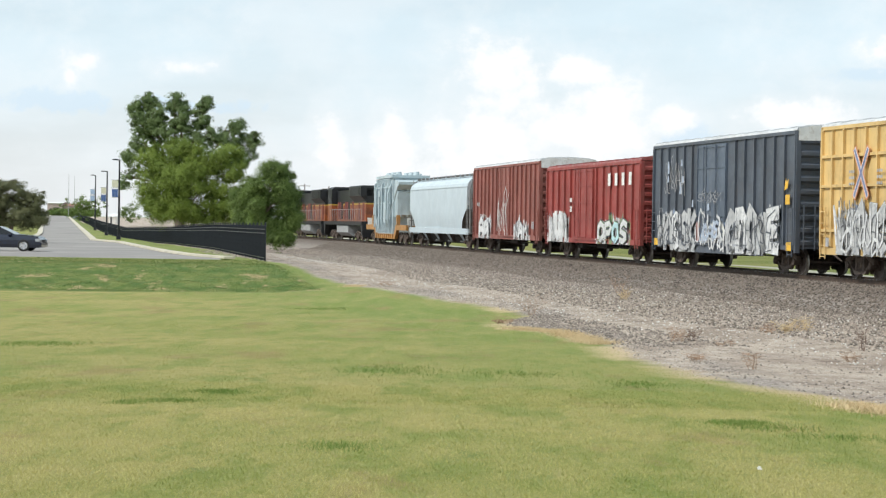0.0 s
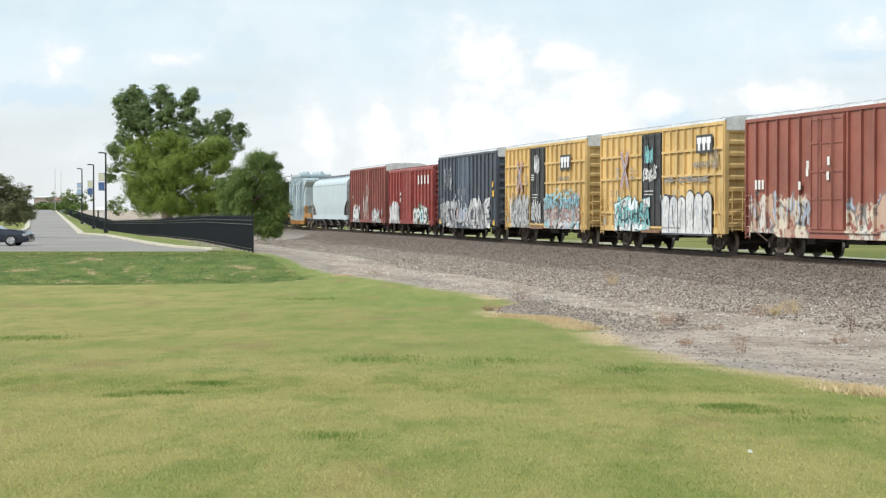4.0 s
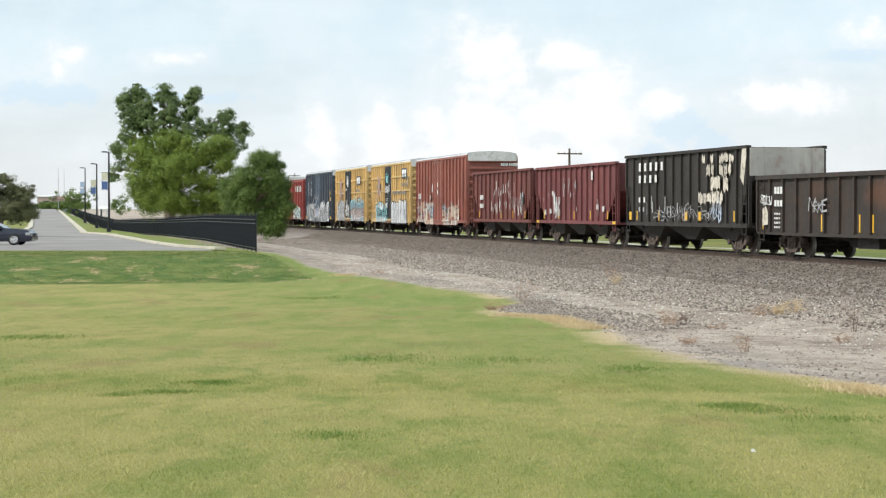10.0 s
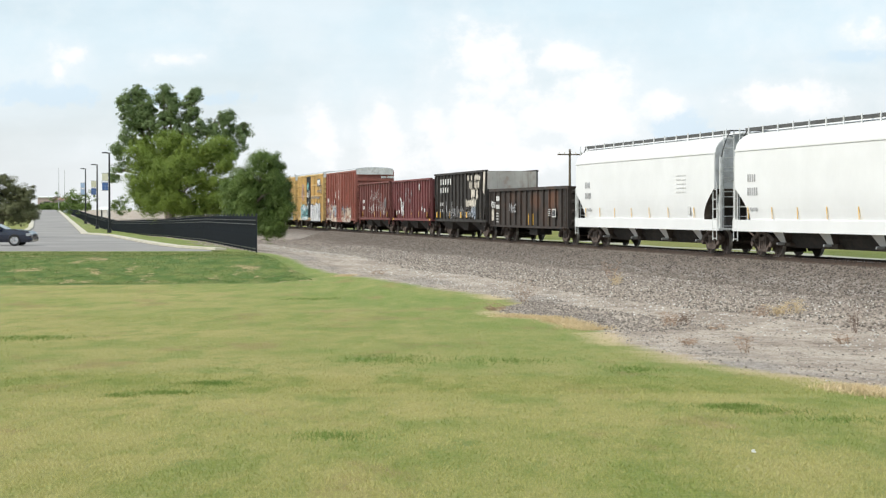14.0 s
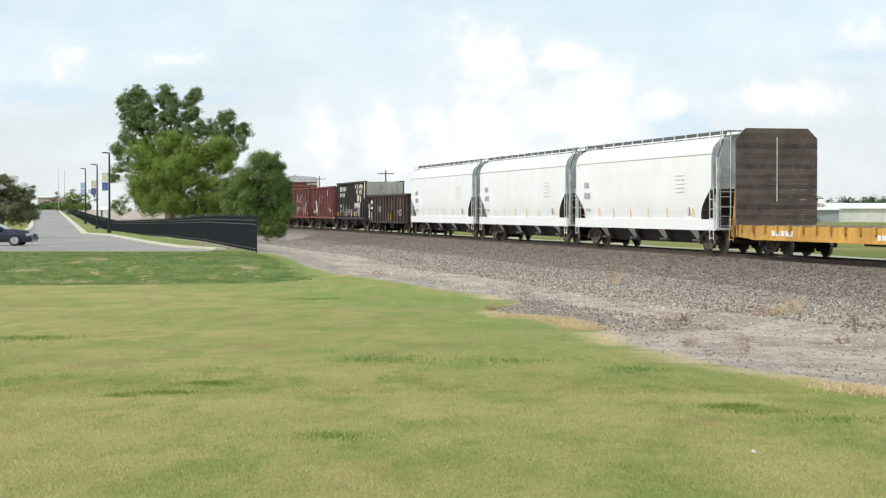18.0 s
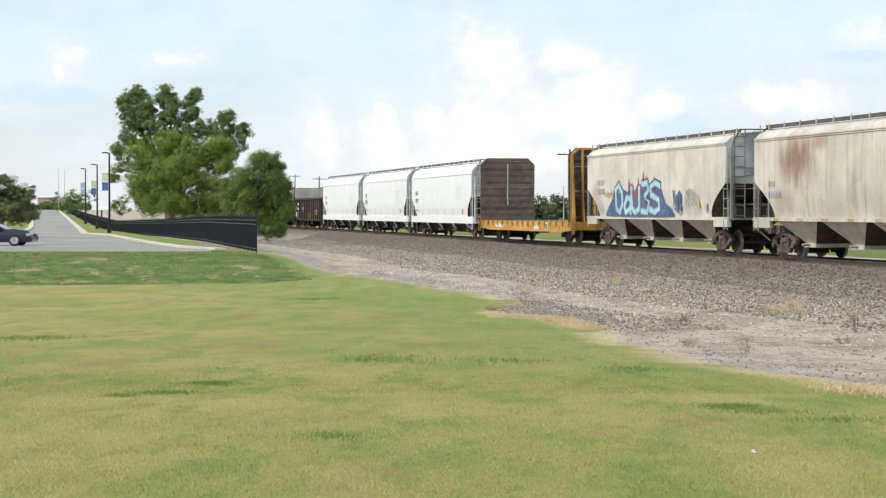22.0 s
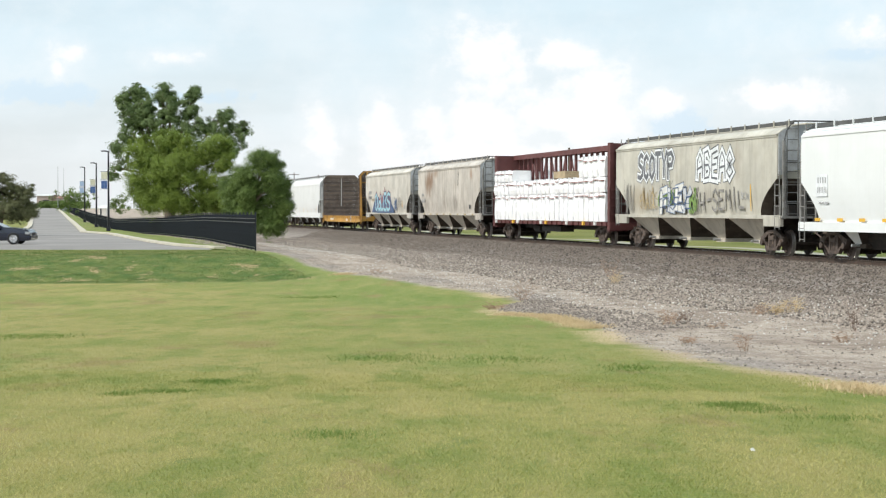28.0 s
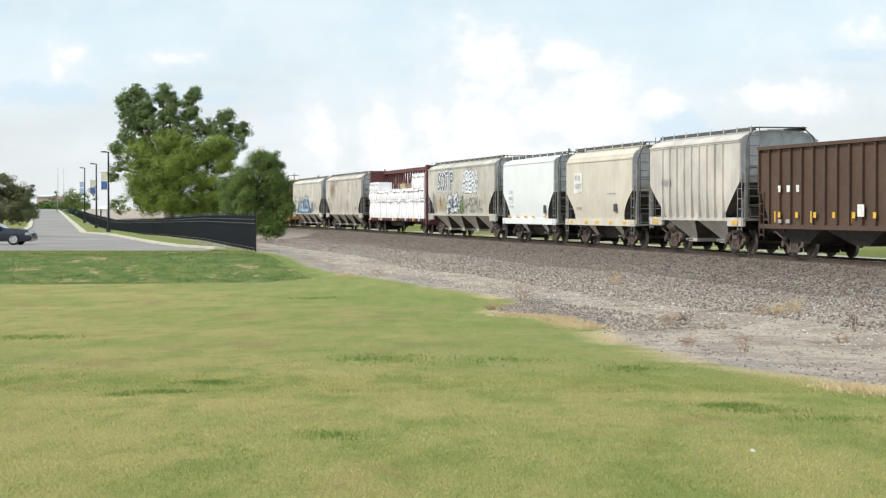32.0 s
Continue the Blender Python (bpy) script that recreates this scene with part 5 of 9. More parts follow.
# ---- parked car ----
def sedan(x, y, turn):
    z = float(ground_z(x, y)) + 0.06
    navy = Nodes("navy_car_paint", 0.22)
    navy.b.inputs["Coat Weight"].default_value = 0.6
    body = navy.color(navy.mix(navy.noise(2.0, 3), (0.010, 0.014, 0.030), (0.014, 0.020, 0.042)))
    glass = plain("car_glass", (0.012, 0.014, 0.016), 0.08)
    tyre = plain("tyre_rubber", (0.02, 0.02, 0.02), 0.85)
    chrome = plain("alloy_rim", (0.6, 0.6, 0.62), 0.25, 0.9)
    car = thing("sedan", "dark navy sedan parked at the lot edge", "car", at=pose(x, y, z, 0, 0, turn))
    b = Shape().loft([(0.22, -2.40, 2.38, -0.86, 0.86), (0.42, -2.50, 2.48, -0.94, 0.94), (0.66, -2.50, 2.50, -0.95, 0.95), (0.84, -2.46, 2.34, -0.93, 0.93), (0.97, -2.36, 1.1, -0.86, 0.86)])
    part("body", b, body, car)
    part("bonnet", Shape().prism_y([(0.9, 0.84), (2.36, 0.80), (2.30, 0.88), (1.6, 0.97), (0.9, 1.02)], -0.84, 0.84), body, car)
    part("cabin", Shape().loft([(0.97, -2.0, 1.0, -0.84, 0.84), (1.20, -1.55, 0.55, -0.76, 0.76), (1.42, -1.05, 0.05, -0.64, 0.64), (1.47, -0.8, -0.15, -0.55, 0.55)]), body, car)
    for s in (-1, 1):
        part("side_window", Shape().add([(-1.45, s * 0.845, 1.02), (0.80, s * 0.845, 1.02), (0.10, s * 0.68, 1.40), (-1.0, s * 0.68, 1.40), (-1.45, s * 0.80, 1.02), (0.80, s * 0.80, 1.02), (0.10, s * 0.63, 1.40), (-1.0, s * 0.63, 1.40)],
                                         [(0, 1, 2, 3), (4, 7, 6, 5), (0, 4, 5, 1), (1, 5, 6, 2), (2, 6, 7, 3), (3, 7, 4, 0)]), glass, car)
        part("headlight", Shape().box(2.18, 2.45, *sorted((s * 0.60, s * 0.955)), 0.60, 0.76), GREY_STEEL, car, "clear headlight")
        part("mirror", Shape().box(0.55, 0.75, *sorted((s * 0.90, s * 1.08)), 0.98, 1.12), body, car)
        part("door_handle", Shape().box(-0.4, -0.2, *sorted((s * 0.94, s * 0.97)), 0.86, 0.90), chrome, car)
        for wx in (1.48, -1.52):
            t = part("wheel", Shape().lathe_y([(s * 0.72, 0.20), (s * 0.72, 0.345), (s * 0.95, 0.355), (s * 0.97, 0.33), (s * 0.97, 0.25), (s * 0.93, 0.24)], 24, wx, 0.355), tyre, car, "black tyre on alloy rim")
            rim = Shape().lathe_y([(s * 0.90, 0.24), (s * 0.945, 0.24), (s * 0.945, 0.05), (s * 0.96, 0.04)], 20, wx, 0.355)
            for k in range(5):
                a = 2 * math.pi * k / 5
                rim.tube((wx, s * 0.95, 0.355), (wx + 0.22 * math.cos(a), s * 0.955, 0.355 + 0.22 * math.sin(a)), 0.035, 5)
            part("rim", rim, chrome, t, "bright alloy rim")
    part("bumper", Shape().box(2.36, 2.54, -0.88, 0.88, 0.28, 0.52), body, car)
    part("grille", Shape().box(2.46, 2.515, -0.45, 0.45, 0.54, 0.70), BLACK_IRON, car)


sedan(-26.95, 115.0, 0)


# ---- rolling stock: every car stands about its own middle, x forwards, y to the camera's side, z from the rail ----
WHEEL_R = 0.455
# grime colour, taken darker to paint in the shade below the hoppers
GRIME_SHADE = plain("chute_grime_shade", (0.075, 0.060, 0.048), 0.85, 0.0, 1.2, 0.3, (0.15, 0.125, 0.10), 0.5)
CAP_WHITE = plain("boxcar_end_cap", (0.76, 0.76, 0.74), 0.55, 0.1, 1.5, 0.12, (0.42, 0.36, 0.30), 0.4)
WALKWAY = plain("walkway_grating", (0.085, 0.085, 0.085), 0.7, 0.2, 2.0, 0.2)
END_PANEL = plain("pale_end_panel", (0.46, 0.475, 0.49), 0.65, 0.0, 1.2, 0.18, (0.2, 0.19, 0.18), 0.4)
END_STEEL = plain("weathered_end_frame", (0.24, 0.235, 0.225), 0.7, 0.1, 1.5, 0.25, (0.13, 0.11, 0.09), 0.5)


def wheelset_mesh():
    sh = Shape()
    for c in (-1, 1):
        y = c * 0.755
        sh.lathe_y([(y - c * 0.06, 0.10), (y - c * 0.06, WHEEL_R + 0.025), (y - c * 0.03, WHEEL_R + 0.025), (y - c * 0.02, WHEEL_R + 0.003), (y + c * 0.07, WHEEL_R - 0.006),
                    (y + c * 0.07, 0.375), (y + c * 0.03, 0.35), (y + c * 0.035, 0.17), (y + c * 0.09, 0.14), (y + c * 0.09, 0.09)], 24)
        for k in range(5):
            t = 2 * math.pi * k / 5
            sh.box(0.26 * math.cos(t) - 0.03, 0.26 * math.cos(t) + 0.03, y + c * 0.03, y + c * 0.045, 0.26 * math.sin(t) - 0.03, 0.26 * math.sin(t) + 0.03)
    sh.tube((0, -1.0, 0), (0, 1.0, 0), 0.08, 10)
    me = sh.mesh("wheelset", WHEEL)
    me.materials.append(RIM_EDGE)
    for p in me.polygons:
        if min(math.hypot(me.vertices[i].co.x, me.vertices[i].co.z) for i in p.vertices) > 0.44:
            p.material_index = 1
    return me


def truck_frame(xs):
    """Cast side frames, bolster, springs and bearing caps for axles at xs."""
    sh = Shape()
    lo, hi = min(xs), max(xs)
    for c in (-1, 1):
        y0, y1 = sorted((c * 0.93, c * 1.07))
        for a, b in zip(xs[:-1], xs[1:]):
            m = (a + b) / 2
            sh.prism_y([(a - 0.2, 0.57), (a + 0.18, 0.60), (m - 0.32, 0.80), (m + 0.32, 0.80), (b - 0.18, 0.60), (b + 0.2, 0.57), (b + 0.2, 0.66), (m + 0.38, 0.91), (m - 0.38, 0.91), (a - 0.2, 0.66)], y0, y1)
            sh.prism_y([(a + 0.17, 0.42), (a + 0.22, 0.58), (a + 0.10, 0.58), (m - 0.40, 0.17), (m + 0.40, 0.17), (b - 0.10, 0.58), (b - 0.22, 0.58), (b - 0.17, 0.42), (m + 0.32, 0.28), (m - 0.32, 0.28)][2:8] + [(m + 0.33, 0.27), (m - 0.33, 0.27)], y0, y1)
            for t in (-0.3, 0.3):
                sh.box(m + t - 0.06, m + t + 0.06, y0, y1, 0.25, 0.82)
            for t in (-0.16, 0.0, 0.16):
                sh.tube((m + t, c * 1.0, 0.27), (m + t, c * 1.0, 0.56), 0.065, 8)
            sh.box(m - 0.22, m + 0.22, y0 - 0.02, y1 + 0.02, 0.56, 0.70)
        for a in xs:
            sh.tube((a, c * 0.95, WHEEL_R), (a, c * 1.14, WHEEL_R), 0.12, 10)
            sh.box(a - 0.19, a + 0.19, y0 - 0.01, y1 + 0.01, 0.50, 0.68)
    for a, b in zip(xs[:-1], xs[1:]):
        m = (a + b) / 2
        sh.box(m - 0.2, m + 0.2, -1.0, 1.0, 0.52, 0.74)
        for e in (-0.36, 0.36):
            sh.box(m + e - 0.07, m + e + 0.07, -0.7, 0.7, 0.30, 0.44)          # brake beams
            sh.prism_y([(m + e - 0.2, 0.44), (m + e + 0.2, 0.44), (m + e * 0.6 + 0.05, 0.70), (m + e * 0.6 - 0.05, 0.70)], -0.06, 0.06)
        sh.box(m - 0.42, m + 0.42, -0.5, 0.5, 0.16, 0.30)
    sh.box(lo + 0.5, hi - 0.5, -0.3, 0.3, 0.70, 0.80)
    return sh.mesh("truck", RUST_BROWN)


WHEELSET, TRUCK2, TRUCK3 = wheelset_mesh(), truck_frame((-0.89, 0.89)), truck_frame((-2.05, 0.0, 2.05))
ROLLING = []                 # wheelsets by the place of their axle in the truck
FLEET = []                   # (car, middle, half the spacing of its trucks)


def trucks(car, half, three=False):
    for x in (half, -half):
        t = part("truck", TRUCK3 if three else TRUCK2, None, car, "rust-brown cast steel truck")
        t.location = (x, 0, RAIL)
        for a in ((-2.05, 0.0, 2.05) if three else (-0.89, 0.89)):
            w = part("wheelset", WHEELSET, None, t)
            w.location = (a, 0, WHEEL_R)
            ROLLING.append(w)


def couplers(car, L):
    for c in (-1, 1):
        sh = Shape().box(*sorted((c * (L / 2 - 0.5), c * (L / 2 + 0.62))), -0.08, 0.08, 0.78, 0.94)
        sh.box(*sorted((c * (L / 2 + 0.55), c * (L / 2 + 0.9))), -0.15, 0.17, 0.70, 1.02)
        sh.tube((c * (L / 2 + 0.1), 0.3, 0.75), (c * (L / 2 + 0.75), 0.12, 0.42), 0.03, 6)
        part("coupler", sh, RUST_BROWN, car)


def ladder(car, x, y, z0, z1, width, across, material, gap=0.38, name="ladder"):
    """Stiles and rungs; across: the rungs run along y instead of x."""
    sh = Shape()
    u = (0, 1, 0) if across else (1, 0, 0)
    a, b = [(x + k * u[0] * width / 2, y + k * u[1] * width / 2) for k in (-1, 1)]
    for p in (a, b):
        sh.tube((*p, z0), (*p, z1), 0.022, 5)
    for k in range(int((z1 - z0) / gap) + 1):
        z = z0 + 0.08 + k * gap
        if z < z1:
            sh.tube((*a, z), (*b, z), 0.018, 5)
    part(name, sh, material, car)


def new_car(label, front, back, group="freight cars of the train", name="freight_car", category="rail car"):
    car = thing(name, label, category, group)
    L = back - front
    return car, L


def enlist(car, front, back, half):
    FLEET.append((car, (front + back) / 2, half))
    return car


def bars(car, x0, z0, widths, height, y, material, gap=0.08, name="marking"):
    """A line of stencilled characters, as plain bars on a side."""
    sh = Shape()
    x = x0
    for w in widths:
        sh.box(x - w, x, y, y + 0.006, z0, z0 + height)
        x -= w + gap
    part(name, sh, material, car)


def boxcar(label, front, back, H, base, ribs, door, tags=(), dirt=0.35, roof=(0.62, 0.63, 0.64), rust=0.2, door_paint=None, fish=False, mid_rails=(), end_cap=True, sill=0.68, dip=0.12, frame_rails=False):
    car, L = new_car(label, front, back, name="boxcar", category="boxcar")
    h, w = L / 2, 1.53
    skin = paint("boxcar_paint", base, dirt, rust=rust, tags=tags)
    z0 = sill + 0.14
    body = Shape().box(-h + 0.03, h - 0.03, -w, w, z0, H)
    part("body", body, skin, car)
    # side sill, deeper in the middle on some cars
    for c in (-1, 1):
        y0, y1 = sorted((c * (w - 0.02), c * (w + 0.055)))
        if fish:
            poly = [(-h, z0 + 0.12), (-h, sill + 0.1), (-h + 2.6, sill + 0.1), (-h + 3.1, sill - dip), (h - 3.1, sill - dip), (h - 2.6, sill + 0.1), (h, sill + 0.1), (h, z0 + 0.12)]
        else:
            poly = [(-h, z0 + 0.10), (-h, sill), (h, sill), (h, z0 + 0.10)]
        part("side_sill", Shape().prism_y(poly, y0, y1), skin, car)
        part("top_chord", Shape().box(-h, h, *sorted((c * (w - 0.02), c * (w + 0.06))), H - 0.10, H + 0.02), skin, car)
    d0, d1 = door
    for c in (-1, 1):
        for x in np.linspace(-h + 0.06, h - 0.06, ribs):
            if d0 - 0.12 < x < d1 + 0.12:
                continue
            y0, y1 = sorted((c * w, c * (w + 0.075)))
            part("rib", Shape().prism_x([(c * w, z0 + 0.1), (c * (w + 0.10), z0 + 0.14), (c * (w + 0.10), H - 0.14), (c * w, H - 0.1)], x - 0.045, x + 0.045), skin, car)
        for zz in mid_rails:
            for a, b in ((-h + 0.05, d0 - 0.1), (d1 + 0.1, h - 0.05)):
                part("side_rail", Shape().box(a, b, *sorted((c * w, c * (w + 0.085))), zz - 0.05, zz + 0.05), skin, car)
    # plug door with its bars and locking rods
    dm = door_paint or skin
    for c in (-1, 1):
        y = c * (w + 0.05)
        slab = Shape().box(d0, d1, *sorted((c * w, c * (w + 0.06))), z0 + 0.12, H - 0.16)
        dr = part("door", slab, dm, car)
        sh = Shape()
        for x in (d0 + 0.05, d0 + (d1 - d0) * 0.36, d0 + (d1 - d0) * 0.68, d1 - 0.05):
            sh.box(x - 0.03, x + 0.03, *sorted((c * (w + 0.06), c * (w + 0.10))), z0 + 0.14, H - 0.18)
        for k in (0.0, 0.27, 0.52, 0.78, 1.0):
            zz = z0 + 0.16 + k * (H - z0 - 0.42)
            sh.box(d0, d1, *sorted((c * (w + 0.06), c * (w + 0.09))), zz - 0.03, zz + 0.03)
        part("door_frame", sh, dm, dr)
        for x in (d0 + (d1 - d0) * 0.30, d0 + (d1 - d0) * 0.74):
            part("locking_rod", Shape().tube((x, c * (w + 0.12), z0 + 0.1), (x, c * (w + 0.12), H - 0.2), 0.022, 6), dm, dr)
        part("door_track", Shape().box(d0 - 2.6, d1 + 0.1, *sorted((c * (w + 0.06), c * (w + 0.12))), z0 + 0.02, z0 + 0.09), skin, car)
    # corrugated ends
    for c in (-1, 1):
        n = 9
        for k in range(n):
            zz = z0 + 0.2 + k * (H - z0 - 0.55) / (n - 1)
            part("end_corrugation", Shape().prism_y([(c * (h - 0.04), zz - 0.15), (c * (h + 0.07), zz - 0.06), (c * (h + 0.07), zz + 0.06), (c * (h - 0.04), zz + 0.15)], -w + 0.12, w - 0.12), skin, car)
        for s in (-1, 1):
            part("corner_post", Shape().box(*sorted((c * (h - 0.12), c * (h + 0.05))), *sorted((s * (w - 0.11), s * (w + 0.06))), sill, H), skin, car)
        ladder(car, c * (h - 0.35), w + 0.11, sill - 0.15, sill + 1.6, 0.42, False, skin)
        ladder(car, c * (h + 0.12), 1.1, sill + 0.1, sill + 1.7, 0.42, True, skin)
    # roof with cross ribs
    rp = plain("boxcar_roof", roof, 0.5, 0.3, 1.5, 0.15, (0.35, 0.33, 0.31), 0.4)
    rf = part("roof", Shape().prism_x([(-w - 0.05, H + 0.02), (w + 0.05, H + 0.02), (w + 0.02, H + 0.10), (w * 0.7, H + 0.19), (0, H + 0.235), (-w * 0.7, H + 0.19), (-w - 0.02, H + 0.10)], -h - 0.02, h + 0.02), rp, car, "pale weathered metal roof")
    for x in np.linspace(-h + 0.1, h - 0.1, 13):
        part("roof_rib", Shape().prism_x([(-w + 0.0, H + 0.09), (w - 0.0, H + 0.09), (w - 0.02, H + 0.14), (w * 0.7, H + 0.23), (0, H + 0.275), (-w * 0.7, H + 0.23), (-w + 0.02, H + 0.14)], x - 0.05, x + 0.05), rp, rf)
    if end_cap:
        for c in (-1, 1):
            part("end_cap", Shape().prism_x([(-w, H - 0.34), (w, H - 0.34), (w, H + 0.08), (w * 0.7, H + 0.18), (0, H + 0.225), (-w * 0.7, H + 0.18), (-w, H + 0.08)], *sorted((c * (h + 0.075), c * (h + 0.10)))), CAP_WHITE, car, "galvanised panel at the top of the end")
    frame = Shape().box(-h + 0.4, h - 0.4, -0.35, 0.35, 0.62, z0)
    frame.box(-1.4, 0.2, 0.5, 1.1, 0.45, 0.8)
    frame.tube((1.2, -0.8, 0.6), (2.4, -0.8, 0.6), 0.2, 10)
    for x in np.linspace(-h + 3.6, h - 3.6, 7):
        frame.box(x - 0.06, x + 0.06, -1.4, 1.4, z0 - 0.16, z0 + 0.02)
    frame.tube((-h + 3.2, 0.9, 0.52), (h - 3.2, 0.9, 0.56), 0.03, 6)
    frame.box(2.6, 3.3, 0.55, 1.15, 0.42, z0)
    part("underframe", frame, BLACK_IRON, car)
    couplers(car, L)
    trucks(car, h - 2.1)
    return enlist(car, front, back, h - 2.1), h, w, skin


def covered_hopper(label, front, back, eave, top, base, sill, chutes, cut=1.7, bulge=1.56, tags=(), dirt=0.3, rust=0.1, ribs=0, chute_paint=None, dirt_color=(0.2, 0.17, 0.13), end_tone=None, sill_h=0.3, streak=1.0, walk_tone=None, round_cut=True, deep_end=0, trough=False, stains=(), fading=1.0):
    car, L = new_car(label, front, back, name="covered_hopper", category="hopper car")
    h = L / 2
    skin = paint("hopper_paint", base, dirt, dirt_color, rust, tags=tags, streak=streak, stains=stains, fading=fading)
    steel = end_tone or END_STEEL
    zs = sill + sill_h
    e = h - (0.35 if deep_end else 0.42)
    zc = zs + (eave - zs) * 0.46
    lv = []
    for k in range(7):
        t = k / 6
        inset = cut * (math.cos(t * math.pi / 2) if round_cut else 1 - t)
        z = zs + (zc - zs) * t
        lv.append((z, -e + inset, e - inset, bulge - 0.10 * (1 - t) ** 2))
    lv.append((zs + (eave - zs) * 0.8, -e - 0.02, e + 0.02, bulge))
    lv.append((eave - 0.05, -e - 0.03, e + 0.03, bulge - 0.01))
    lv.append((eave, -e - 0.03, e + 0.03, bulge - 0.03))
    roof = []
    for k in range(1, 7):
        t = math.sin(k / 6 * math.pi / 2)
        roof.append((eave + (top - 0.12 - eave) * t, -e - 0.03, e + 0.03, (bulge - 0.03) * math.cos(k / 6 * math.pi / 2 * 0.86)))
    shell = part("body", Shape().loft([(z, a, b, -w, w) for z, a, b, w in lv]), skin, car)
    shell.data.materials.append(GRIME_SHADE)
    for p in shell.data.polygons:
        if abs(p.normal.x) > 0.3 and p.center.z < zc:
            p.material_index = 1                 # slope sheets under both ends: grime plus painted shade
    part("roof", Shape().loft([(lv[-1][0], lv[-1][1], lv[-1][2], -lv[-1][3], lv[-1][3])] + [(z, a, b, -w, w) for z, a, b, w in roof]), skin, car, smooth=False)
    for c in (-1, 1):
        part("eave_bead", Shape().box(-e, e, *sorted((c * (bulge - 0.05), c * (bulge + 0.02))), eave - 0.05, eave + 0.01), skin, car)
        part("side_sill", Shape().box(-h + 0.12, h - 0.12, *sorted((c * 1.40, c * 1.53)), sill, zs + 0.01), skin, car)
        for x in (np.linspace(-e + cut * 0.9, e - cut * 0.9, ribs) if ribs else ()):
            part("rib", Shape().box(x - 0.045, x + 0.045, *sorted((c * (bulge - 0.1), c * (bulge + 0.06))), zs, eave - 0.06), skin, car)
        # running board on brackets
        part("running_board", Shape().box(-h + 0.15, h - 0.15, *sorted((c * 0.72, c * 1.02)), top - 0.03, top), walk_tone or WALKWAY, car, "dark grating running board")
        for x in np.linspace(-h + 0.5, h - 0.5, int(L / 1.35)):
            part("bracket", Shape().box(x - 0.028, x + 0.028, *sorted((c * 1.02, c * 1.06)), top - 0.34, top + 0.05), skin, car)
        part("board_edge", Shape().box(-h + 0.15, h - 0.15, *sorted((c * 0.99, c * 1.02)), top - 0.14, top - 0.03), walk_tone or WALKWAY, car)
        if trough:
            for zz, yy in ((eave - 0.02, bulge - 0.012), (eave + 0.16, bulge - 0.075)):
                part("seam", Shape().box(-e, e, *sorted((c * (yy - 0.03), c * (yy + 0.004))), zz, zz + 0.02), skin, car)
        else:
            part("eave_lip", Shape().prism_x([(c * (bulge - 0.02), eave + 0.012), (c * (bulge + 0.045), eave + 0.012), (c * (bulge + 0.045), eave + 0.05), (c * (bulge - 0.12), eave + 0.10)], -e - 0.03, e + 0.03), skin, car)
    for c in (-1, 1):
        part("end_walk", Shape().box(*sorted((c * (h - 0.45), c * (h - 0.02))), -1.0, 1.0, top - 0.03, top), WALKWAY, car)
        part("hatch_cover", Shape().box(*sorted((0.1 * c, c * (e - 0.3))), -0.32, 0.32, top - 0.16, top - 0.05), skin, car)
        if deep_end:
            for s in (-1, 1):
                part("end_apron", Shape().box(*sorted((c * (h - 1.75), c * (h - 0.12))), *sorted((s * 1.40, s * 1.52)), deep_end, sill + 0.005), skin, car)
        # open end frame: platform, posts, centre sill and slope sheet stiffeners
        part("end_platform", Shape().box(*sorted((c * (h - 1.9), c * h)), -1.5, 1.5, sill + 0.02, sill + 0.10), steel, car)
        for s in (-1, 1):
            part("end_post", Shape().box(*sorted((c * (h - 0.14), c * (h - 0.05))), *sorted((s * 1.34, s * 1.44)), sill, eave - 0.2), steel, car)
            part("corner_rail", Shape().tube((c * (h - 0.1), s * 1.39, eave - 0.25), (c * (h - 0.1), s * 1.30, eave + 0.15), 0.025, 5).tube((c * (h - 0.1), s * 1.30, eave + 0.15), (c * (h - 0.3), s * 0.95, top), 0.025, 5), WALKWAY, car, "bent dark grab rail")
            sh = Shape().tube((c * (h - 0.9), s * 1.2, sill + 0.1), (c * (h - 0.8), s * 1.2, zc + 0.6), 0.05, 6)
            part("stiffener", sh, steel, car)
            ladder(car, c * (h - 0.42), s * 1.52, sill - 0.38, zc + 0.25, 0.42, False, steel)
        for zz in (zs + 0.5, zs + 1.1, zs + 1.9):
            part("end_rail", Shape().tube((c * (h - 0.2), -1.4, zz), (c * (h - 0.2), 1.4, zz), 0.022, 5), steel, car)
        ladder(car, c * (h - 0.15), 1.05, sill + 0.1, top, 0.42, True, steel)
        arch = [((bulge - 0.04) * math.cos(math.pi * k / 12), eave + (top - 0.12 - eave) * math.sin(math.pi * k / 12)) for k in range(13)]
        part("end_panel", Shape().prism_x([(-bulge + 0.04, zc + 0.1), (-0.9, zc + 0.3), (0, zc + 0.36), (0.9, zc + 0.3), (bulge - 0.04, zc + 0.1)] + arch, *sorted((c * (e - 0.25), c * (e + 0.05)))), END_PANEL, car, "grey arched end panel")
        part("end_bolster", Shape().box(*sorted((c * (e - cut + 0.3), c * (h - 0.35))), -1.1, 1.1, sill + 0.1, sill + 0.5), BLACK_IRON, car)
        part("bay_plate", Shape().box(*sorted((c * (e - cut + 0.1), c * (e - 0.25))), -0.06, 0.06, sill + 0.1, zc), BLACK_IRON, car)
        part("brake_cylinder", Shape().tube((c * (h - 1.3), 0.35, sill + 0.35), (c * (h - 0.8), 0.35, sill + 0.35), 0.16, 10), BLACK_IRON, car)
    cp = chute_paint or skin
    span = 2 * (e - cut) + 0.5
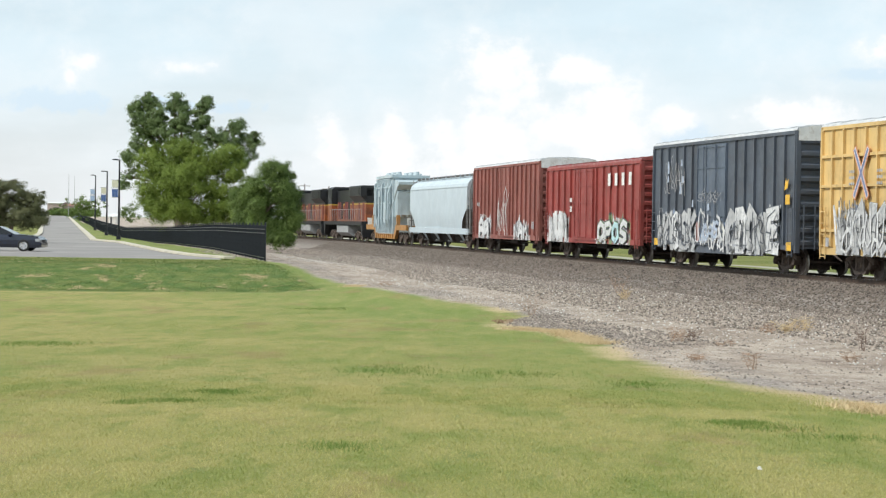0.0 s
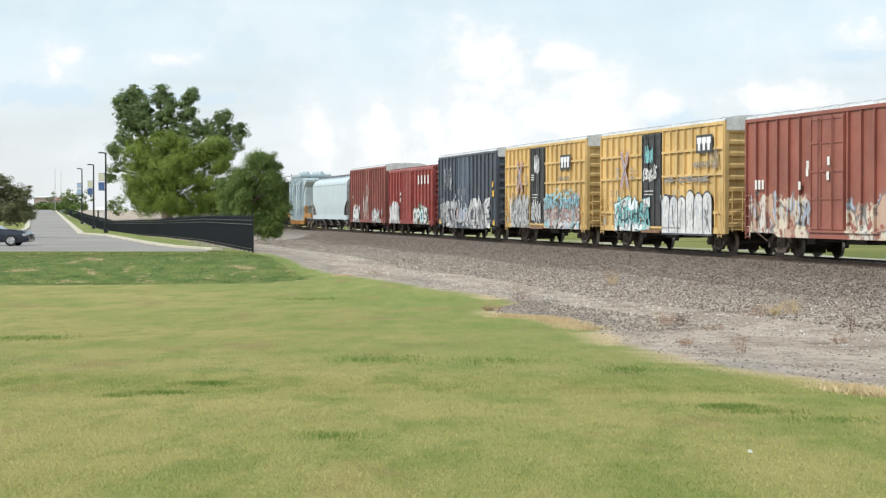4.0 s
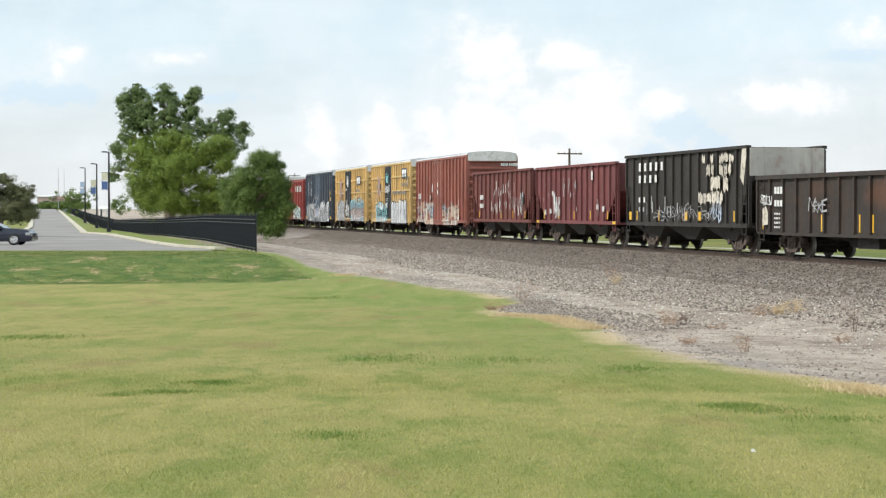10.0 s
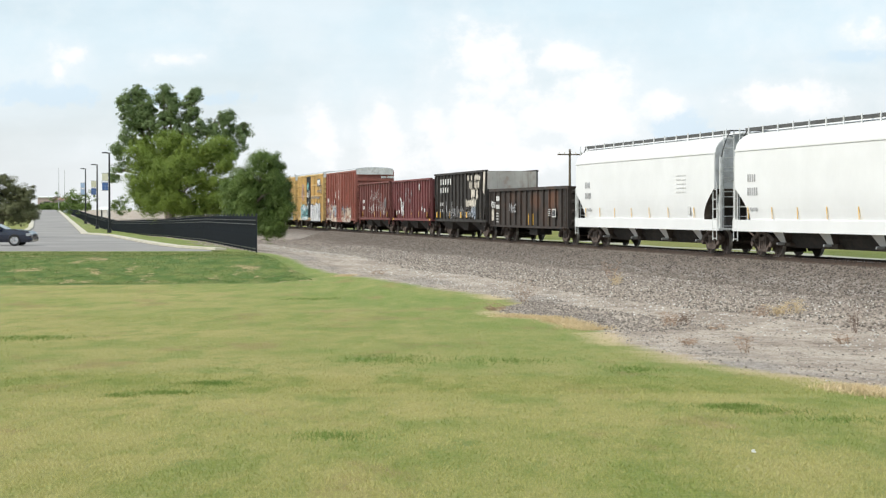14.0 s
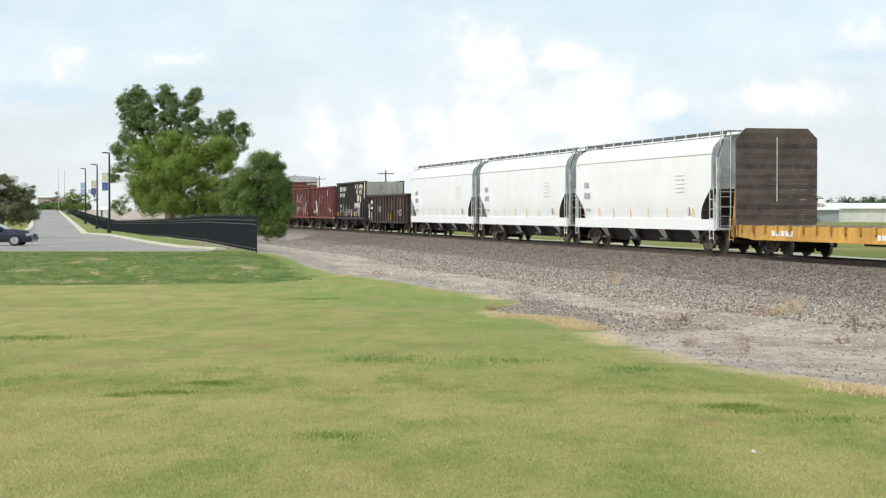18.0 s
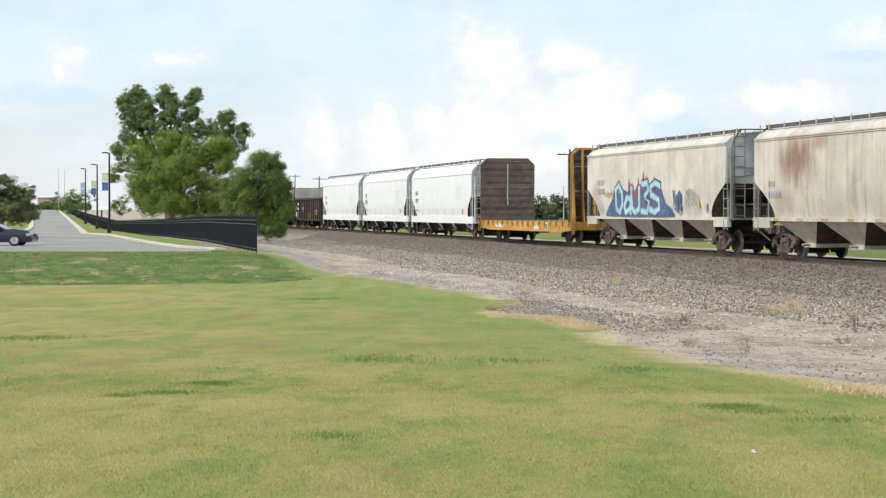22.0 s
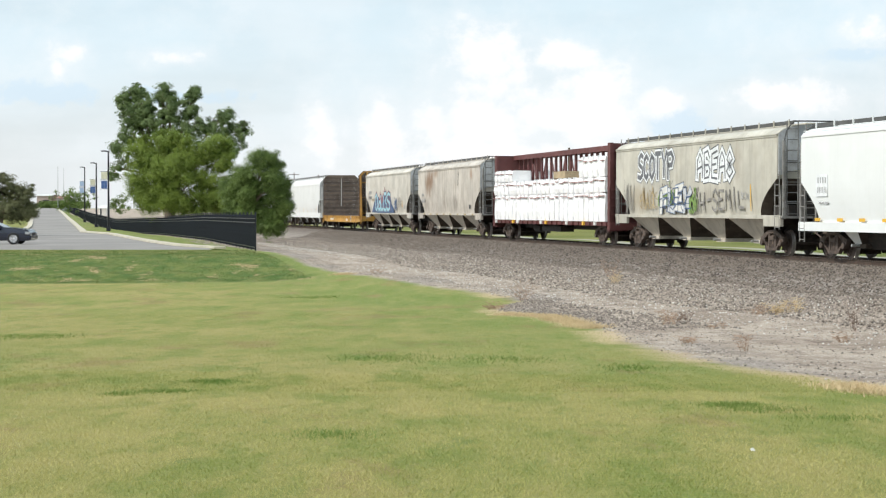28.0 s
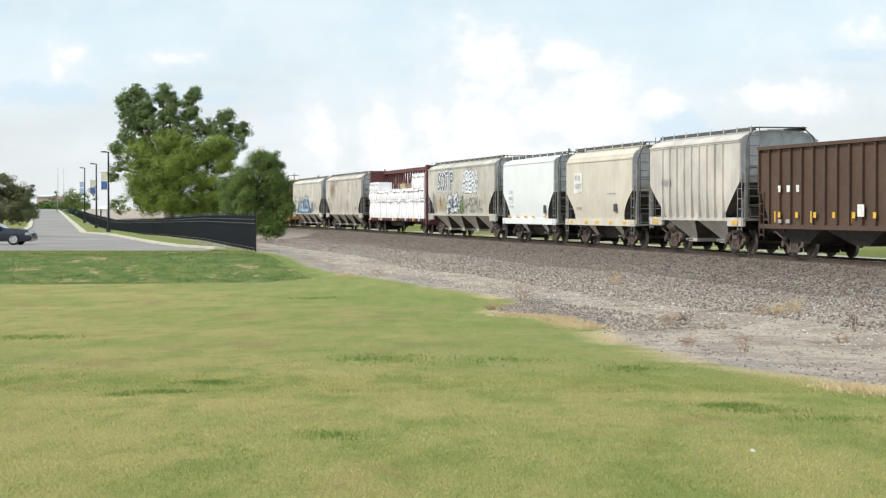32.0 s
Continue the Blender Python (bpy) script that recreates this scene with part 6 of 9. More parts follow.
    for k in range(chutes):
        a = -span / 2 + k * span / chutes
        b = a + span / chutes
        m = (a + b) / 2
        lo, hi = ((0.42, m - 0.40, m + 0.40, 0.80), (zs - 0.02, a + 0.03, b - 0.03, 1.44)) if not trough else ((0.42, m - 0.25, m + 0.25, 0.9), (zs - 0.02, m - 0.9, m + 0.5, 1.44))
        corner = [(x, s * lv[3], lv[0]) for lv in (lo, hi) for x, s in ((lv[1], -1), (lv[2], -1), (lv[2], 1), (lv[1], 1))]
        ch = part("chute", Shape().add(corner, [(0, 1, 5, 4), (2, 3, 7, 6), (3, 2, 1, 0), (4, 5, 6, 7)]), cp, car)
        # sloping faces get the dark tone: dirt with shade painted into it
        part("slope_sheet", Shape().add([(x - 0.01 if i in (0, 3, 4, 7) else x + 0.01, y * 0.985, z) for i, (x, y, z) in enumerate(corner)], [(1, 2, 6, 5), (3, 0, 4, 7)]), GRIME_SHADE, ch, "sloping sheet of the chute, darkened for grime and shade")
        part("outlet_gate", Shape().box(m - 0.5, m + 0.5, -0.86, 0.86, 0.28, 0.42), GRIME_SHADE if trough else cp, ch)
        part("gate_shaft", Shape().tube((m, -1.15, 0.37), (m, 1.15, 0.37), 0.05, 8), GREY_STEEL, ch)
    if trough:
        part("outlet_pipe", Shape().prism_x([(-0.6, 0.24), (0.6, 0.24), (0.78, 0.6), (0.85, zs - 0.03), (-0.85, zs - 0.03), (-0.78, 0.6)], -span / 2 + 0.3, span / 2 - 0.3), BLACK_IRON, car, "dark piping between the chutes")
    part("centre_sill", Shape().box(-h, h, -0.28, 0.28, 0.72, 1.0), BLACK_IRON, car)
    couplers(car, L)
    trucks(car, h - 2.0)
    return enlist(car, front, back, h - 2.0), h, bulge, skin


def open_hopper(label, front, back, H, base, ribs, bottom=1.03, cut=(1.9, 1.35), dirt=0.4, tags=(), chutes=3, rust=0.3, end_tone=None, mark=YELLOW_MARK):
    car, L = new_car(label, front, back, name="open_hopper", category="hopper car")
    h, w = L / 2, 1.50
    skin = paint("open_hopper_paint", base, dirt, (0.06, 0.045, 0.038), rust, 0.65, tags=tags)
    cx, cz = cut
    poly = [(-h + cx, bottom), (h - cx, bottom), (h - 0.12, bottom + cz), (h - 0.05, bottom + cz + 0.1), (h - 0.05, H), (-h + 0.05, H), (-h + 0.05, bottom + cz + 0.1), (-h + 0.12, bottom + cz)]
    for c in (-1, 1):
        part("side_wall", Shape().prism_y(poly, *sorted((c * (w - 0.05), c * w))), skin, car)
        part("top_chord", Shape().box(-h, h, *sorted((c * (w - 0.08), c * (w + 0.11))), H - 0.05, H + 0.07), skin, car)
        part("side_sill", Shape().box(-h + 0.05, h - 0.05, *sorted((c * (w - 0.1), c * (w + 0.05))), bottom - 0.13, bottom + 0.03), skin, car)
        for k, x in enumerate(np.linspace(-h + 0.10, h - 0.10, ribs)):
            lo = bottom if abs(x) < h - cx else bottom + cz * (abs(x) - h + cx) / cx
            part("rib", Shape().prism_x([(c * w, lo), (c * (w + 0.09), lo + 0.06), (c * (w + 0.09), H - 0.09), (c * w, H - 0.05)], x - 0.05, x + 0.05), skin, car)
    for c in (-1, 1):
        part("end_wall", Shape().box(*sorted((c * (h - 0.1), c * (h - 0.04))), -w, w, bottom + cz + 0.05, H), end_tone or skin, car)
        slope = Shape().prism_y([(c * (h - 0.10), bottom + cz + 0.1), (c * (h - 0.06), bottom + cz), (c * (h - cx - 1.2), bottom - 0.25), (c * (h - cx - 1.2), bottom - 0.17)], -w + 0.05, w - 0.05)
        part("slope_sheet", slope, skin, car)
        for s in (-1, 1):
            part("end_post", Shape().box(*sorted((c * (h - 0.1), c * h)), *sorted((s * (w - 0.12), s * w)), bottom - 0.1, H), end_tone or skin, car)
            ladder(car, c * (h - 0.35), s * (w + 0.05), bottom - 0.45, bottom + cz, 0.42, False, skin)
        part("end_platform", Shape().box(*sorted((c * (h - 1.3), c * h)), -1.4, 1.4, bottom - 0.13, bottom - 0.05), skin, car)
        for k in (-0.5, 0.5):
            part("stiffener", Shape().box(*sorted((c * (h - 0.25), c * (h - 0.15))), k - 0.05, k + 0.05, bottom - 0.05, bottom + cz), skin, car)
    span = L - 2 * cx + 0.6
    for k in range(chutes):
        a = -span / 2 + k * span / chutes
        b = a + span / chutes
        m = (a + b) / 2
        part("chute", Shape().loft([(0.38, m - 0.5, m + 0.5, -1.1, 1.1), (bottom - 0.1, a + 0.05, b - 0.05, -1.42, 1.42)]), BLACK_IRON, car)
    part("load_floor", Shape().box(-h + cx, h - cx, -w + 0.05, w - 0.05, bottom - 0.05, bottom + 0.05), BLACK_IRON, car)
    part("centre_sill", Shape().box(-h, h, -0.28, 0.28, 0.70, 0.98), BLACK_IRON, car)
    for k in range(5):
        x = -h + 1.5 + k * (L - 3.0) / 4
        part("reflector", Shape().box(x - 0.06, x + 0.06, w + 0.004, w + 0.012, bottom + 0.1, bottom + 0.5), mark, car, "yellow reflective stripe")
    couplers(car, L)
    trucks(car, h - 2.2)
    return enlist(car, front, back, h - 2.2), h, w, skin

LOADS = {}                   # loads that ride on a car: (thing, its place on the car)


def rides(car, load, m):
    LOADS.setdefault(car.name, []).append((load, m))
    load.matrix_basis = m
    return load


def gondola(label, front, back, H, base, ribs, bottom=0.72):
    car, L = new_car(label, front, back, name="gondola", category="gondola car")
    h, w = L / 2, 1.45
    skin = paint("gondola_paint", base, 0.45, (0.085, 0.045, 0.03), 0.5, 0.75, stains=[(-1.8, 2.1, 1.6, 0.7, (0.13, 0.055, 0.028), 0.6), (-5.4, 2.2, 1.3, 0.8, (0.14, 0.06, 0.03), 0.7), (-3.6, 1.4, 1.2, 0.6, (0.09, 0.05, 0.035), 0.5), (2.8, 2.3, 1.0, 0.5, (0.10, 0.05, 0.03), 0.5)])
    for c in (-1, 1):
        part("side_wall", Shape().box(-h, h, *sorted((c * (w - 0.05), c * w)), bottom, H), skin, car)
        part("top_chord", Shape().box(-h - 0.03, h + 0.03, *sorted((c * (w - 0.07), c * (w + 0.11))), H - 0.12, H + 0.03), skin, car)
        part("side_sill", Shape().prism_y([(-h, bottom + 0.06), (h, bottom + 0.06), (h, bottom - 0.02), (h - 3.5, bottom - 0.06), (-h + 3.5, bottom - 0.06), (-h, bottom - 0.02)], *sorted((c * (w - 0.02), c * (w + 0.06)))), skin, car)
        for x in np.linspace(-h + 0.08, h - 0.08, ribs):
            part("rib", Shape().prism_x([(c * w, bottom), (c * (w + 0.10), bottom + 0.08), (c * (w + 0.10), H - 0.16), (c * w, H - 0.11)], x - 0.06, x + 0.06), skin, car)
        ladder(car, h - 0.55, c * (w + 0.08), bottom - 0.3, H - 0.1, 0.42, False, skin)
        ladder(car, -h + 0.55, c * (w + 0.08), bottom - 0.3, H - 0.1, 0.42, False, skin)
    for c in (-1, 1):
        part("end_wall", Shape().box(*sorted((c * (h - 0.08), c * h)), -w + 0.06, w - 0.06, bottom, H), skin, car)
        for k in range(4):
            z = bottom + 0.3 + k * 0.5
            part("end_corrugation", Shape().prism_y([(c * (h - 0.01), z - 0.12), (c * (h + 0.08), z - 0.04), (c * (h + 0.08), z + 0.04), (c * (h - 0.01), z + 0.12)], -w + 0.1, w - 0.1), skin, car)
    part("floor", Shape().box(-h + 0.1, h - 0.1, -w + 0.06, w - 0.06, bottom, bottom + 0.1), skin, car)
    under = Shape().box(-h + 0.2, h - 0.2, -0.3, 0.3, 0.5, bottom).box(-1.2, 0.4, 0.4, 1.2, 0.3, 0.7)
    under.tube((0.8, 0.6, 0.5), (1.9, 0.6, 0.5), 0.2, 10)
    part("underframe", under, BLACK_IRON, car)
    for x in (-8.0, -4.4, -1.3, -0.3, 2.7, 7.9):
        part("reflector", Shape().box(x - 0.05, x + 0.05, w + 0.004, w + 0.012, bottom + 0.12, bottom + 0.7), YELLOW_MARK, car, "yellow reflective stripe")
    couplers(car, L)
    trucks(car, h - 2.2)
    return enlist(car, front, back, h - 2.2), h, w


PLANK = []
for k in range(4):
    PLANK.append(plain("bulkhead_plank", [(0.105, 0.078, 0.062), (0.125, 0.095, 0.078), (0.085, 0.064, 0.054), (0.14, 0.105, 0.085)][k], 0.85, 0.0, 1.2, 0.25, (0.2, 0.165, 0.14), 0.35, 0.4))


def bulkhead_flat(label, front, back):
    car, L = new_car(label, front, back, name="bulkhead_flatcar", category="flatcar")
    h, w, deck, top = L / 2, 1.50, 1.02, 4.72
    skin = paint("flatcar_paint", (0.52, 0.285, 0.055), 0.85, (0.13, 0.065, 0.035), 0.8, 0.6)
    for c in (-1, 1):
        part("side_sill", Shape().prism_y([(-h, deck), (h, deck), (h, 0.62), (h - 2.2, 0.52), (-h + 2.2, 0.52), (-h, 0.62)], *sorted((c * (w - 0.08), c * w))), skin, car)
        part("sill_flange", Shape().box(-h + 2.2, h - 2.2, *sorted((c * (w - 0.02), c * (w + 0.07))), 0.50, 0.55), skin, car)
        for x in np.linspace(-h + 1.2, h - 1.2, 17):
            part("stake_pocket", Shape().box(x - 0.09, x + 0.09, *sorted((c * w, c * (w + 0.09))), deck - 0.22, deck + 0.03), skin, car)
    for k in range(38):
        x = -h + 0.8 + k * (L - 1.6) / 38
        part("deck_plank", Shape().box(x + 0.01, x + (L - 1.6) / 38 - 0.01, -w + 0.02, w - 0.02, deck - 0.06, deck + 0.012), PLANK[k % 4], car)
    for c in (-1, 1):
        xi = c * (h - 0.92)
        n = 19
        for k in range(n):
            z0 = deck + 0.02 + k * (top - deck - 0.04) / n
            z1 = z0 + (top - deck - 0.04) / n - 0.004
            lo, hi = [1.64 - max(0.0, z - top + 0.40) * 1.05 for z in (z0, z1)]
            part("bulkhead_plank", Shape().prism_x([(-lo, z0), (lo, z0), (hi, z1), (-hi, z1)], *sorted((xi, xi + c * 0.09))), PLANK[(k * 7 + 1) % 4], car)
        edge = [(-1.50, deck - 0.4), (-1.50, top - 0.42), (-1.14, top - 0.08), (1.14, top - 0.08), (1.50, top - 0.42), (1.50, deck - 0.4)]
        xo = xi + c * 0.09
        for (y0, z0), (y1, z1) in zip(edge[:-1], edge[1:]):
            part("bulkhead_frame", Shape().tube((xo + c * 0.06, y0, z0), (xo + c * 0.06, y1, z1), 0.07, 4), skin, car)
        for y in (-0.95, -0.35, 0.35, 0.95):
            part("bulkhead_post", Shape().box(*sorted((xo + c * 0.01, xo + c * 0.20)), y - 0.045, y + 0.045, deck - 0.1, top - 0.1), skin, car)
            part("post_gusset", Shape().prism_y([(xo + c * 0.2, deck), (xo + c * 0.5, deck), (xo + c * 0.2, deck + 1.4)], y - 0.03, y + 0.03), skin, car)
        for k in range(11):
            z = deck + 0.25 + k * 0.31
            part("bulkhead_beam", Shape().box(*sorted((xo + c * 0.01, xo + c * 0.10)), -1.45, 1.45, z - 0.022, z + 0.022), RUST_BROWN if k % 4 else skin, car)
        for s in (-1, 1):
            part("bulkhead_brace", Shape().prism_y([(xo, deck - 0.45), (xo + c * 0.62, deck - 0.45), (xo + c * 0.62, deck), (xo + c * 0.12, top - 0.35), (xo, top - 0.35)], *sorted((s * 1.42, s * 1.50))), skin, car)
            ladder(car, c * (h - 0.25), s * 1.56, 0.4, 1.3, 0.4, False, skin)
        part("white_stripe", Shape().box(*sorted((xi - c * 0.004, xi - c * 0.012)), -0.025, 0.015, deck + 0.9, top - 0.35), WHITE_MARK, car, "painted white line on the planks")
    part("end_sill", Shape().box(-h, -h + 0.4, -w, w, 0.62, deck), skin, car)
    part("end_sill", Shape().box(h - 0.4, h, -w, w, 0.62, deck), skin, car)
    under = Shape().box(-h + 0.3, h - 0.3, -0.35, 0.35, 0.5, deck - 0.07).box(-2.6, -1.2, 0.7, 1.4, 0.42, 0.7)
    part("underframe", under, BLACK_IRON, car)
    bars(car, 6.3, 0.66, (0.28, 0.28, 0.06, 0.3, 0.3, 0.28), 0.2, w + 0.002, WHITE_MARK)
    bars(car, -2.4, 0.62, (0.26, 0.26, 0.26), 0.17, w + 0.002, WHITE_MARK)
    part("data_plate", Shape().box(-5.1, -4.65, w + 0.002, w + 0.012, 0.58, 0.98), WHITE_MARK, car)
    part("data_panel", Shape().box(-5.0, -4.75, w + 0.012, w + 0.016, 0.63, 0.92), BLACK_MARK, car)
    couplers(car, L)
    trucks(car, h - 2.9)
    return enlist(car, front, back, h - 2.9)


def wrap_material():
    N = Nodes("lumber_wrap", 0.45)
    geo = N.n("ShaderNodeNewGeometry")
    P = N.co
    c = N.mix(N.ramp(N.noise(1.4, 5, 0.6), 0.35, 0.7), (0.88, 0.88, 0.89), (0.94, 0.94, 0.94))
    N.bump(N.noise(2.6, 5, 0.6, N.scaled(1.2, 1.2, 0.6)), 0.35, 0.05)
    return N.color(c)


def centerbeam(label, front, back):
    car, L = new_car(label, front, back, name="centerbeam_flatcar", category="flatcar")
    h, w, deck, top = L / 2, 1.45, 0.95, 4.66
    skin = paint("centerbeam_paint", (0.115, 0.034, 0.032), 0.4, (0.07, 0.045, 0.035), 0.4, 0.6)
    for c in (-1, 1):
        part("deck", Shape().prism_x([(c * 0.1, deck - 0.06), (c * w, deck + 0.02), (c * w, deck - 0.16), (c * 0.1, deck - 0.2)], -h + 0.5, h - 0.5), skin, car)
        part("top_chord", Shape().box(-h + 0.4, h - 0.4, *sorted((c * 0.0, c * 0.30)), top - 0.16, top), skin, car)
        part("chord_lip", Shape().box(-h + 0.4, h - 0.4, *sorted((c * 0.26, c * 0.32)), top - 0.26, top - 0.16), skin, car)
        n = 22
        for k in range(n):
            x = -h + 1.2 + k * (L - 2.4) / (n - 1)
            part("deck_bracket", Shape().box(x - 0.16, x + 0.16, *sorted((c * (w - 0.05), c * (w + 0.07))), deck - 0.14, deck + 0.03), (YELLOW_MARK if k % 7 == 3 else WHITE_MARK if k % 5 == 1 else skin), car)
    for k in range(23):
        x = -h + 0.9 + k * (L - 1.8) / 22
        part("beam_post", Shape().box(x - 0.12, x + 0.12, -0.05, 0.05, deck, top - 0.16), skin, car)
    for k in range(0, 22, 2):
        x = -h + 0.9 + k * (L - 1.8) / 22
        e = (L - 1.8) / 22
        a, b = (x, x + e) if k % 4 else (x + e, x)
        part("diagonal", Shape().tube((a, 0.0, deck + 1.9), (b, 0.0, top - 0.2), 0.045, 5), skin, car)
    for c in (-1, 1):
        part("bulkhead", Shape().box(*sorted((c * (h - 0.55), c * (h - 0.42))), -1.3, 1.3, deck - 0.4, top - 0.02), skin, car)
        for s in (-1, 1):
            part("bulkhead_post", Shape().box(*sorted((c * (h - 0.62), c * (h - 0.2))), *sorted((s * 1.18, s * 1.34)), 0.55, top), skin, car)
            ladder(car, c * (h - 0.1), s * 1.2, 0.5, 2.6, 0.4, True, skin)
        for z in (1.3, 1.9, 2.5, 3.1, 3.7, 4.3):
            part("bulkhead_beam", Shape().box(*sorted((c * (h - 0.42), c * (h - 0.28))), -1.17, 1.17, z - 0.08, z + 0.08), skin, car)
        part("end_sill", Shape().box(*sorted((c * (h - 0.5), c * h)), -1.4, 1.4, 0.6, deck), skin, car)
    under = Shape().box(-h + 0.3, h - 0.3, -0.4, 0.4, 0.55, deck - 0.2).box(-2.0, 1.6, 0.4, 1.1, 0.42, 0.7)
    under.tube((3.0, 0.7, 0.55), (4.2, 0.7, 0.55), 0.2, 10)
    part("underframe", under, BLACK_IRON, car)
    couplers(car, L)
    trucks(car, h - 2.4)
    enlist(car, front, back, h - 2.4)
    # wrapped lumber, two bundles deep in height below, more at the ends
    wrap, strap, band = wrap_material(), plain("strap_black", (0.05, 0.05, 0.05), 0.5), plain("wrap_print", (0.30, 0.14, 0.13), 0.6, 0.0, 3.0, 0.2, (0.78, 0.74, 0.74), 0.6)
    rng = random.Random(4)
    cells = 5
    span = L - 1.3
    for s in (-1, 1):
        for k in range(cells):
            x0 = h - 0.56 - (k + 1) * span / cells
            x1 = x0 + span / cells - 0.03
            tiers = [(deck + 0.04, deck + 1.40), (deck + 1.42, deck + 2.14)]
            if k == 0:
                tiers.append((deck + 2.16, deck + 2.75))
            if k == 4:
                tiers.append((deck + 2.16, deck + 3.12))
            for z0, z1 in tiers:
                b = thing("lumber_bundle", "lumber bundle in white plastic wrap strapped on the flatcar", "lumber", "wrapped lumber bundles on the flatcar")
                hgt, ln, wd = z1 - z0, x1 - x0, 1.0
                sh = Shape()
                n = 12
                v, f = [], []
                for i in range(n + 1):
                    x = -ln / 2 + ln * i / n
                    puff = rng.uniform(-0.02, 0.05)
                    for y, z in ((-wd / 2, 0), (wd / 2 + puff * 0.3, 0), (wd / 2 + 0.03 + puff, hgt * 0.35), (wd / 2 + puff, hgt * 0.7), (wd / 2 - 0.03, hgt + puff * 1.2 - 0.02), (-wd / 2, hgt + puff * 0.5)):
                        v.append((x, s * y, z))
                for i in range(n):
                    f += [(i * 6 + j, i * 6 + (j + 1) % 6, i * 6 + 6 + (j + 1) % 6, i * 6 + 6 + j) for j in range(6)]
                f += [tuple(range(6)), tuple(n * 6 + j for j in range(6))]
                part("wrap", sh.add(v, f), wrap, b, smooth=False)
                for i in range(1, 5):
                    x = -ln / 2 + ln * i / 5 + rng.uniform(-0.1, 0.1)
                    part("strap", Shape().box(x - 0.012, x + 0.012, *sorted((s * (wd / 2 - 0.1), s * (wd / 2 + 0.075))), 0.02, hgt + 0.05), plain_strap, b)
                for i in range(5):
                    x = -ln / 2 + ln * (i + 0.12) / 5
                    zz = hgt - 0.2 + rng.uniform(-0.05, 0.05)
                    sh = Shape().box(x, x + ln * rng.uniform(0.10, 0.19), *sorted((s * (wd / 2 - 0.05), s * (wd / 2 + 0.09))), zz, zz + 0.04)
                    part("printed_band", sh, band, b)
                rides(car, b, pose((x0 + x1) / 2, s * 0.93, z0))
    crate = thing("lumber_stack", "bare tan lumber stack on the flatcar", "lumber")
    lumber = plain("bare_lumber", (0.42, 0.33, 0.21), 0.8, 0.0, 2.0, 0.2)
    for i in range(4):
        for j in range(7):
            part("board", Shape().box(-1.1 + 0.02 * ((i + j) % 3), 1.1 - 0.02 * (j % 2), -0.4 + j * 0.115, -0.29 + j * 0.115, 0.05 + i * 0.088, 0.132 + i * 0.088), lumber, crate)
    for x in (-0.95, 0.95):
        part("runner", Shape().box(x - 0.05, x + 0.05, -0.4, 0.4, 0.0, 0.05), TIE_WOOD, crate)
    rides(car, crate, pose(-2.6, 0.95, deck + 2.15))
    return car


plain_strap = plain("bundle_strap", (0.82, 0.82, 0.83), 0.5, 0.0, 2.0, 0.2)


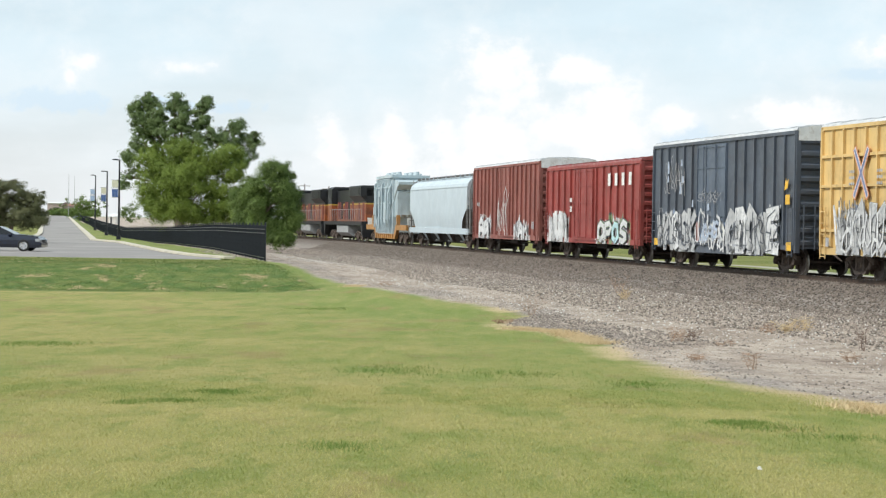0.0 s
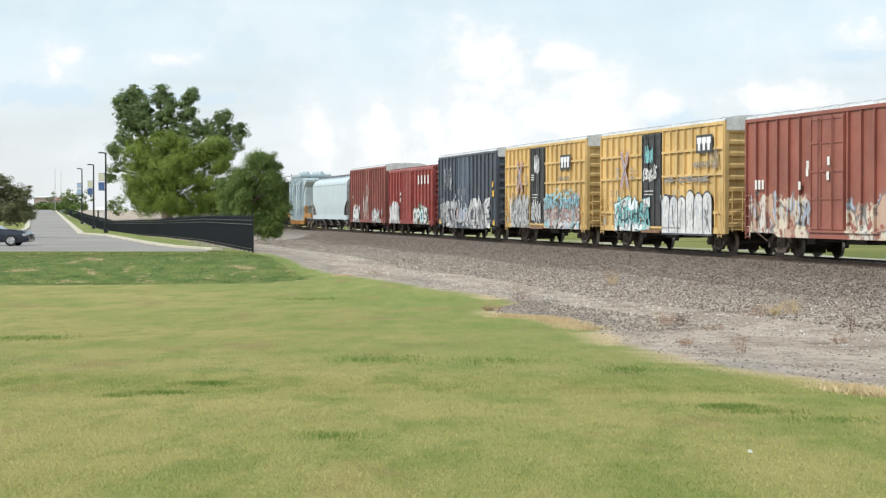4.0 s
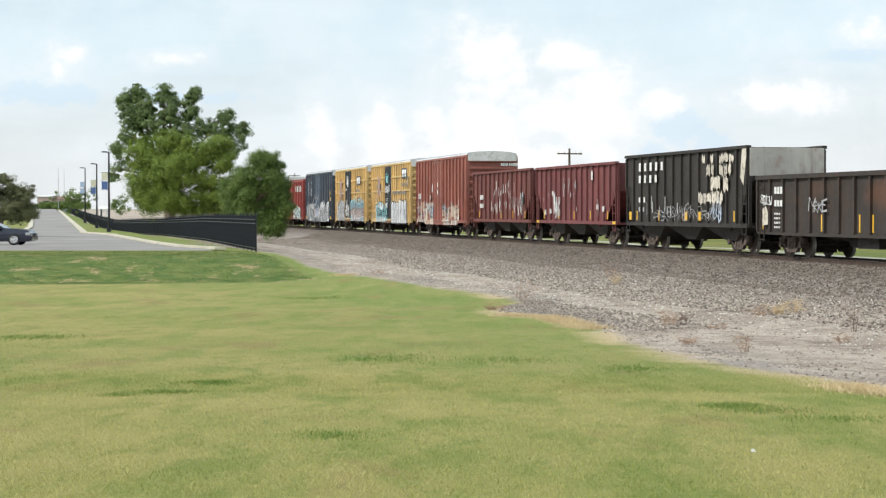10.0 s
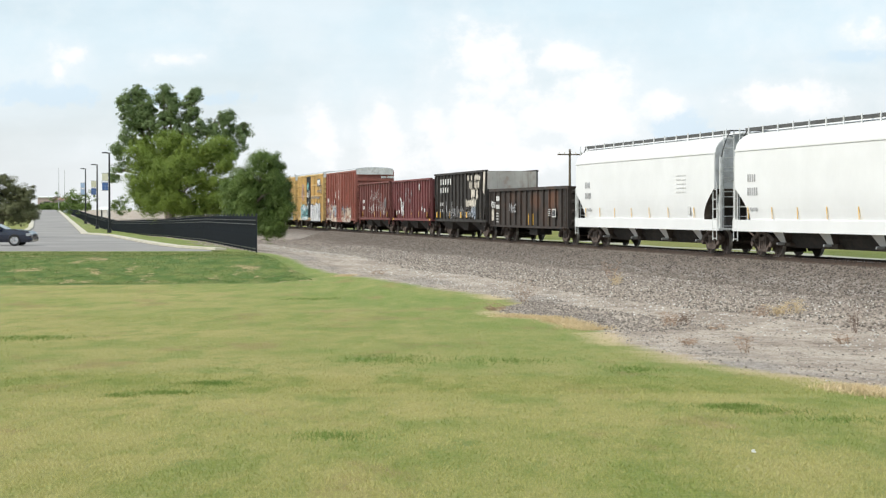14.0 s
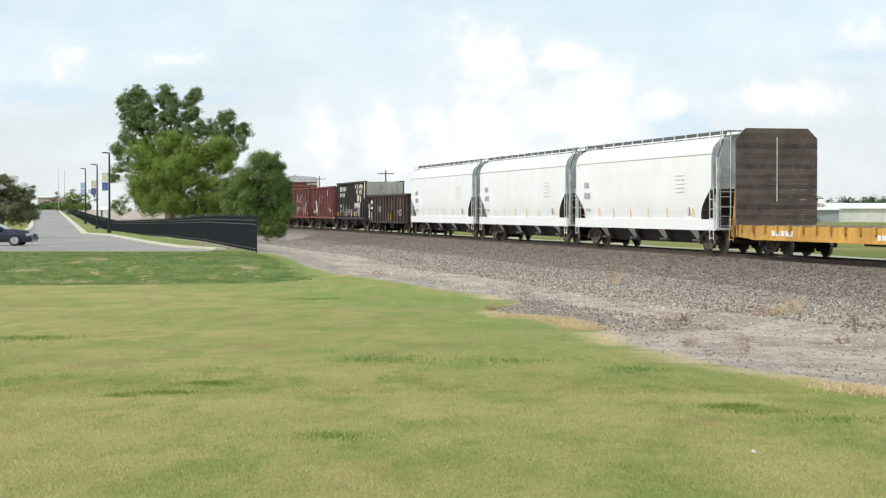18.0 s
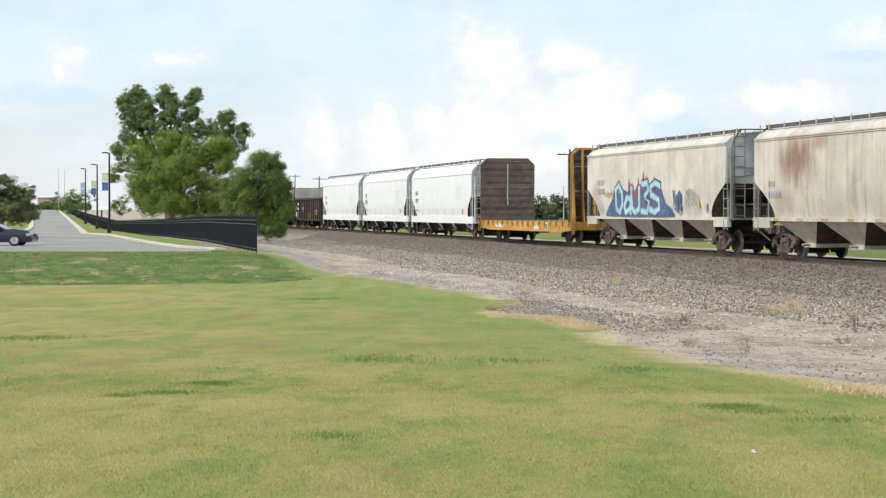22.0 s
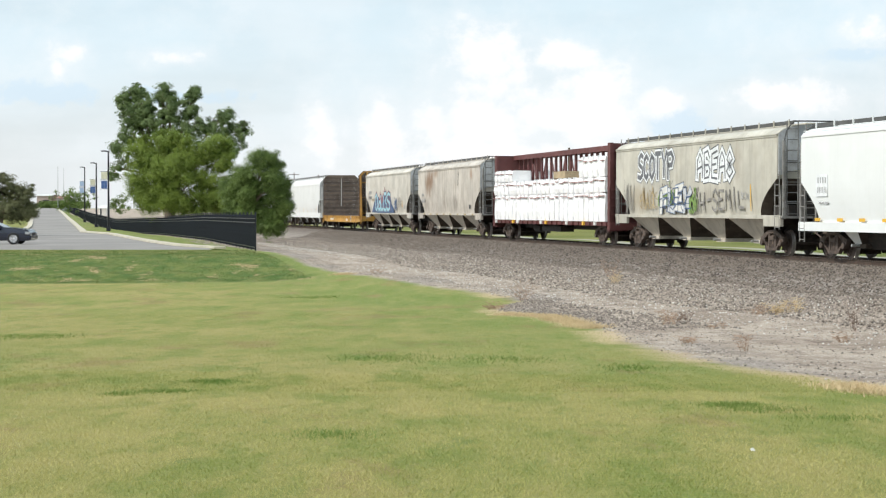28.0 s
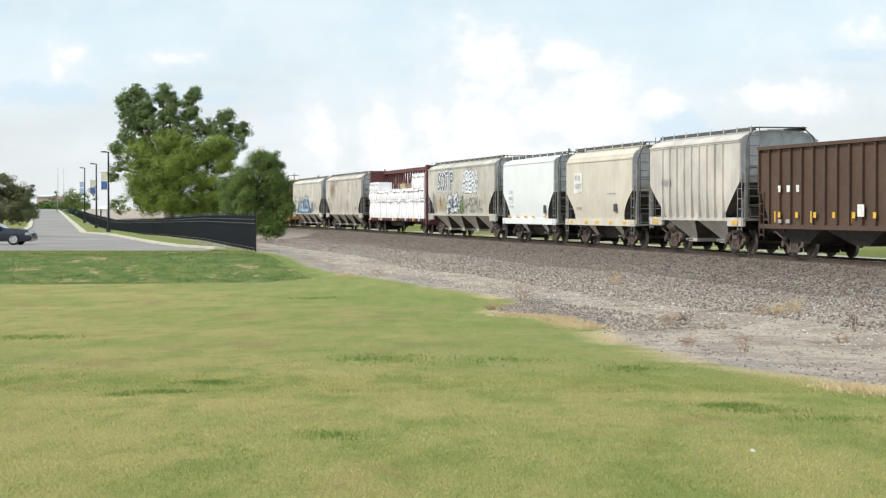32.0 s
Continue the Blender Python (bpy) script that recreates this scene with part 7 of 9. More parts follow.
def transformer_car(label, front, back):
    car, L = new_car(label, front, back, name="depressed_flatcar", category="flatcar")
    h = L / 2
    skin = paint("heavy_flat_paint", (0.42, 0.21, 0.06), 0.5, (0.1, 0.06, 0.04), 0.5)
    for c in (-1, 1):
        beam = [(-h, 1.35), (-h, 0.95), (-5.0, 0.95), (-4.3, 0.28), (4.3, 0.28), (5.0, 0.95), (h, 0.95), (h, 1.35), (4.6, 1.35), (3.9, 0.66), (-3.9, 0.66), (-4.6, 1.35)]
        part("side_beam", Shape().prism_y(beam, *sorted((c * 1.15, c * 1.38))), skin, car)
        for k in range(9):
            x = -3.6 + k * 0.9
            part("rib", Shape().box(x - 0.05, x + 0.05, *sorted((c * 1.38, c * 1.46)), 0.3, 0.64), skin, car)
        part("chain_post", Shape().box(*sorted((c * 5.3, c * 5.6)), 1.2, 1.45, 1.36, 2.1), skin, car)
        part("end_panel", Shape().prism_x([(-1.2, 0.9), (1.2, 0.9), (1.3, 1.9), (-1.3, 1.9)], *sorted((c * (h - 0.1), c * h))), WHITE_MARK, car)
    part("well_deck", Shape().box(-4.2, 4.2, -1.15, 1.15, 0.45, 0.6), skin, car)
    for c in (-1, 1):
        part("end_deck", Shape().box(*sorted((c * 4.7, c * h)), -1.15, 1.15, 1.2, 1.32), skin, car)
    couplers(car, L)
    for x in (h - 1.9, h - 4.0, -h + 4.0, -h + 1.9):
        t = part("truck", TRUCK2, None, car, "rust-brown cast steel truck")
        t.location = (x, 0, RAIL)
        for a in (-0.89, 0.89):
            wh = part("wheelset", WHEELSET, None, t)
            wh.location = (a, 0, WHEEL_R)
            ROLLING.append(wh)
    enlist(car, front, back, h - 3.0)
    pale = plain("transformer_paint", (0.42, 0.50, 0.535), 0.5, 0.0, 0.8, 0.1, (0.36, 0.42, 0.44), 0.4)
    tr = thing("transformer", "tall pale blue-grey power transformer on the flatcar", "transformer")
    part("tank", Shape().box(-3.4, 3.2, -1.35, 1.35, 0.0, 4.35), pale, tr)
    part("lid", Shape().box(-3.55, 3.35, -1.5, 1.5, 4.35, 4.55), pale, tr)
    for k in range(15):
        x = 3.05 - k * 0.42
        part("side_stiffener", Shape().box(x - 0.06, x + 0.06, 1.35, 1.55, 0.1, 4.3), pale, tr)
    part("control_box", Shape().box(-1.6, -0.7, 1.35, 1.62, 0.9, 2.4), pale, tr)
    part("end_shelf", Shape().prism_y([(-3.4, 4.2), (-5.2, 4.0), (-5.2, 3.8), (-3.4, 2.7)], -1.25, 1.25), pale, tr)
    part("radiator_frame", Shape().prism_y([(-3.4, 3.4), (-4.6, 3.3), (-4.6, 1.5), (-3.4, 1.3)], -1.2, 1.2), pale, tr)
    for k in range(6):
        part("bushing_base", Shape().tube((2.6 - k * 1.05, 0.6 * (-1) ** k, 4.55), (2.6 - k * 1.05, 0.6 * (-1) ** k, 4.85), 0.28, 10, 0.2), pale, tr)
    for z in (1.2, 2.4, 3.6):
        part("tank_band", Shape().box(-3.42, 3.22, 1.55, 1.6, z - 0.05, z + 0.05), pale, tr)
    for k, x in enumerate((2.9, 2.3, 0.9, -0.3, -2.2, -3.0)):
        part("pipe", Shape().tube((x, 1.68, 0.5 + 0.3 * (k % 2)), (x, 1.68, 3.9 - 0.4 * (k % 3)), 0.07, 8).tube((x, 1.68, 3.9 - 0.4 * (k % 3)), (x, 1.3, 4.2), 0.07, 8), pale, tr)
    for x, z, w, hh in ((2.6, 1.5, 0.5, 0.6), (0.3, 2.9, 0.6, 0.45), (-2.4, 1.1, 0.7, 0.8), (1.4, 0.7, 0.4, 0.5)):
        part("valve_box", Shape().box(x - w / 2, x + w / 2, 1.55, 1.80, z, z + hh), pale, tr)
    for k in range(5):
        part("radiator_fin", Shape().box(-4.62, -3.5, -1.1 + k * 0.5, -1.02 + k * 0.5, 1.35, 3.45), pale, tr)
    part("cross_brace", Shape().tube((-3.5, 1.62, 1.3), (-5.0, 1.28, 3.7), 0.05, 6).tube((-3.5, -1.5, 1.3), (-5.0, -1.28, 3.7), 0.05, 6), pale, tr)
    part("conduit", Shape().box(-3.3, 3.1, -0.9, -0.75, 4.55, 4.68).box(-3.0, 2.0, 0.9, 1.05, 4.55, 4.64), pale, tr)
    rides(car, tr, pose(0.2, 0, 0.62))
    return car


def locomotive(label, front, back):
    car, L = new_car(label, front, back, "", "locomotive", "locomotive")
    h = L / 2
    N = Nodes("locomotive_paint", 0.4)
    s = N.sep()
    grime = N.noise(1.6, 6, 0.6)
    orange = N.mix(N.ramp(grime, 0.35, 0.7), (0.33, 0.092, 0.03), (0.13, 0.04, 0.022))
    c = N.mix(N.math("GREATER_THAN", s[2], 3.02), orange, (0.46, 0.30, 0.06))
    c = N.mix(N.math("GREATER_THAN", s[2], 3.14), c, (0.014, 0.014, 0.016))
    c = N.mix(N.math("LESS_THAN", s[2], 1.55), c, (0.014, 0.014, 0.016))
    N.bump(N.noise(3, 4), 0.15, 0.02)
    skin = N.color(c)
    dark = plain("locomotive_black", (0.016, 0.016, 0.018), 0.5, 0.1, 1.5, 0.25)
    maroon = plain("door_shadow_red", (0.16, 0.035, 0.03), 0.5, 0.0, 1.5, 0.2)
    part("walkway", Shape().box(-h + 0.4, h - 0.4, -1.55, 1.55, 1.25, 1.58), dark, car)
    hood = part("hood", Shape().box(-h + 1.3, h - 5.0, -0.98, 0.98, 1.58, 4.35), skin, car, "orange hood with black top")
    part("rear_hood", Shape().loft([(1.58, -h + 1.35, -h + 7.4, -1.02, 1.02), (3.3, -h + 1.35, -h + 7.4, -1.02, 1.02), (3.75, -h + 1.3, -h + 7.6, -1.5, 1.5), (4.55, -h + 1.3, -h + 7.6, -1.5, 1.5), (4.62, -h + 1.4, -h + 7.5, -1.4, 1.4)]), skin, car)
    part("radiator_grille", Shape().box(-h + 2.0, -h + 6.6, 1.5, 1.53, 3.8, 4.45), dark, car)
    part("cab", Shape().box(h - 4.95, h - 2.5, -1.5, 1.5, 1.58, 4.55), skin, car)
    part("cab_roof", Shape().prism_x([(-1.55, 4.5), (1.55, 4.5), (1.2, 4.72), (-1.2, 4.72)], h - 5.1, h - 2.4), dark, car)
    part("nose", Shape().loft([(1.58, h - 2.49, h - 0.9, -0.95, 0.95), (2.7, h - 2.49, h - 1.0, -0.9, 0.9), (3.2, h - 2.49, h - 1.5, -0.7, 0.7)]), skin, car)
    part("cab_window", Shape().box(h - 4.6, h - 3.0, 1.5, 1.52, 3.2, 3.85), BLACK_MARK, car)
    part("fuel_tank", Shape().prism_x([(-1.45, 1.2), (1.45, 1.2), (1.45, 0.6), (1.0, 0.28), (-1.0, 0.28), (-1.45, 0.6)], -3.3, 3.3), GREY_STEEL, car)
    part("exhaust_stack", Shape().box(-0.9, 0.9, -0.4, 0.4, 4.35, 4.62), dark, car)
    for k in range(9):
        x = -h + 8.0 + k * 1.0
        part("hood_door", Shape().box(x, x + 0.8, 0.98, 1.01, 1.75, 3.3), (maroon, skin, dark, maroon)[k % 4], car)
    for x in (-h + 2.2, -h + 4.4):
        part("side_door", Shape().box(x, x + 0.7, 1.02, 1.05, 1.7, 3.2), maroon, car)
    for sd in (-1, 1):
        for k in range(16):
            x = -h + 0.8 + k * (L - 5.0) / 15
            part("handrail_post", Shape().tube((x, sd * 1.5, 1.58), (x, sd * 1.5, 2.62), 0.022, 5), GREY_STEEL, car)
        part("handrail", Shape().tube((-h + 0.8, sd * 1.5, 2.62), (h - 4.2, sd * 1.5, 2.62), 0.022, 5), GREY_STEEL, car)
        for e in (-1, 1):
            part("step_well", Shape().prism_y([(e * (h - 1.2), 1.3), (e * (h - 0.3), 1.3), (e * (h - 0.3), 0.45), (e * (h - 0.8), 0.45)], *sorted((sd * 1.1, sd * 1.5))), dark, car)
    for e in (-1, 1):
        part("pilot", Shape().box(*sorted((e * (h - 0.45), e * (h - 0.2))), -1.45, 1.45, 0.25, 1.3), dark, car)
    couplers(car, L)
    trucks(car, h - 4.0, True)
    return enlist(car, front, back, h - 4.0)


# ---- the train, from its head ----
RED_OXIDE, RED_BRIGHT, SLATE, YELLOW = (0.255, 0.088, 0.072), (0.28, 0.052, 0.045), (0.075, 0.09, 0.115), (0.62, 0.43, 0.18)

boxcar("tall faded red boxcar with white spray tags along its foot", -111.6, -95.5, 4.92, RED_OXIDE, 17, (-1.3, 1.5),
       tags=[(3.3, 6.4, 0.6, 2.0, "white"), (-6.0, -2.6, 0.6, 1.7, "white")])
boxcar("bright red boxcar with white and green spray tags", -94.0, -77.9, 4.45, RED_BRIGHT, 15, (-0.6, 2.6), roof=(0.3, 0.07, 0.06), end_cap=False,
       tags=[(3.6, 7.6, 0.6, 2.0, "white"), (-6.6, -1.2, 0.6, 1.9, "green")])
boxcar("dark slate-grey boxcar covered in silver spray tags below", -76.1, -60.2, 5.0, SLATE, 17, (-1.0, 2.3), fish=True, dip=0.16,
       tags=[(2.4, 7.2, 0.4, 2.15, "silver"), (-6.4, -1.1, 0.4, 2.15, "silver")], dirt=0.25,
       door_paint=paint("slate_door_paint", (0.085, 0.11, 0.15), 0.3, (0.25, 0.26, 0.27), 0.15, tags=[(-1.0, 2.3, 0.5, 1.7, "mixed")]))
boxcar("yellow boxcar with black doors and spray tags", -58.0, -42.2, 5.0, YELLOW, 19, (-0.3, 2.4), mid_rails=(1.5, 3.0, 4.0),
       tags=[(2.6, 6.2, 0.5, 2.2, "silver"), (-6.8, -0.4, 0.6, 2.4, "mixed")], door_paint=paint("black_door_paint", (0.035, 0.036, 0.04), 0.3, (0.2, 0.19, 0.18), 0.1))
boxcar("yellow boxcar with black doors and large white spray lettering", -39.8, -23.8, 5.0, YELLOW, 19, (-0.6, 1.9), mid_rails=(1.5, 3.0, 4.0),
       tags=[(2.0, 5.6, 0.5, 1.9, "teal"), (-6.4, -0.8, 0.5, 1.5, "silver")], door_paint=paint("black_door_paint", (0.035, 0.036, 0.04), 0.3, (0.2, 0.19, 0.18), 0.1))
boxcar("tall oxide-red boxcar with pale worn tags at its foot", -21.6, -5.7, 4.93, (0.275, 0.092, 0.068), 17, (-0.7, 2.0), fish=True, dip=0.05,
       tags=[(2.2, 7.6, 0.6, 2.1, "cream"), (-5.6, -0.8, 0.6, 1.9, "cream")])
open_hopper("oxide-red open hopper car with white spray scrawl", -4.1, 9.8, 3.75, (0.155, 0.047, 0.040), 14)
open_hopper("dark red open hopper car with yellow markers", 10.8, 25.0, 3.72, (0.165, 0.048, 0.048), 16)
open_hopper("black-brown open hopper car with peeling white emblem", 26.4, 41.2, 3.92, (0.026, 0.022, 0.019), 15, cut=(0.9, 1.6))
CHUTE_PAINT = paint("chute_paint", (0.56, 0.51, 0.435), 0.5, (0.13, 0.10, 0.075), 0.3)
WHITE = (0.725, 0.73, 0.73)
covered_hopper("pale blue-grey covered hopper car", -133.3, -113.3, 3.9, 4.7, (0.47, 0.545, 0.59), 0.85, 4, dirt=0.06, dirt_color=(0.35, 0.37, 0.37), sill_h=0.36, fading=0.3, rust=0.02, trough=True)
for a, b in ((59.9, 80.0), (81.4, 100.9), (102.1, 121.8)):
    covered_hopper("clean white covered hopper car with four chutes", a, b, 3.86, 4.72, WHITE, 0.80, 4, dirt=0.03, dirt_color=(0.5, 0.49, 0.46), rust=0.01, sill_h=0.42, cut=1.35, trough=True, fading=0.2, end_tone=plain("white_end_frame", (0.6, 0.61, 0.6), 0.5))
covered_hopper("off-white covered hopper car with blue spray lettering", 146.1, 165.3, 4.15, 4.72, (0.57, 0.535, 0.475), 1.2, 4, sill_h=0.12, cut=1.75, deep_end=0.95, chute_paint=CHUTE_PAINT,
               stains=[(7.9, 2.3, 0.9, 0.9, (0.34, 0.29, 0.24), 0.6), (-8.4, 2.7, 0.6, 1.2, (0.33, 0.29, 0.25), 0.5)])
covered_hopper("grimy off-white covered hopper car streaked with brown", 167.6, 187.0, 4.16, 4.74, (0.53, 0.485, 0.43), 1.2, 4, sill_h=0.12, cut=1.75, dirt=0.6, dirt_color=(0.22, 0.18, 0.145), deep_end=0.95, chute_paint=CHUTE_PAINT,
               stains=[(5.5, 3.35, 2.1, 1.25, (0.21, 0.115, 0.06), 0.85), (3.6, 3.9, 1.2, 0.45, (0.25, 0.14, 0.075), 0.6), (6.6, 1.9, 1.2, 0.7, (0.27, 0.23, 0.19), 0.6), (-2.6, 2.0, 1.3, 0.7, (0.22, 0.19, 0.16), 0.6), (0.8, 2.2, 0.5, 0.9, (0.26, 0.22, 0.18), 0.5), (-7.0, 3.7, 0.4, 0.5, (0.32, 0.17, 0.08), 0.6)])
covered_hopper("stained off-white covered hopper car with black spray lettering", 213.6, 233.3, 4.22, 4.74, (0.51, 0.485, 0.42), 1.22, 4, sill_h=0.12, cut=1.75, dirt=0.4, deep_end=0.95, chute_paint=CHUTE_PAINT,
               stains=[(2.2, 3.6, 0.3, 1.6, (0.3, 0.25, 0.2), 0.5), (-5.6, 3.4, 0.6, 1.2, (0.36, 0.31, 0.25), 0.5), (-3.2, 2.1, 1.6, 0.6, (0.3, 0.26, 0.21), 0.45), (6.4, 2.0, 2.0, 0.8, (0.33, 0.26, 0.17), 0.55)])
covered_hopper("short white covered hopper car with yellow markers", 234.7, 246.2, 4.1, 4.55, (0.74, 0.76, 0.76), 0.82, 2, sill_h=0.3, cut=1.35, dirt=0.04, fading=0.2, rust=0.02, trough=True)
covered_hopper("short cream covered hopper car", 247.8, 259.2, 3.9, 4.6, (0.60, 0.55, 0.46), 0.85, 2, sill_h=0.28, cut=1.35, dirt=0.15, fading=0.5, trough=True)
covered_hopper("short ribbed grey covered hopper car", 261.0, 272.2, 4.18, 4.7, (0.56, 0.52, 0.475), 1.15, 2, sill_h=0.12, cut=1.9, deep_end=0.95, ribs=9, round_cut=False)
open_hopper("brown ribbed open hopper car with yellow markers", 273.7, 289.5, 3.8, (0.085, 0.046, 0.03), 17, cut=(1.0, 1.2))
gondola("rusty black gondola car with yellow markers", 42.0, 58.8, 2.80, (0.036, 0.029, 0.025), 15)
bulkhead_flat("empty yellow flatcar with dark plank bulkheads at both ends", 123.4, 144.2)
centerbeam("maroon centerbeam flatcar loaded with white wrapped lumber", 189.4, 212.5)
transformer_car("ochre depressed-centre flatcar carrying a transformer", -153.2, -135.4)
locomotive("orange and black diesel locomotive", -176.6, -154.3)
locomotive("orange and black diesel locomotive", -200.0, -177.7)


# ---- lettering, emblems and spray work on the cars ----
CARS = {round(m, 1): (c, h) for c, m, h in FLEET}


def at_car(front, back):
    return CARS[round((front + back) / 2, 1)][0]


def patch(car, x, z, poly, y, material, name="paint_patch", label=""):
    """A thin painted shape; x is measured towards the tail, as one reads."""
    part(name, Shape().prism_y([(x - a, z + b) for a, b in poly], y, y + 0.006), material, car, label)


SPRAY_CHALK = plain("whitewash", (0.68, 0.665, 0.62), 0.7, 0.0, 1.5, 0.1)
SPRAY_TAN = plain("spray_tan", (0.42, 0.32, 0.17), 0.7, 0.0, 2.0, 0.3)


SPRAY_BROWN = plain("sill_brown", (0.20, 0.115, 0.07), 0.8, 0.0, 2.0, 0.25)
SPRAY_WORN = plain("spray_worn_white", (0.60, 0.605, 0.61), 0.6, 0.0, 1.6, 0.16, (0.34, 0.36, 0.39), 0.75)
SPRAY_TEAL = plain("spray_teal", (0.22, 0.52, 0.54), 0.6, 0.0, 2.0, 0.2)
FAINT_MARK = plain("faint_stencil", (0.62, 0.62, 0.61), 0.6, 0.0, 3.0, 0.15)
SPRAY_BLACK = plain("spray_black", (0.06, 0.065, 0.085), 0.6, 0.0, 2.0, 0.3)
SPRAY_WHITE = plain("spray_white", (0.74, 0.76, 0.78), 0.6, 0.0, 2.0, 0.1)
SPRAY_AQUA = plain("spray_aqua", (0.24, 0.48, 0.57), 0.6, 0.0, 1.6, 0.16, (0.40, 0.60, 0.64), 0.6)
SPRAY_PALE = plain("spray_pale_aqua", (0.42, 0.60, 0.64), 0.6, 0.0, 1.6, 0.16, (0.28, 0.46, 0.52), 0.6)
SPRAY_DARK = plain("spray_dark_grey", (0.13, 0.135, 0.15), 0.6, 0.0, 2.0, 0.25)
SPRAY_SKETCH = plain("spray_sketch_grey", (0.22, 0.21, 0.20), 0.7, 0.0, 3.0, 0.3, (0.42, 0.39, 0.33), 0.7)
SPRAY_NAVY = plain("spray_navy", (0.05, 0.09, 0.19), 0.6, 0.0, 1.4, 0.3, (0.14, 0.2, 0.3), 0.6)
SPRAY_MAROON = plain("spray_maroon", (0.24, 0.06, 0.085), 0.6, 0.0, 1.6, 0.25, (0.30, 0.18, 0.2), 0.5)
SPRAY_GREEN = plain("spray_green", (0.17, 0.27, 0.07), 0.6, 0.0, 2.0, 0.3)
SPRAY_SILVER = plain("spray_silver", (0.41, 0.415, 0.42), 0.55, 0.0, 1.6, 0.2, (0.22, 0.24, 0.27), 0.8)
SPRAY_SALMON = plain("spray_salmon", (0.46, 0.27, 0.23), 0.6, 0.0, 1.6, 0.2, (0.52, 0.50, 0.46), 0.8)
SLATE_INK = plain("spray_slate_ink", (0.09, 0.10, 0.12), 0.6, 0.0, 2.0, 0.25)
SPRAY_STEEL = plain("spray_grey_blue", (0.36, 0.42, 0.52), 0.6, 0.0, 2.0, 0.2)
EMBLEM_RED = plain("emblem_red", (0.58, 0.25, 0.13), 0.6, 0.0, 2.0, 0.15)
EMBLEM_BLUE = plain("emblem_blue", (0.16, 0.18, 0.32), 0.6, 0.0, 2.0, 0.15)
GREY_MARK = plain("grey_stencil", (0.36, 0.36, 0.37), 0.6, 0.0, 3.0, 0.2)
PEEL = plain("peeling_white", (0.58, 0.53, 0.45), 0.7, 0.0, 1.4, 0.2, (0.10, 0.075, 0.055), 0.7)


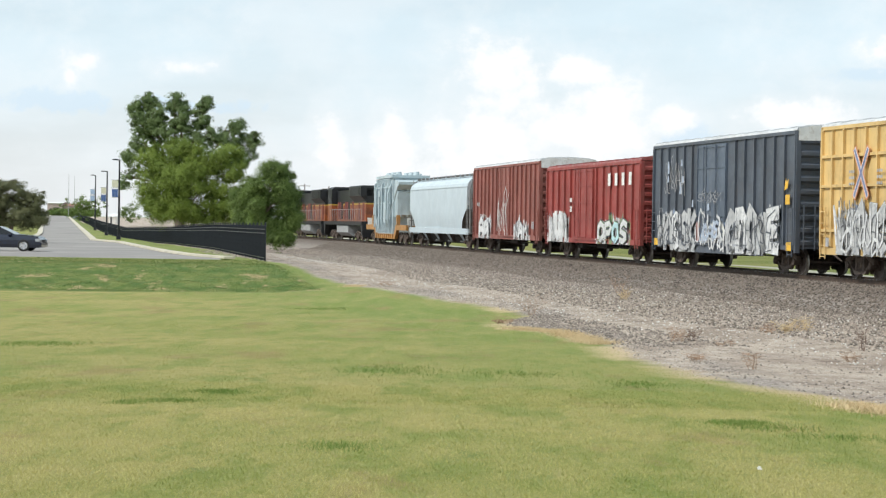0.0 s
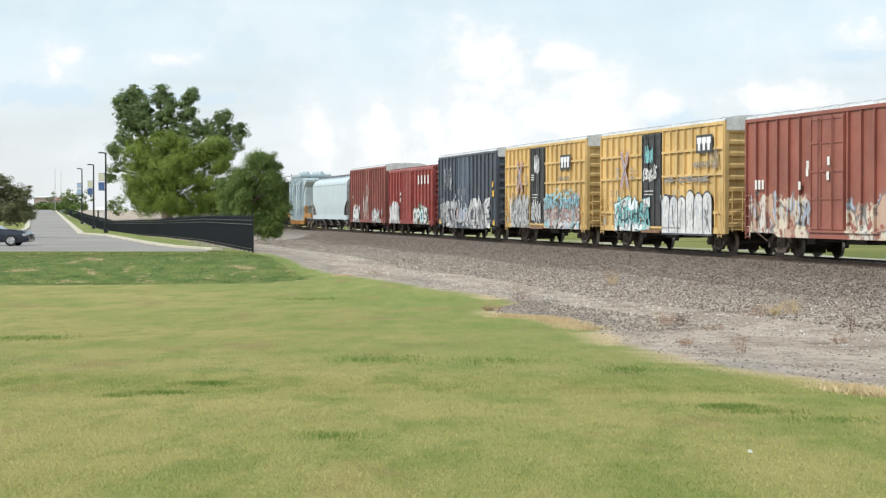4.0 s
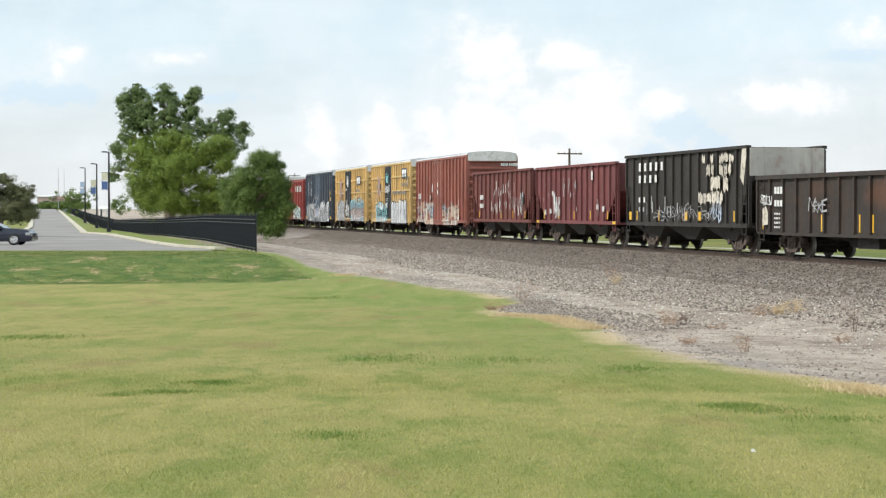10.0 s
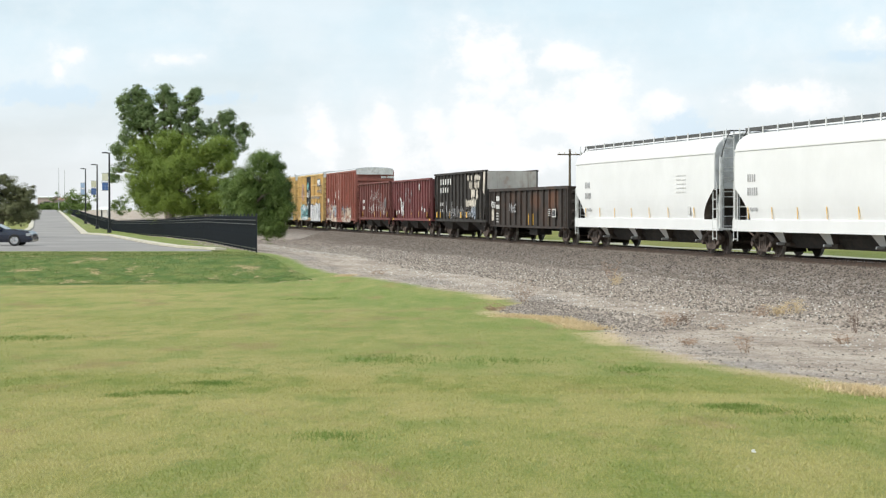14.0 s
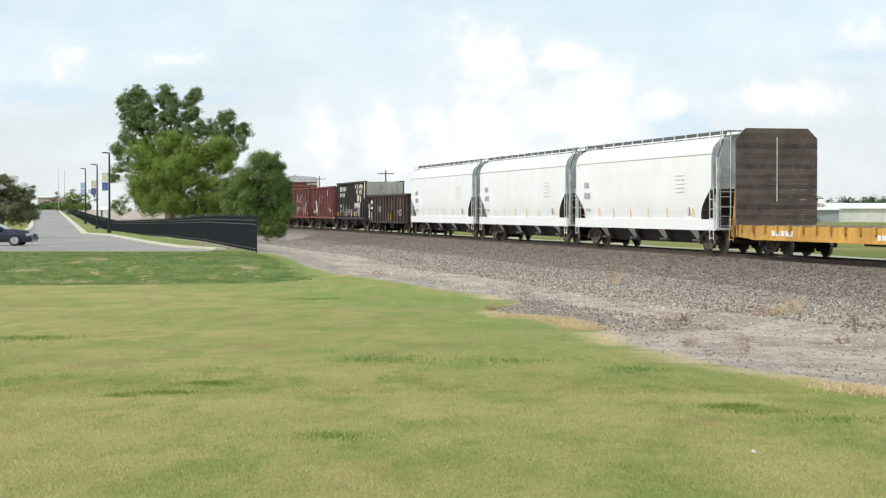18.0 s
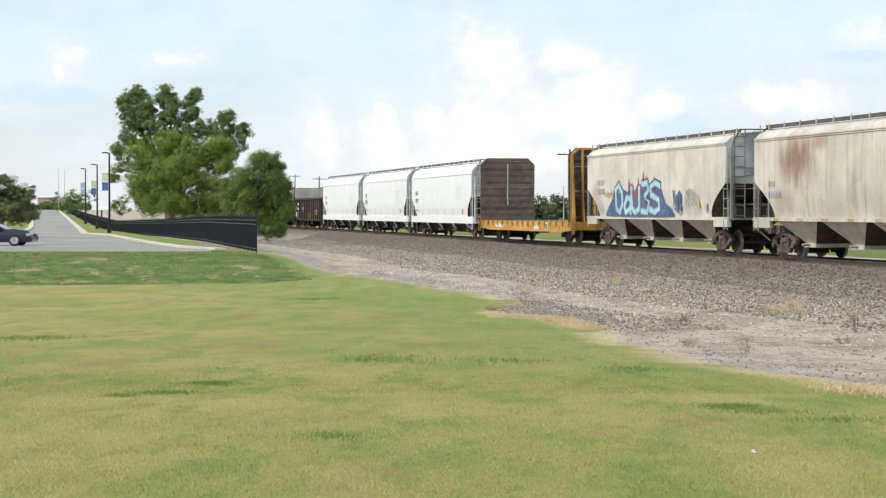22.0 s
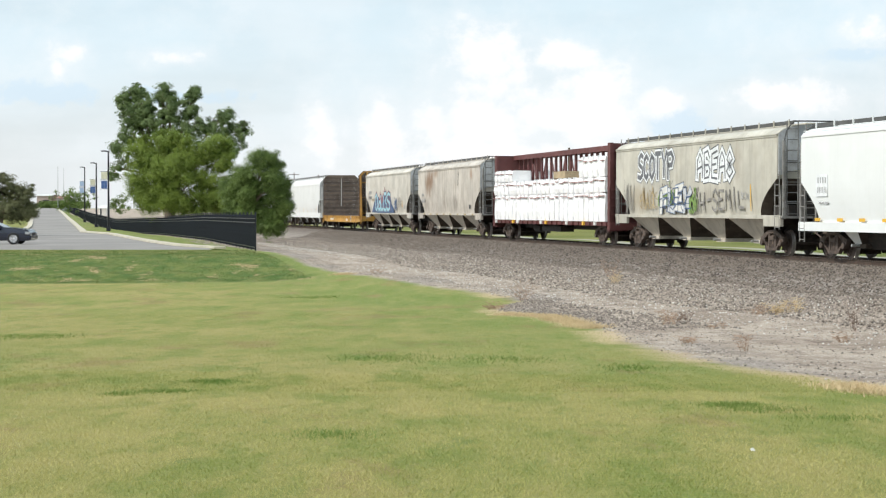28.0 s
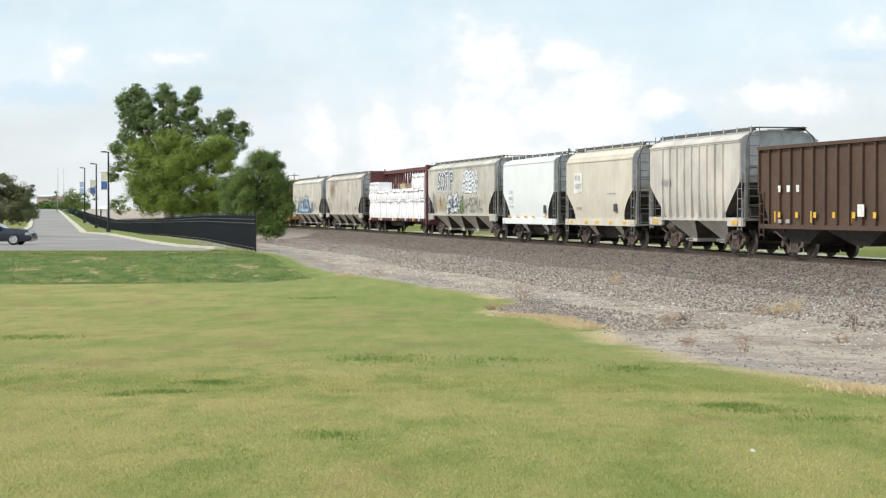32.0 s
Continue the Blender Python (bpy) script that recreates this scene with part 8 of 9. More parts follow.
STROKES = {
    "A": [[(0.0, 0.0), (0.12, 0.7), (0.5, 1.0), (0.88, 0.7), (1.0, 0.0)], [(0.15, 0.38), (0.85, 0.42)]],
    "B": [[(0.9, 0.78), (0.6, 1.0), (0.0, 0.96), (0.05, 0.0), (0.75, 0.04), (1.0, 0.28), (0.7, 0.52), (0.1, 0.5)]],
    "C": [[(1.0, 0.82), (0.6, 1.0), (0.15, 0.82), (0.0, 0.5), (0.15, 0.15), (0.6, 0.0), (1.0, 0.16)]],
    "D": [[(0.1, 0.1), (0.0, 0.85), (0.45, 1.0), (0.9, 0.72), (1.0, 0.3), (0.6, 0.0), (0.1, 0.1)]],
    "d": [[(1.0, 1.0), (0.85, 0.5), (0.95, 0.0)], [(0.9, 0.55), (0.35, 0.62), (0.0, 0.3), (0.25, 0.02), (0.9, 0.2)]],
    "E": [[(1.0, 0.98), (0.05, 0.92), (0.0, 0.04), (0.95, 0.0)], [(0.05, 0.5), (0.8, 0.52)]],
    "3": [[(0.0, 0.95), (0.6, 1.0), (0.85, 0.75), (0.3, 0.52), (1.0, 0.35), (0.8, 0.02), (0.05, 0.05)]],
    "F": [[(1.0, 1.0), (0.05, 0.92), (0.0, 0.0)], [(0.05, 0.5), (0.8, 0.54)]],
    "H": [[(0.0, 0.0), (0.08, 1.0)], [(0.95, 0.0), (1.0, 1.0)], [(0.05, 0.46), (0.95, 0.54)]],
    "I": [[(0.5, 0.0), (0.5, 1.0)]],
    "K": [[(0.0, 0.0), (0.06, 1.0)], [(1.0, 1.0), (0.1, 0.5), (1.0, 0.0)]],
    "L": [[(0.05, 1.0), (0.0, 0.05), (1.0, 0.0)]],
    "M": [[(0.0, 0.0), (0.1, 1.0), (0.5, 0.45), (0.9, 1.0), (1.0, 0.0)]],
    "N": [[(0.0, 0.0), (0.06, 1.0), (0.94, 0.0), (1.0, 1.0)]],
    "O": [[(0.5, 0.0), (0.05, 0.2), (0.0, 0.7), (0.4, 1.0), (0.9, 0.85), (1.0, 0.3), (0.5, 0.0)]],
    "P": [[(0.05, 0.0), (0.0, 0.95), (0.7, 1.0), (1.0, 0.75), (0.75, 0.5), (0.1, 0.46)]],
    "R": [[(0.05, 0.0), (0.0, 0.95), (0.7, 1.0), (0.95, 0.76), (0.2, 0.5), (1.0, 0.0)]],
    "S": [[(1.0, 0.88), (0.55, 1.0), (0.1, 0.86), (0.12, 0.6), (0.9, 0.4), (0.95, 0.14), (0.5, 0.0), (0.0, 0.1)]],
    "T": [[(0.0, 0.95), (1.0, 1.0)], [(0.5, 0.96), (0.46, 0.0)]],
    "U": [[(0.0, 1.0), (0.04, 0.2), (0.4, 0.0), (0.9, 0.16), (1.0, 1.0)]],
    "W": [[(0.0, 1.0), (0.2, 0.0), (0.5, 0.6), (0.8, 0.0), (1.0, 1.0)]],
    "X": [[(0.0, 1.0), (1.0, 0.0)], [(1.0, 1.0), (0.0, 0.0)]],
    "Y": [[(0.0, 1.0), (0.5, 0.5), (1.0, 1.0)], [(0.5, 0.5), (0.46, 0.0)]],
    "7": [[(0.0, 0.95), (1.0, 1.0), (0.35, 0.0)]],
    "8": [[(0.5, 0.5), (0.05, 0.7), (0.5, 1.0), (0.95, 0.72), (0.5, 0.5), (0.0, 0.22), (0.5, 0.0), (1.0, 0.24), (0.5, 0.5)]],
    "-": [[(0.1, 0.45), (0.9, 0.5)]],
    "~": [[(0.0, 0.1), (0.3, 0.9), (0.35, 0.2), (0.7, 1.0), (0.75, 0.1), (1.0, 0.6)]],
}


def ribbon(sh, pts, half, y0, y1, floor=-9.0):
    """A flat band along a line of points in the plane of a car's side, with mitred turns."""
    n = len(pts)
    a, b = [], []
    for i, (px, pz) in enumerate(pts):
        p0, p1 = pts[max(0, i - 1)], pts[min(n - 1, i + 1)]
        u = Vector((px - p0[0], pz - p0[1])) if i else Vector((p1[0] - px, p1[1] - pz))
        w = Vector((p1[0] - px, p1[1] - pz)) if i < n - 1 else u.copy()
        u.normalize()
        w.normalize()
        t = u + w
        t = u if t.length < 0.9 else t.normalized()
        k = half / max(0.82, t.dot(u))
        end = -half * 0.7 if i == 0 else half * 0.7 if i == n - 1 else 0.0
        cx, cz = px + t.x * end, pz + t.y * end
        a.append((cx - t.y * k, max(floor, cz + t.x * k)))
        b.append((cx + t.y * k, max(floor + 0.001, cz - t.x * k)))
    ring = a + b[::-1]
    m = len(ring)
    v = [(x, y0, z) for x, z in ring] + [(x, y1, z) for x, z in ring]
    f = [(i, i + 1, m - 2 - i, m - 1 - i) for i in range(n - 1)]
    f += [tuple(q + m for q in reversed(g)) for g in f]
    f += [(i, i + m, (i + 1) % m + m, (i + 1) % m) for i in range(m)]
    sh.add(v, f)


def sprayed(car, text, x, z, wide, tall, half, y, fills, rims, seed=1, lean=0.0, wild=0.06, floor=0.7, name="spray_letter"):
    """Fat letters drawn in bands over wider bands of the rim colours. x: their left end as one reads, wide: their whole length.
    rims: (material, how much wider), the widest first."""
    rng = random.Random(seed)
    step_x = wide / len(text)
    for i, ch in enumerate(text):
        if ch == " ":
            continue
        w, t = step_x * rng.uniform(0.72, 0.86), tall * rng.uniform(1 - 2 * wild, 1 + 2 * wild)
        lift, k = rng.uniform(-wild, wild) * tall, lean + rng.uniform(-wild, wild)
        lines = []
        for line in STROKES[ch]:
            pts = []
            for a, b in line:
                a, b = a + rng.uniform(-wild, wild), b + rng.uniform(-wild, wild)
                pts.append((x - i * step_x - step_x * 0.08 - a * w - k * b * t, z + lift + b * t))
            lines.append(pts)
        layers = [(m, half + g) for m, g in rims] + [(fills[i % len(fills)], half)]
        for q, (m, h) in enumerate(layers):
            sh = Shape()
            for j, pts in enumerate(lines):
                y0 = y + 0.004 * q + 0.0013 * j + (0.0005 if i % 2 else 0.0)
                ribbon(sh, pts, h, y0, y0 + 0.001, floor)
            part(name, sh, m, car)


def domes(car, x, z, n, wide, tall, y, fill, rim, inks, seed):
    """A row of fused round-topped sprayed letters with a dark rim and loose inner lines."""
    rng = random.Random(seed)
    w = wide / n
    tops = [tall * rng.uniform(0.86, 1.04) for _ in range(n)]

    def outline(g):
        ring = [(-g, -g), (wide + g, -g)]
        for k in range(n - 1, -1, -1):
            for q in range(9):
                a = math.pi * q / 8
                ring.append((w * (k + 0.5) + (w / 2 + (g if k in (0, n - 1) else 0)) * math.cos(a), tops[k] - w * 0.5 + (w * 0.5 + g) * math.sin(a) ** 0.7))
        return ring
    sh = Shape()
    for g, m, up in ((0.07, rim, 0.0), (0.0, fill, 0.003)):
        ring = [(x - a, z + b) for a, b in outline(g)]
        part("spray_letters", Shape().prism_y(ring, y + up, y + up + 0.002), m, car)
    for k in range(n):
        c = x - w * (k + 0.5)
        for q in range(rng.randint(4, 6)):
            m = rng.choice(inks)
            a, b = c + rng.uniform(-0.4, 0.4) * w, z + rng.uniform(0.02, 0.5) * tall
            pts = [(a, b)]
            for _ in range(rng.randint(2, 4)):
                pts.append((pts[-1][0] + rng.uniform(-0.22, 0.22) * w, pts[-1][1] + rng.uniform(0.08, 0.24) * tall))
            sh = Shape()
            ribbon(sh, pts, rng.uniform(0.02, 0.07), y + 0.006 + 0.0007 * q, y + 0.007 + 0.0007 * q)
            part("spray_stroke", sh, m, car)
        if k:
            sh = Shape()
            e = x - w * k
            ribbon(sh, [(e + rng.uniform(-0.1, 0.1), z + 0.05), (e + rng.uniform(-0.08, 0.08), z + tall * 0.4), (e, z + tall * 0.86)], 0.035, y + 0.0105, y + 0.0115)
            part("spray_stroke", sh, rim, car)


def drips(car, x0, x1, z0, z1, n, y, material, seed, tall=(0.15, 0.6)):
    """Thin upright runs and scratches of worn paint."""
    rng = random.Random(seed)
    for _ in range(n):
        x, z, h, w = rng.uniform(x0, x1), rng.uniform(z0, z1), rng.uniform(*tall), rng.uniform(0.025, 0.10)
        sh = Shape()
        ribbon(sh, [(x, z), (x + rng.uniform(-0.03, 0.03), z + h * 0.5), (x + rng.uniform(-0.02, 0.02), z + h)], w * 0.5, y, y + 0.003)
        part("paint_run", sh, material, car)


def scrawl(car, x, z, wide, tall, n, y, material, seed, half=0.03):
    """A quick thin signature of n joined letter-like strokes."""
    rng = random.Random(seed)
    for k in range(n):
        c, w = x - wide * k / n, wide / n * rng.uniform(0.8, 1.5)
        t, lift, lean = tall * rng.uniform(0.55, 1.1), tall * rng.uniform(-0.05, 0.3), rng.uniform(-0.2, 0.25)
        sh = Shape()
        for j, line in enumerate(STROKES[rng.choice("ABCdE3HKMNRS8~OU")]):
            pts = [(c - (a + rng.uniform(-0.12, 0.12)) * w - lean * b * t, z + lift + (b + rng.uniform(-0.1, 0.1)) * t) for a, b in line]
            y0 = y + 0.0007 * (k % 9) + 0.0003 * j
            ribbon(sh, pts, half * rng.uniform(0.6, 1.3), y0, y0 + 0.001)
        part("spray_stroke", sh, material, car)


def crossed(car, x, z, s, y):
    """A crossed-bar emblem of red and blue."""
    for up, (m, g) in enumerate(((EMBLEM_RED, 0.16), (SPRAY_WORN, 0.095), (EMBLEM_BLUE, 0.055))):
        for k in (1, -1):
            sh = Shape()
            ribbon(sh, [(x + 0.62 * s, z + k * 0.95 * s), (x, z + 0.02 * k), (x - 0.62 * s, z - k * 0.95 * s)], g * s * 1.2, y + 0.004 * up + (0.001 if k > 0 else 0), y + 0.0015 + 0.004 * up + (0.001 if k > 0 else 0))
            part("emblem_bar", sh, m, car)


def block_text(car, x, z, tall, n, wide, y, material, gap=0.4):
    for k in range(n):
        a = x - k * wide * (1 + gap)
        bars(car, a, z, (wide * 0.66,), tall, y, material)


def stroke_cloud(car, x0, x1, z0, z1, n, y, material, seed, tall=(0.2, 0.9)):
    """Loose slanting spray strokes."""
    rng = random.Random(seed)
    for _ in range(n):
        x, z, h, k = rng.uniform(x0, x1), rng.uniform(z0, z1), rng.uniform(*tall), rng.uniform(-0.25, 0.25)
        w = rng.uniform(0.04, 0.12)
        pts = [(0, 0), (w, 0.02), (w + k, h), (k, h - 0.03)]
        if rng.random() < 0.5:
            pts = [(0, 0), (w, 0.05), (w + k, h * 0.5), (w, h), (0, h - 0.03), (k - 0.03, h * 0.5)]
        patch(car, x, z, pts, y, material, "spray_stroke")


# red boxcars
c = at_car(-94.0, -77.9)
block_text(c, -3.2, 3.4, 0.58, 4, 0.62, 1.635, WHITE_MARK, 0.75)
bars(c, 3.3, 2.2, (0.12, 0.12), 0.3, 1.635, WHITE_MARK, 0.1)
bars(c, 3.35, 2.7, (0.16, 0.16), 0.2, 1.635, WHITE_MARK, 0.08)
c = at_car(-111.6, -95.5)
bars(c, 6.8, 2.6, (0.16, 0.16, 0.16), 0.22, 1.635, GREY_MARK)
bars(c, -6.6, 1.3, (0.2, 0.2), 0.4, 1.635, GREY_MARK)
# slate boxcar
c = at_car(-76.1, -60.2)
for z, x, w in ((4.0, 5.9, 0.22), (3.75, 5.85, 0.2), (4.05, 4.2, 0.2), (3.1, 4.3, 0.2), (3.35, 4.1, 0.3), (2.9, 4.35, 0.35), (3.4, 5.9, 0.2), (2.35, 2.8, 0.2), (2.2, 1.0, 0.3)):
    patch(c, x, z, [(0, 0), (w, 0.03), (w * 0.8, 0.3), (0.05, 0.28)], 1.637, SPRAY_STEEL, "spray_mark")
patch(c, -7.05, 2.9, [(0, 0), (0.3, 0.1), (0.38, 0.4), (0.2, 0.3), (0.12, 0.42), (0.05, 0.25)], 1.637, YELLOW_MARK, "spray_mark")
patch(c, -7.15, 2.4, [(0, 0), (0.4, 0), (0.4, 0.35), (0, 0.35)], 1.637, YELLOW_MARK, "marker")
for x in (7.5, -7.3):
    patch(c, x, 0.75, [(0, 0), (0.45, 0), (0.45, 0.3), (0, 0.3)], 1.645, YELLOW_MARK, "marker")
# yellow boxcars
for k, (a, b) in enumerate(((-58.0, -42.2), (-39.8, -23.8))):
    c = at_car(a, b)
    crossed(c, 4.6 if k == 0 else 4.3, 3.4, 0.78, 1.64)
    for x in (5.5, 3.4):
        for z in (3.4, 3.2, 3.0):
            bars(c, x, z, (0.10, 0.12, 0.1), 0.09, 1.64, GREY_MARK, 0.04)
    block_text(c, 6.3, 2.2, 0.3, 4, 0.13, 1.64, SPRAY_SKETCH, 2.2)
    block_text(c, 6.3, 1.75, 0.3, 6, 0.12, 1.64, SPRAY_SKETCH, 1.6)
    px, pz = (-3.5, 3.62) if k == 0 else (-5.0, 3.85)
    patch(c, px, pz, [(0, 0), (1.85, 0), (1.85, 0.72), (0, 0.72)], 1.64, BLACK_MARK, "sign_panel", "black panel with white blocks")
    for i in range(3):
        patch(c, px - 0.12 - i * 0.54, pz + 0.06, [(0.10, 0.04), (0.36, 0.04), (0.36, 0.3), (0.46, 0.32), (0.46, 0.56), (0.0, 0.56), (0.0, 0.32), (0.10, 0.3)], 1.647, SPRAY_WHITE, "panel_block")
    bars(c, px + 0.3, pz - 0.55, (0.14, 0.1, 0.09, 0.06, 0.11, 0.06, 0.14, 0.1, 0.1, 0.1), 0.22, 1.64, SPRAY_SKETCH, 0.09)
    bars(c, px - 0.4, pz - 1.15, (0.1, 0.1, 0.11, 0.1, 0.1), 0.2, 1.64, SPRAY_SKETCH, 0.08)
    patch(c, 7.3, 0.95, [(0, 0), (0.25, 0), (0.25, 0.3), (0, 0.3)], 1.64, GREY_MARK, "data_panel")
    d0, d1 = (0.2, 2.1) if k == 0 else (-0.2, 1.6)
    scrawl(c, d1 - 0.6 if k == 0 else d1 - 0.3, 3.55, 1.0, 0.8, 7, 1.668, SPRAY_TEAL if k else SPRAY_WORN, 5 + k, 0.035)
    if k:
        scrawl(c, d1, 2.85, 1.7, 0.5, 10, 1.668, SPRAY_WORN, 7 + k, 0.04)
    else:
        for z in (3.42, 3.30, 3.18):
            bars(c, d1 - 0.05, z, (0.16, 0.12, 0.2), 0.06, 1.668, WHITE_MARK, 0.04)
    bars(c, d1 - 0.2, 2.4, (0.3, 0.2, 0.5), 0.04, 1.66, WHITE_MARK, 0.08)
    bars(c, d1 - 0.2, 2.25, (0.4, 0.3, 0.2), 0.04, 1.66, WHITE_MARK, 0.08)
    part("door_sill_board", Shape().box(d0 - 0.4, d1 + 0.3, 1.62, 1.665, 0.64, 0.78), SPRAY_BROWN, c, "worn brown board under the door")
c = at_car(-39.8, -23.8)
domes(c, -0.85, 0.66, 6, 5.9, 1.66, 1.645, SPRAY_WORN, SPRAY_BLACK, (SPRAY_STEEL, GREY_MARK, FAINT_MARK, SPRAY_DARK, FAINT_MARK), 41)
sprayed(c, "REKLE", 5.65, 0.84, 4.9, 1.1, 0.18, 1.645, (SPRAY_WHITE, SPRAY_WORN, SPRAY_WHITE), ((SPRAY_BLACK, 0.08), (SPRAY_TEAL, 0.03)), 42, 0.03, 0.05)
scrawl(c, 5.5, 0.85, 4.6, 0.95, 12, 1.668, SPRAY_TEAL, 142, 0.06)
scrawl(c, 5.5, 0.9, 4.6, 0.9, 10, 1.679, SPRAY_BLACK, 143, 0.025)
scrawl(c, -1.1, 2.75, 5.2, 0.2, 9, 1.64, SPRAY_SKETCH, 43)
scrawl(c, -6.6, 3.2, 0.8, 0.7, 4, 1.64, SPRAY_SKETCH, 44)
c = at_car(-58.0, -42.2)
sprayed(c, "NAK", 6.2, 0.85, 3.5, 1.2, 0.25, 1.645, (SPRAY_SILVER,), ((SPRAY_DARK, 0.05), (SPRAY_WORN, 0.025)), 45, 0.03, 0.06)
scrawl(c, 6.1, 0.85, 3.3, 1.3, 10, 1.664, SPRAY_DARK, 145, 0.022)
scrawl(c, 6.4, 0.8, 3.6, 1.3, 8, 1.675, SPRAY_WORN, 146, 0.05)
sprayed(c, "BOMHEUI", -0.6, 0.88, 6.5, 1.25, 0.15, 1.645, (SPRAY_AQUA, SPRAY_SALMON, SPRAY_WORN, SPRAY_SALMON, SPRAY_STEEL, SPRAY_AQUA), ((SPRAY_WORN, 0.08), (SPRAY_NAVY, 0.025)), 46, 0.0, 0.05)
scrawl(c, -0.6, 0.85, 6.4, 0.8, 18, 1.664, SPRAY_WORN, 147, 0.06)
scrawl(c, -0.6, 1.0, 6.4, 0.9, 14, 1.679, SPRAY_SALMON, 148, 0.05)
scrawl(c, -0.6, 1.7, 6.4, 0.7, 16, 1.692, SPRAY_AQUA, 149, 0.06)
scrawl(c, -0.6, 0.9, 6.6, 1.3, 12, 1.706, SPRAY_DARK, 150, 0.02)
scrawl(c, 2.0, 0.95, 1.9, 1.0, 9, 1.668, SPRAY_WORN, 47, 0.04)
# slate boxcar: worn silver letters over both ends and the door
c = at_car(-76.1, -60.2)
sprayed(c, "WASSK", 7.1, 0.72, 4.8, 1.3, 0.20, 1.64, (SPRAY_SILVER, SPRAY_SILVER, SPRAY_WORN), ((SPRAY_BLACK, 0.03),), 48, 0.03, 0.06, 0.56)
scrawl(c, 7.1, 0.7, 4.8, 1.1, 12, 1.655, SLATE_INK, 151, 0.03)
sprayed(c, "OBONE", -1.3, 0.72, 5.2, 1.35, 0.26, 1.64, (SPRAY_SILVER, SPRAY_WORN, SPRAY_SILVER), ((SLATE_INK, 0.03),), 49, 0.0, 0.05, 0.56)
scrawl(c, -1.3, 0.6, 5.2, 1.3, 12, 1.655, SLATE_INK, 152, 0.025)
scrawl(c, 2.2, 0.7, 3.1, 1.1, 10, 1.67, SPRAY_WORN, 50, 0.045)
scrawl(c, 1.4, 1.0, 1.6, 0.8, 5, 1.675, SPRAY_STEEL, 51, 0.06)
scrawl(c, 2.0, 2.5, 2.6, 0.45, 7, 1.67, GREY_MARK, 52, 0.014)
scrawl(c, 6.3, 2.9, 2.6, 1.2, 8, 1.64, GREY_MARK, 53, 0.016)
# red boxcars: white pieces at the foot
c = at_car(-111.6, -95.5)
sprayed(c, "AA", 6.3, 0.85, 2.7, 1.05, 0.18, 1.64, (SPRAY_WORN,), ((SPRAY_DARK, 0.05),), 54, 0.0, 0.1)
sprayed(c, "NAM", -2.6, 0.8, 3.2, 0.72, 0.13, 1.64, (SPRAY_WORN,), ((SPRAY_DARK, 0.05),), 55, 0.0, 0.1)
scrawl(c, 1.4, 0.9, 2.4, 2.2, 6, 1.67, FAINT_MARK, 56, 0.025)
c = at_car(-94.0, -77.9)
sprayed(c, "NUM", 7.2, 0.85, 3.3, 1.15, 0.22, 1.64, (SPRAY_WORN,), ((FAINT_MARK, 0.06),), 57, 0.0, 0.08)
sprayed(c, "OPOS", -1.6, 0.85, 4.7, 0.85, 0.13, 1.64, (SPRAY_WORN, SPRAY_WORN, SPRAY_PALE), ((SPRAY_BLACK, 0.07), (SPRAY_GREEN, 0.02)), 58, 0.0, 0.06)
# oxide red tall boxcar
c = at_car(-21.6, -5.7)
bars(c, 6.9, 2.35, (0.2, 0.2, 0.2), 0.34, 1.637, WHITE_MARK, 0.12)
for x, z in ((2.9, 2.3), (2.2, 3.0), (2.25, 2.75), (0.55, 2.6), (0.5, 3.1), (-5.8, 1.0)):
    patch(c, x, z, [(0, 0), (0.2, 0), (0.2, 0.28), (0, 0.28)], 1.66, WHITE_MARK, "data_panel")
stroke_cloud(c, 2.0, 7.0, 0.9, 1.5, 18, 1.64, SPRAY_STEEL, 12, (0.3, 0.7))
sh = Shape()
for i in range(9):
    y = -0.55 - i * 0.11 if i < 4 else -0.62 - i * 0.11
    sh.box(-8.03, -8.0, y - 0.085, y, 4.28, 4.46)
part("marking", sh, WHITE_MARK, c)
# open hoppers
c = at_car(-4.1, 9.8)
drips(c, -5.4, 1.6, 2.2, 3.0, 16, 1.598, FAINT_MARK, 15, (0.15, 0.5))
drips(c, -5.2, 2.6, 1.25, 1.9, 26, 1.598, WHITE_MARK, 16, (0.2, 0.6))
scrawl(c, -2.6, 1.7, 2.4, 0.5, 8, 1.602, GREY_MARK, 115, 0.010)
bars(c, 4.9, 2.2, (0.2, 0.22, 0.22), 0.26, 1.592, WHITE_MARK, 0.1)
bars(c, 4.9, 1.7, (0.2, 0.22, 0.22), 0.26, 1.592, WHITE_MARK, 0.1)
patch(c, -4.9, 1.9, [(0, 0), (0.5, 0), (0.5, 0.6), (0, 0.6)], 1.592, BLACK_MARK, "data_panel")
c = at_car(10.8, 25.0)
scrawl(c, 3.4, 1.25, 1.1, 0.9, 7, 1.598, FAINT_MARK, 17, 0.03)
drips(c, -5.6, 5.6, 1.2, 3.0, 18, 1.598, GREY_MARK, 117, (0.1, 0.35))
patch(c, -3.2, 3.0, [(0, 0), (0.25, 0), (0.25, 0.4), (0.1, 0.45), (0, 0.35)], 1.592, WHITE_MARK, "spray_mark")
for x, z in ((-4.1, 1.6), (5.2, 1.35), (4.2, 1.4), (-5.0, 1.5), (3.8, 2.3)):
    bars(c, x, z, (0.12, 0.12), 0.24, 1.592, WHITE_MARK, 0.06)
for x in (6.9, -6.5):
    patch(c, x, 0.92, [(0, 0), (0.5, 0), (0.5, 0.13), (0, 0.13)], 1.56, YELLOW_MARK, "marker")
c = at_car(26.4, 41.2)
block_text(c, 5.4, 3.25, 0.36, 5, 0.42, 1.595, WHITE_MARK, 0.75)
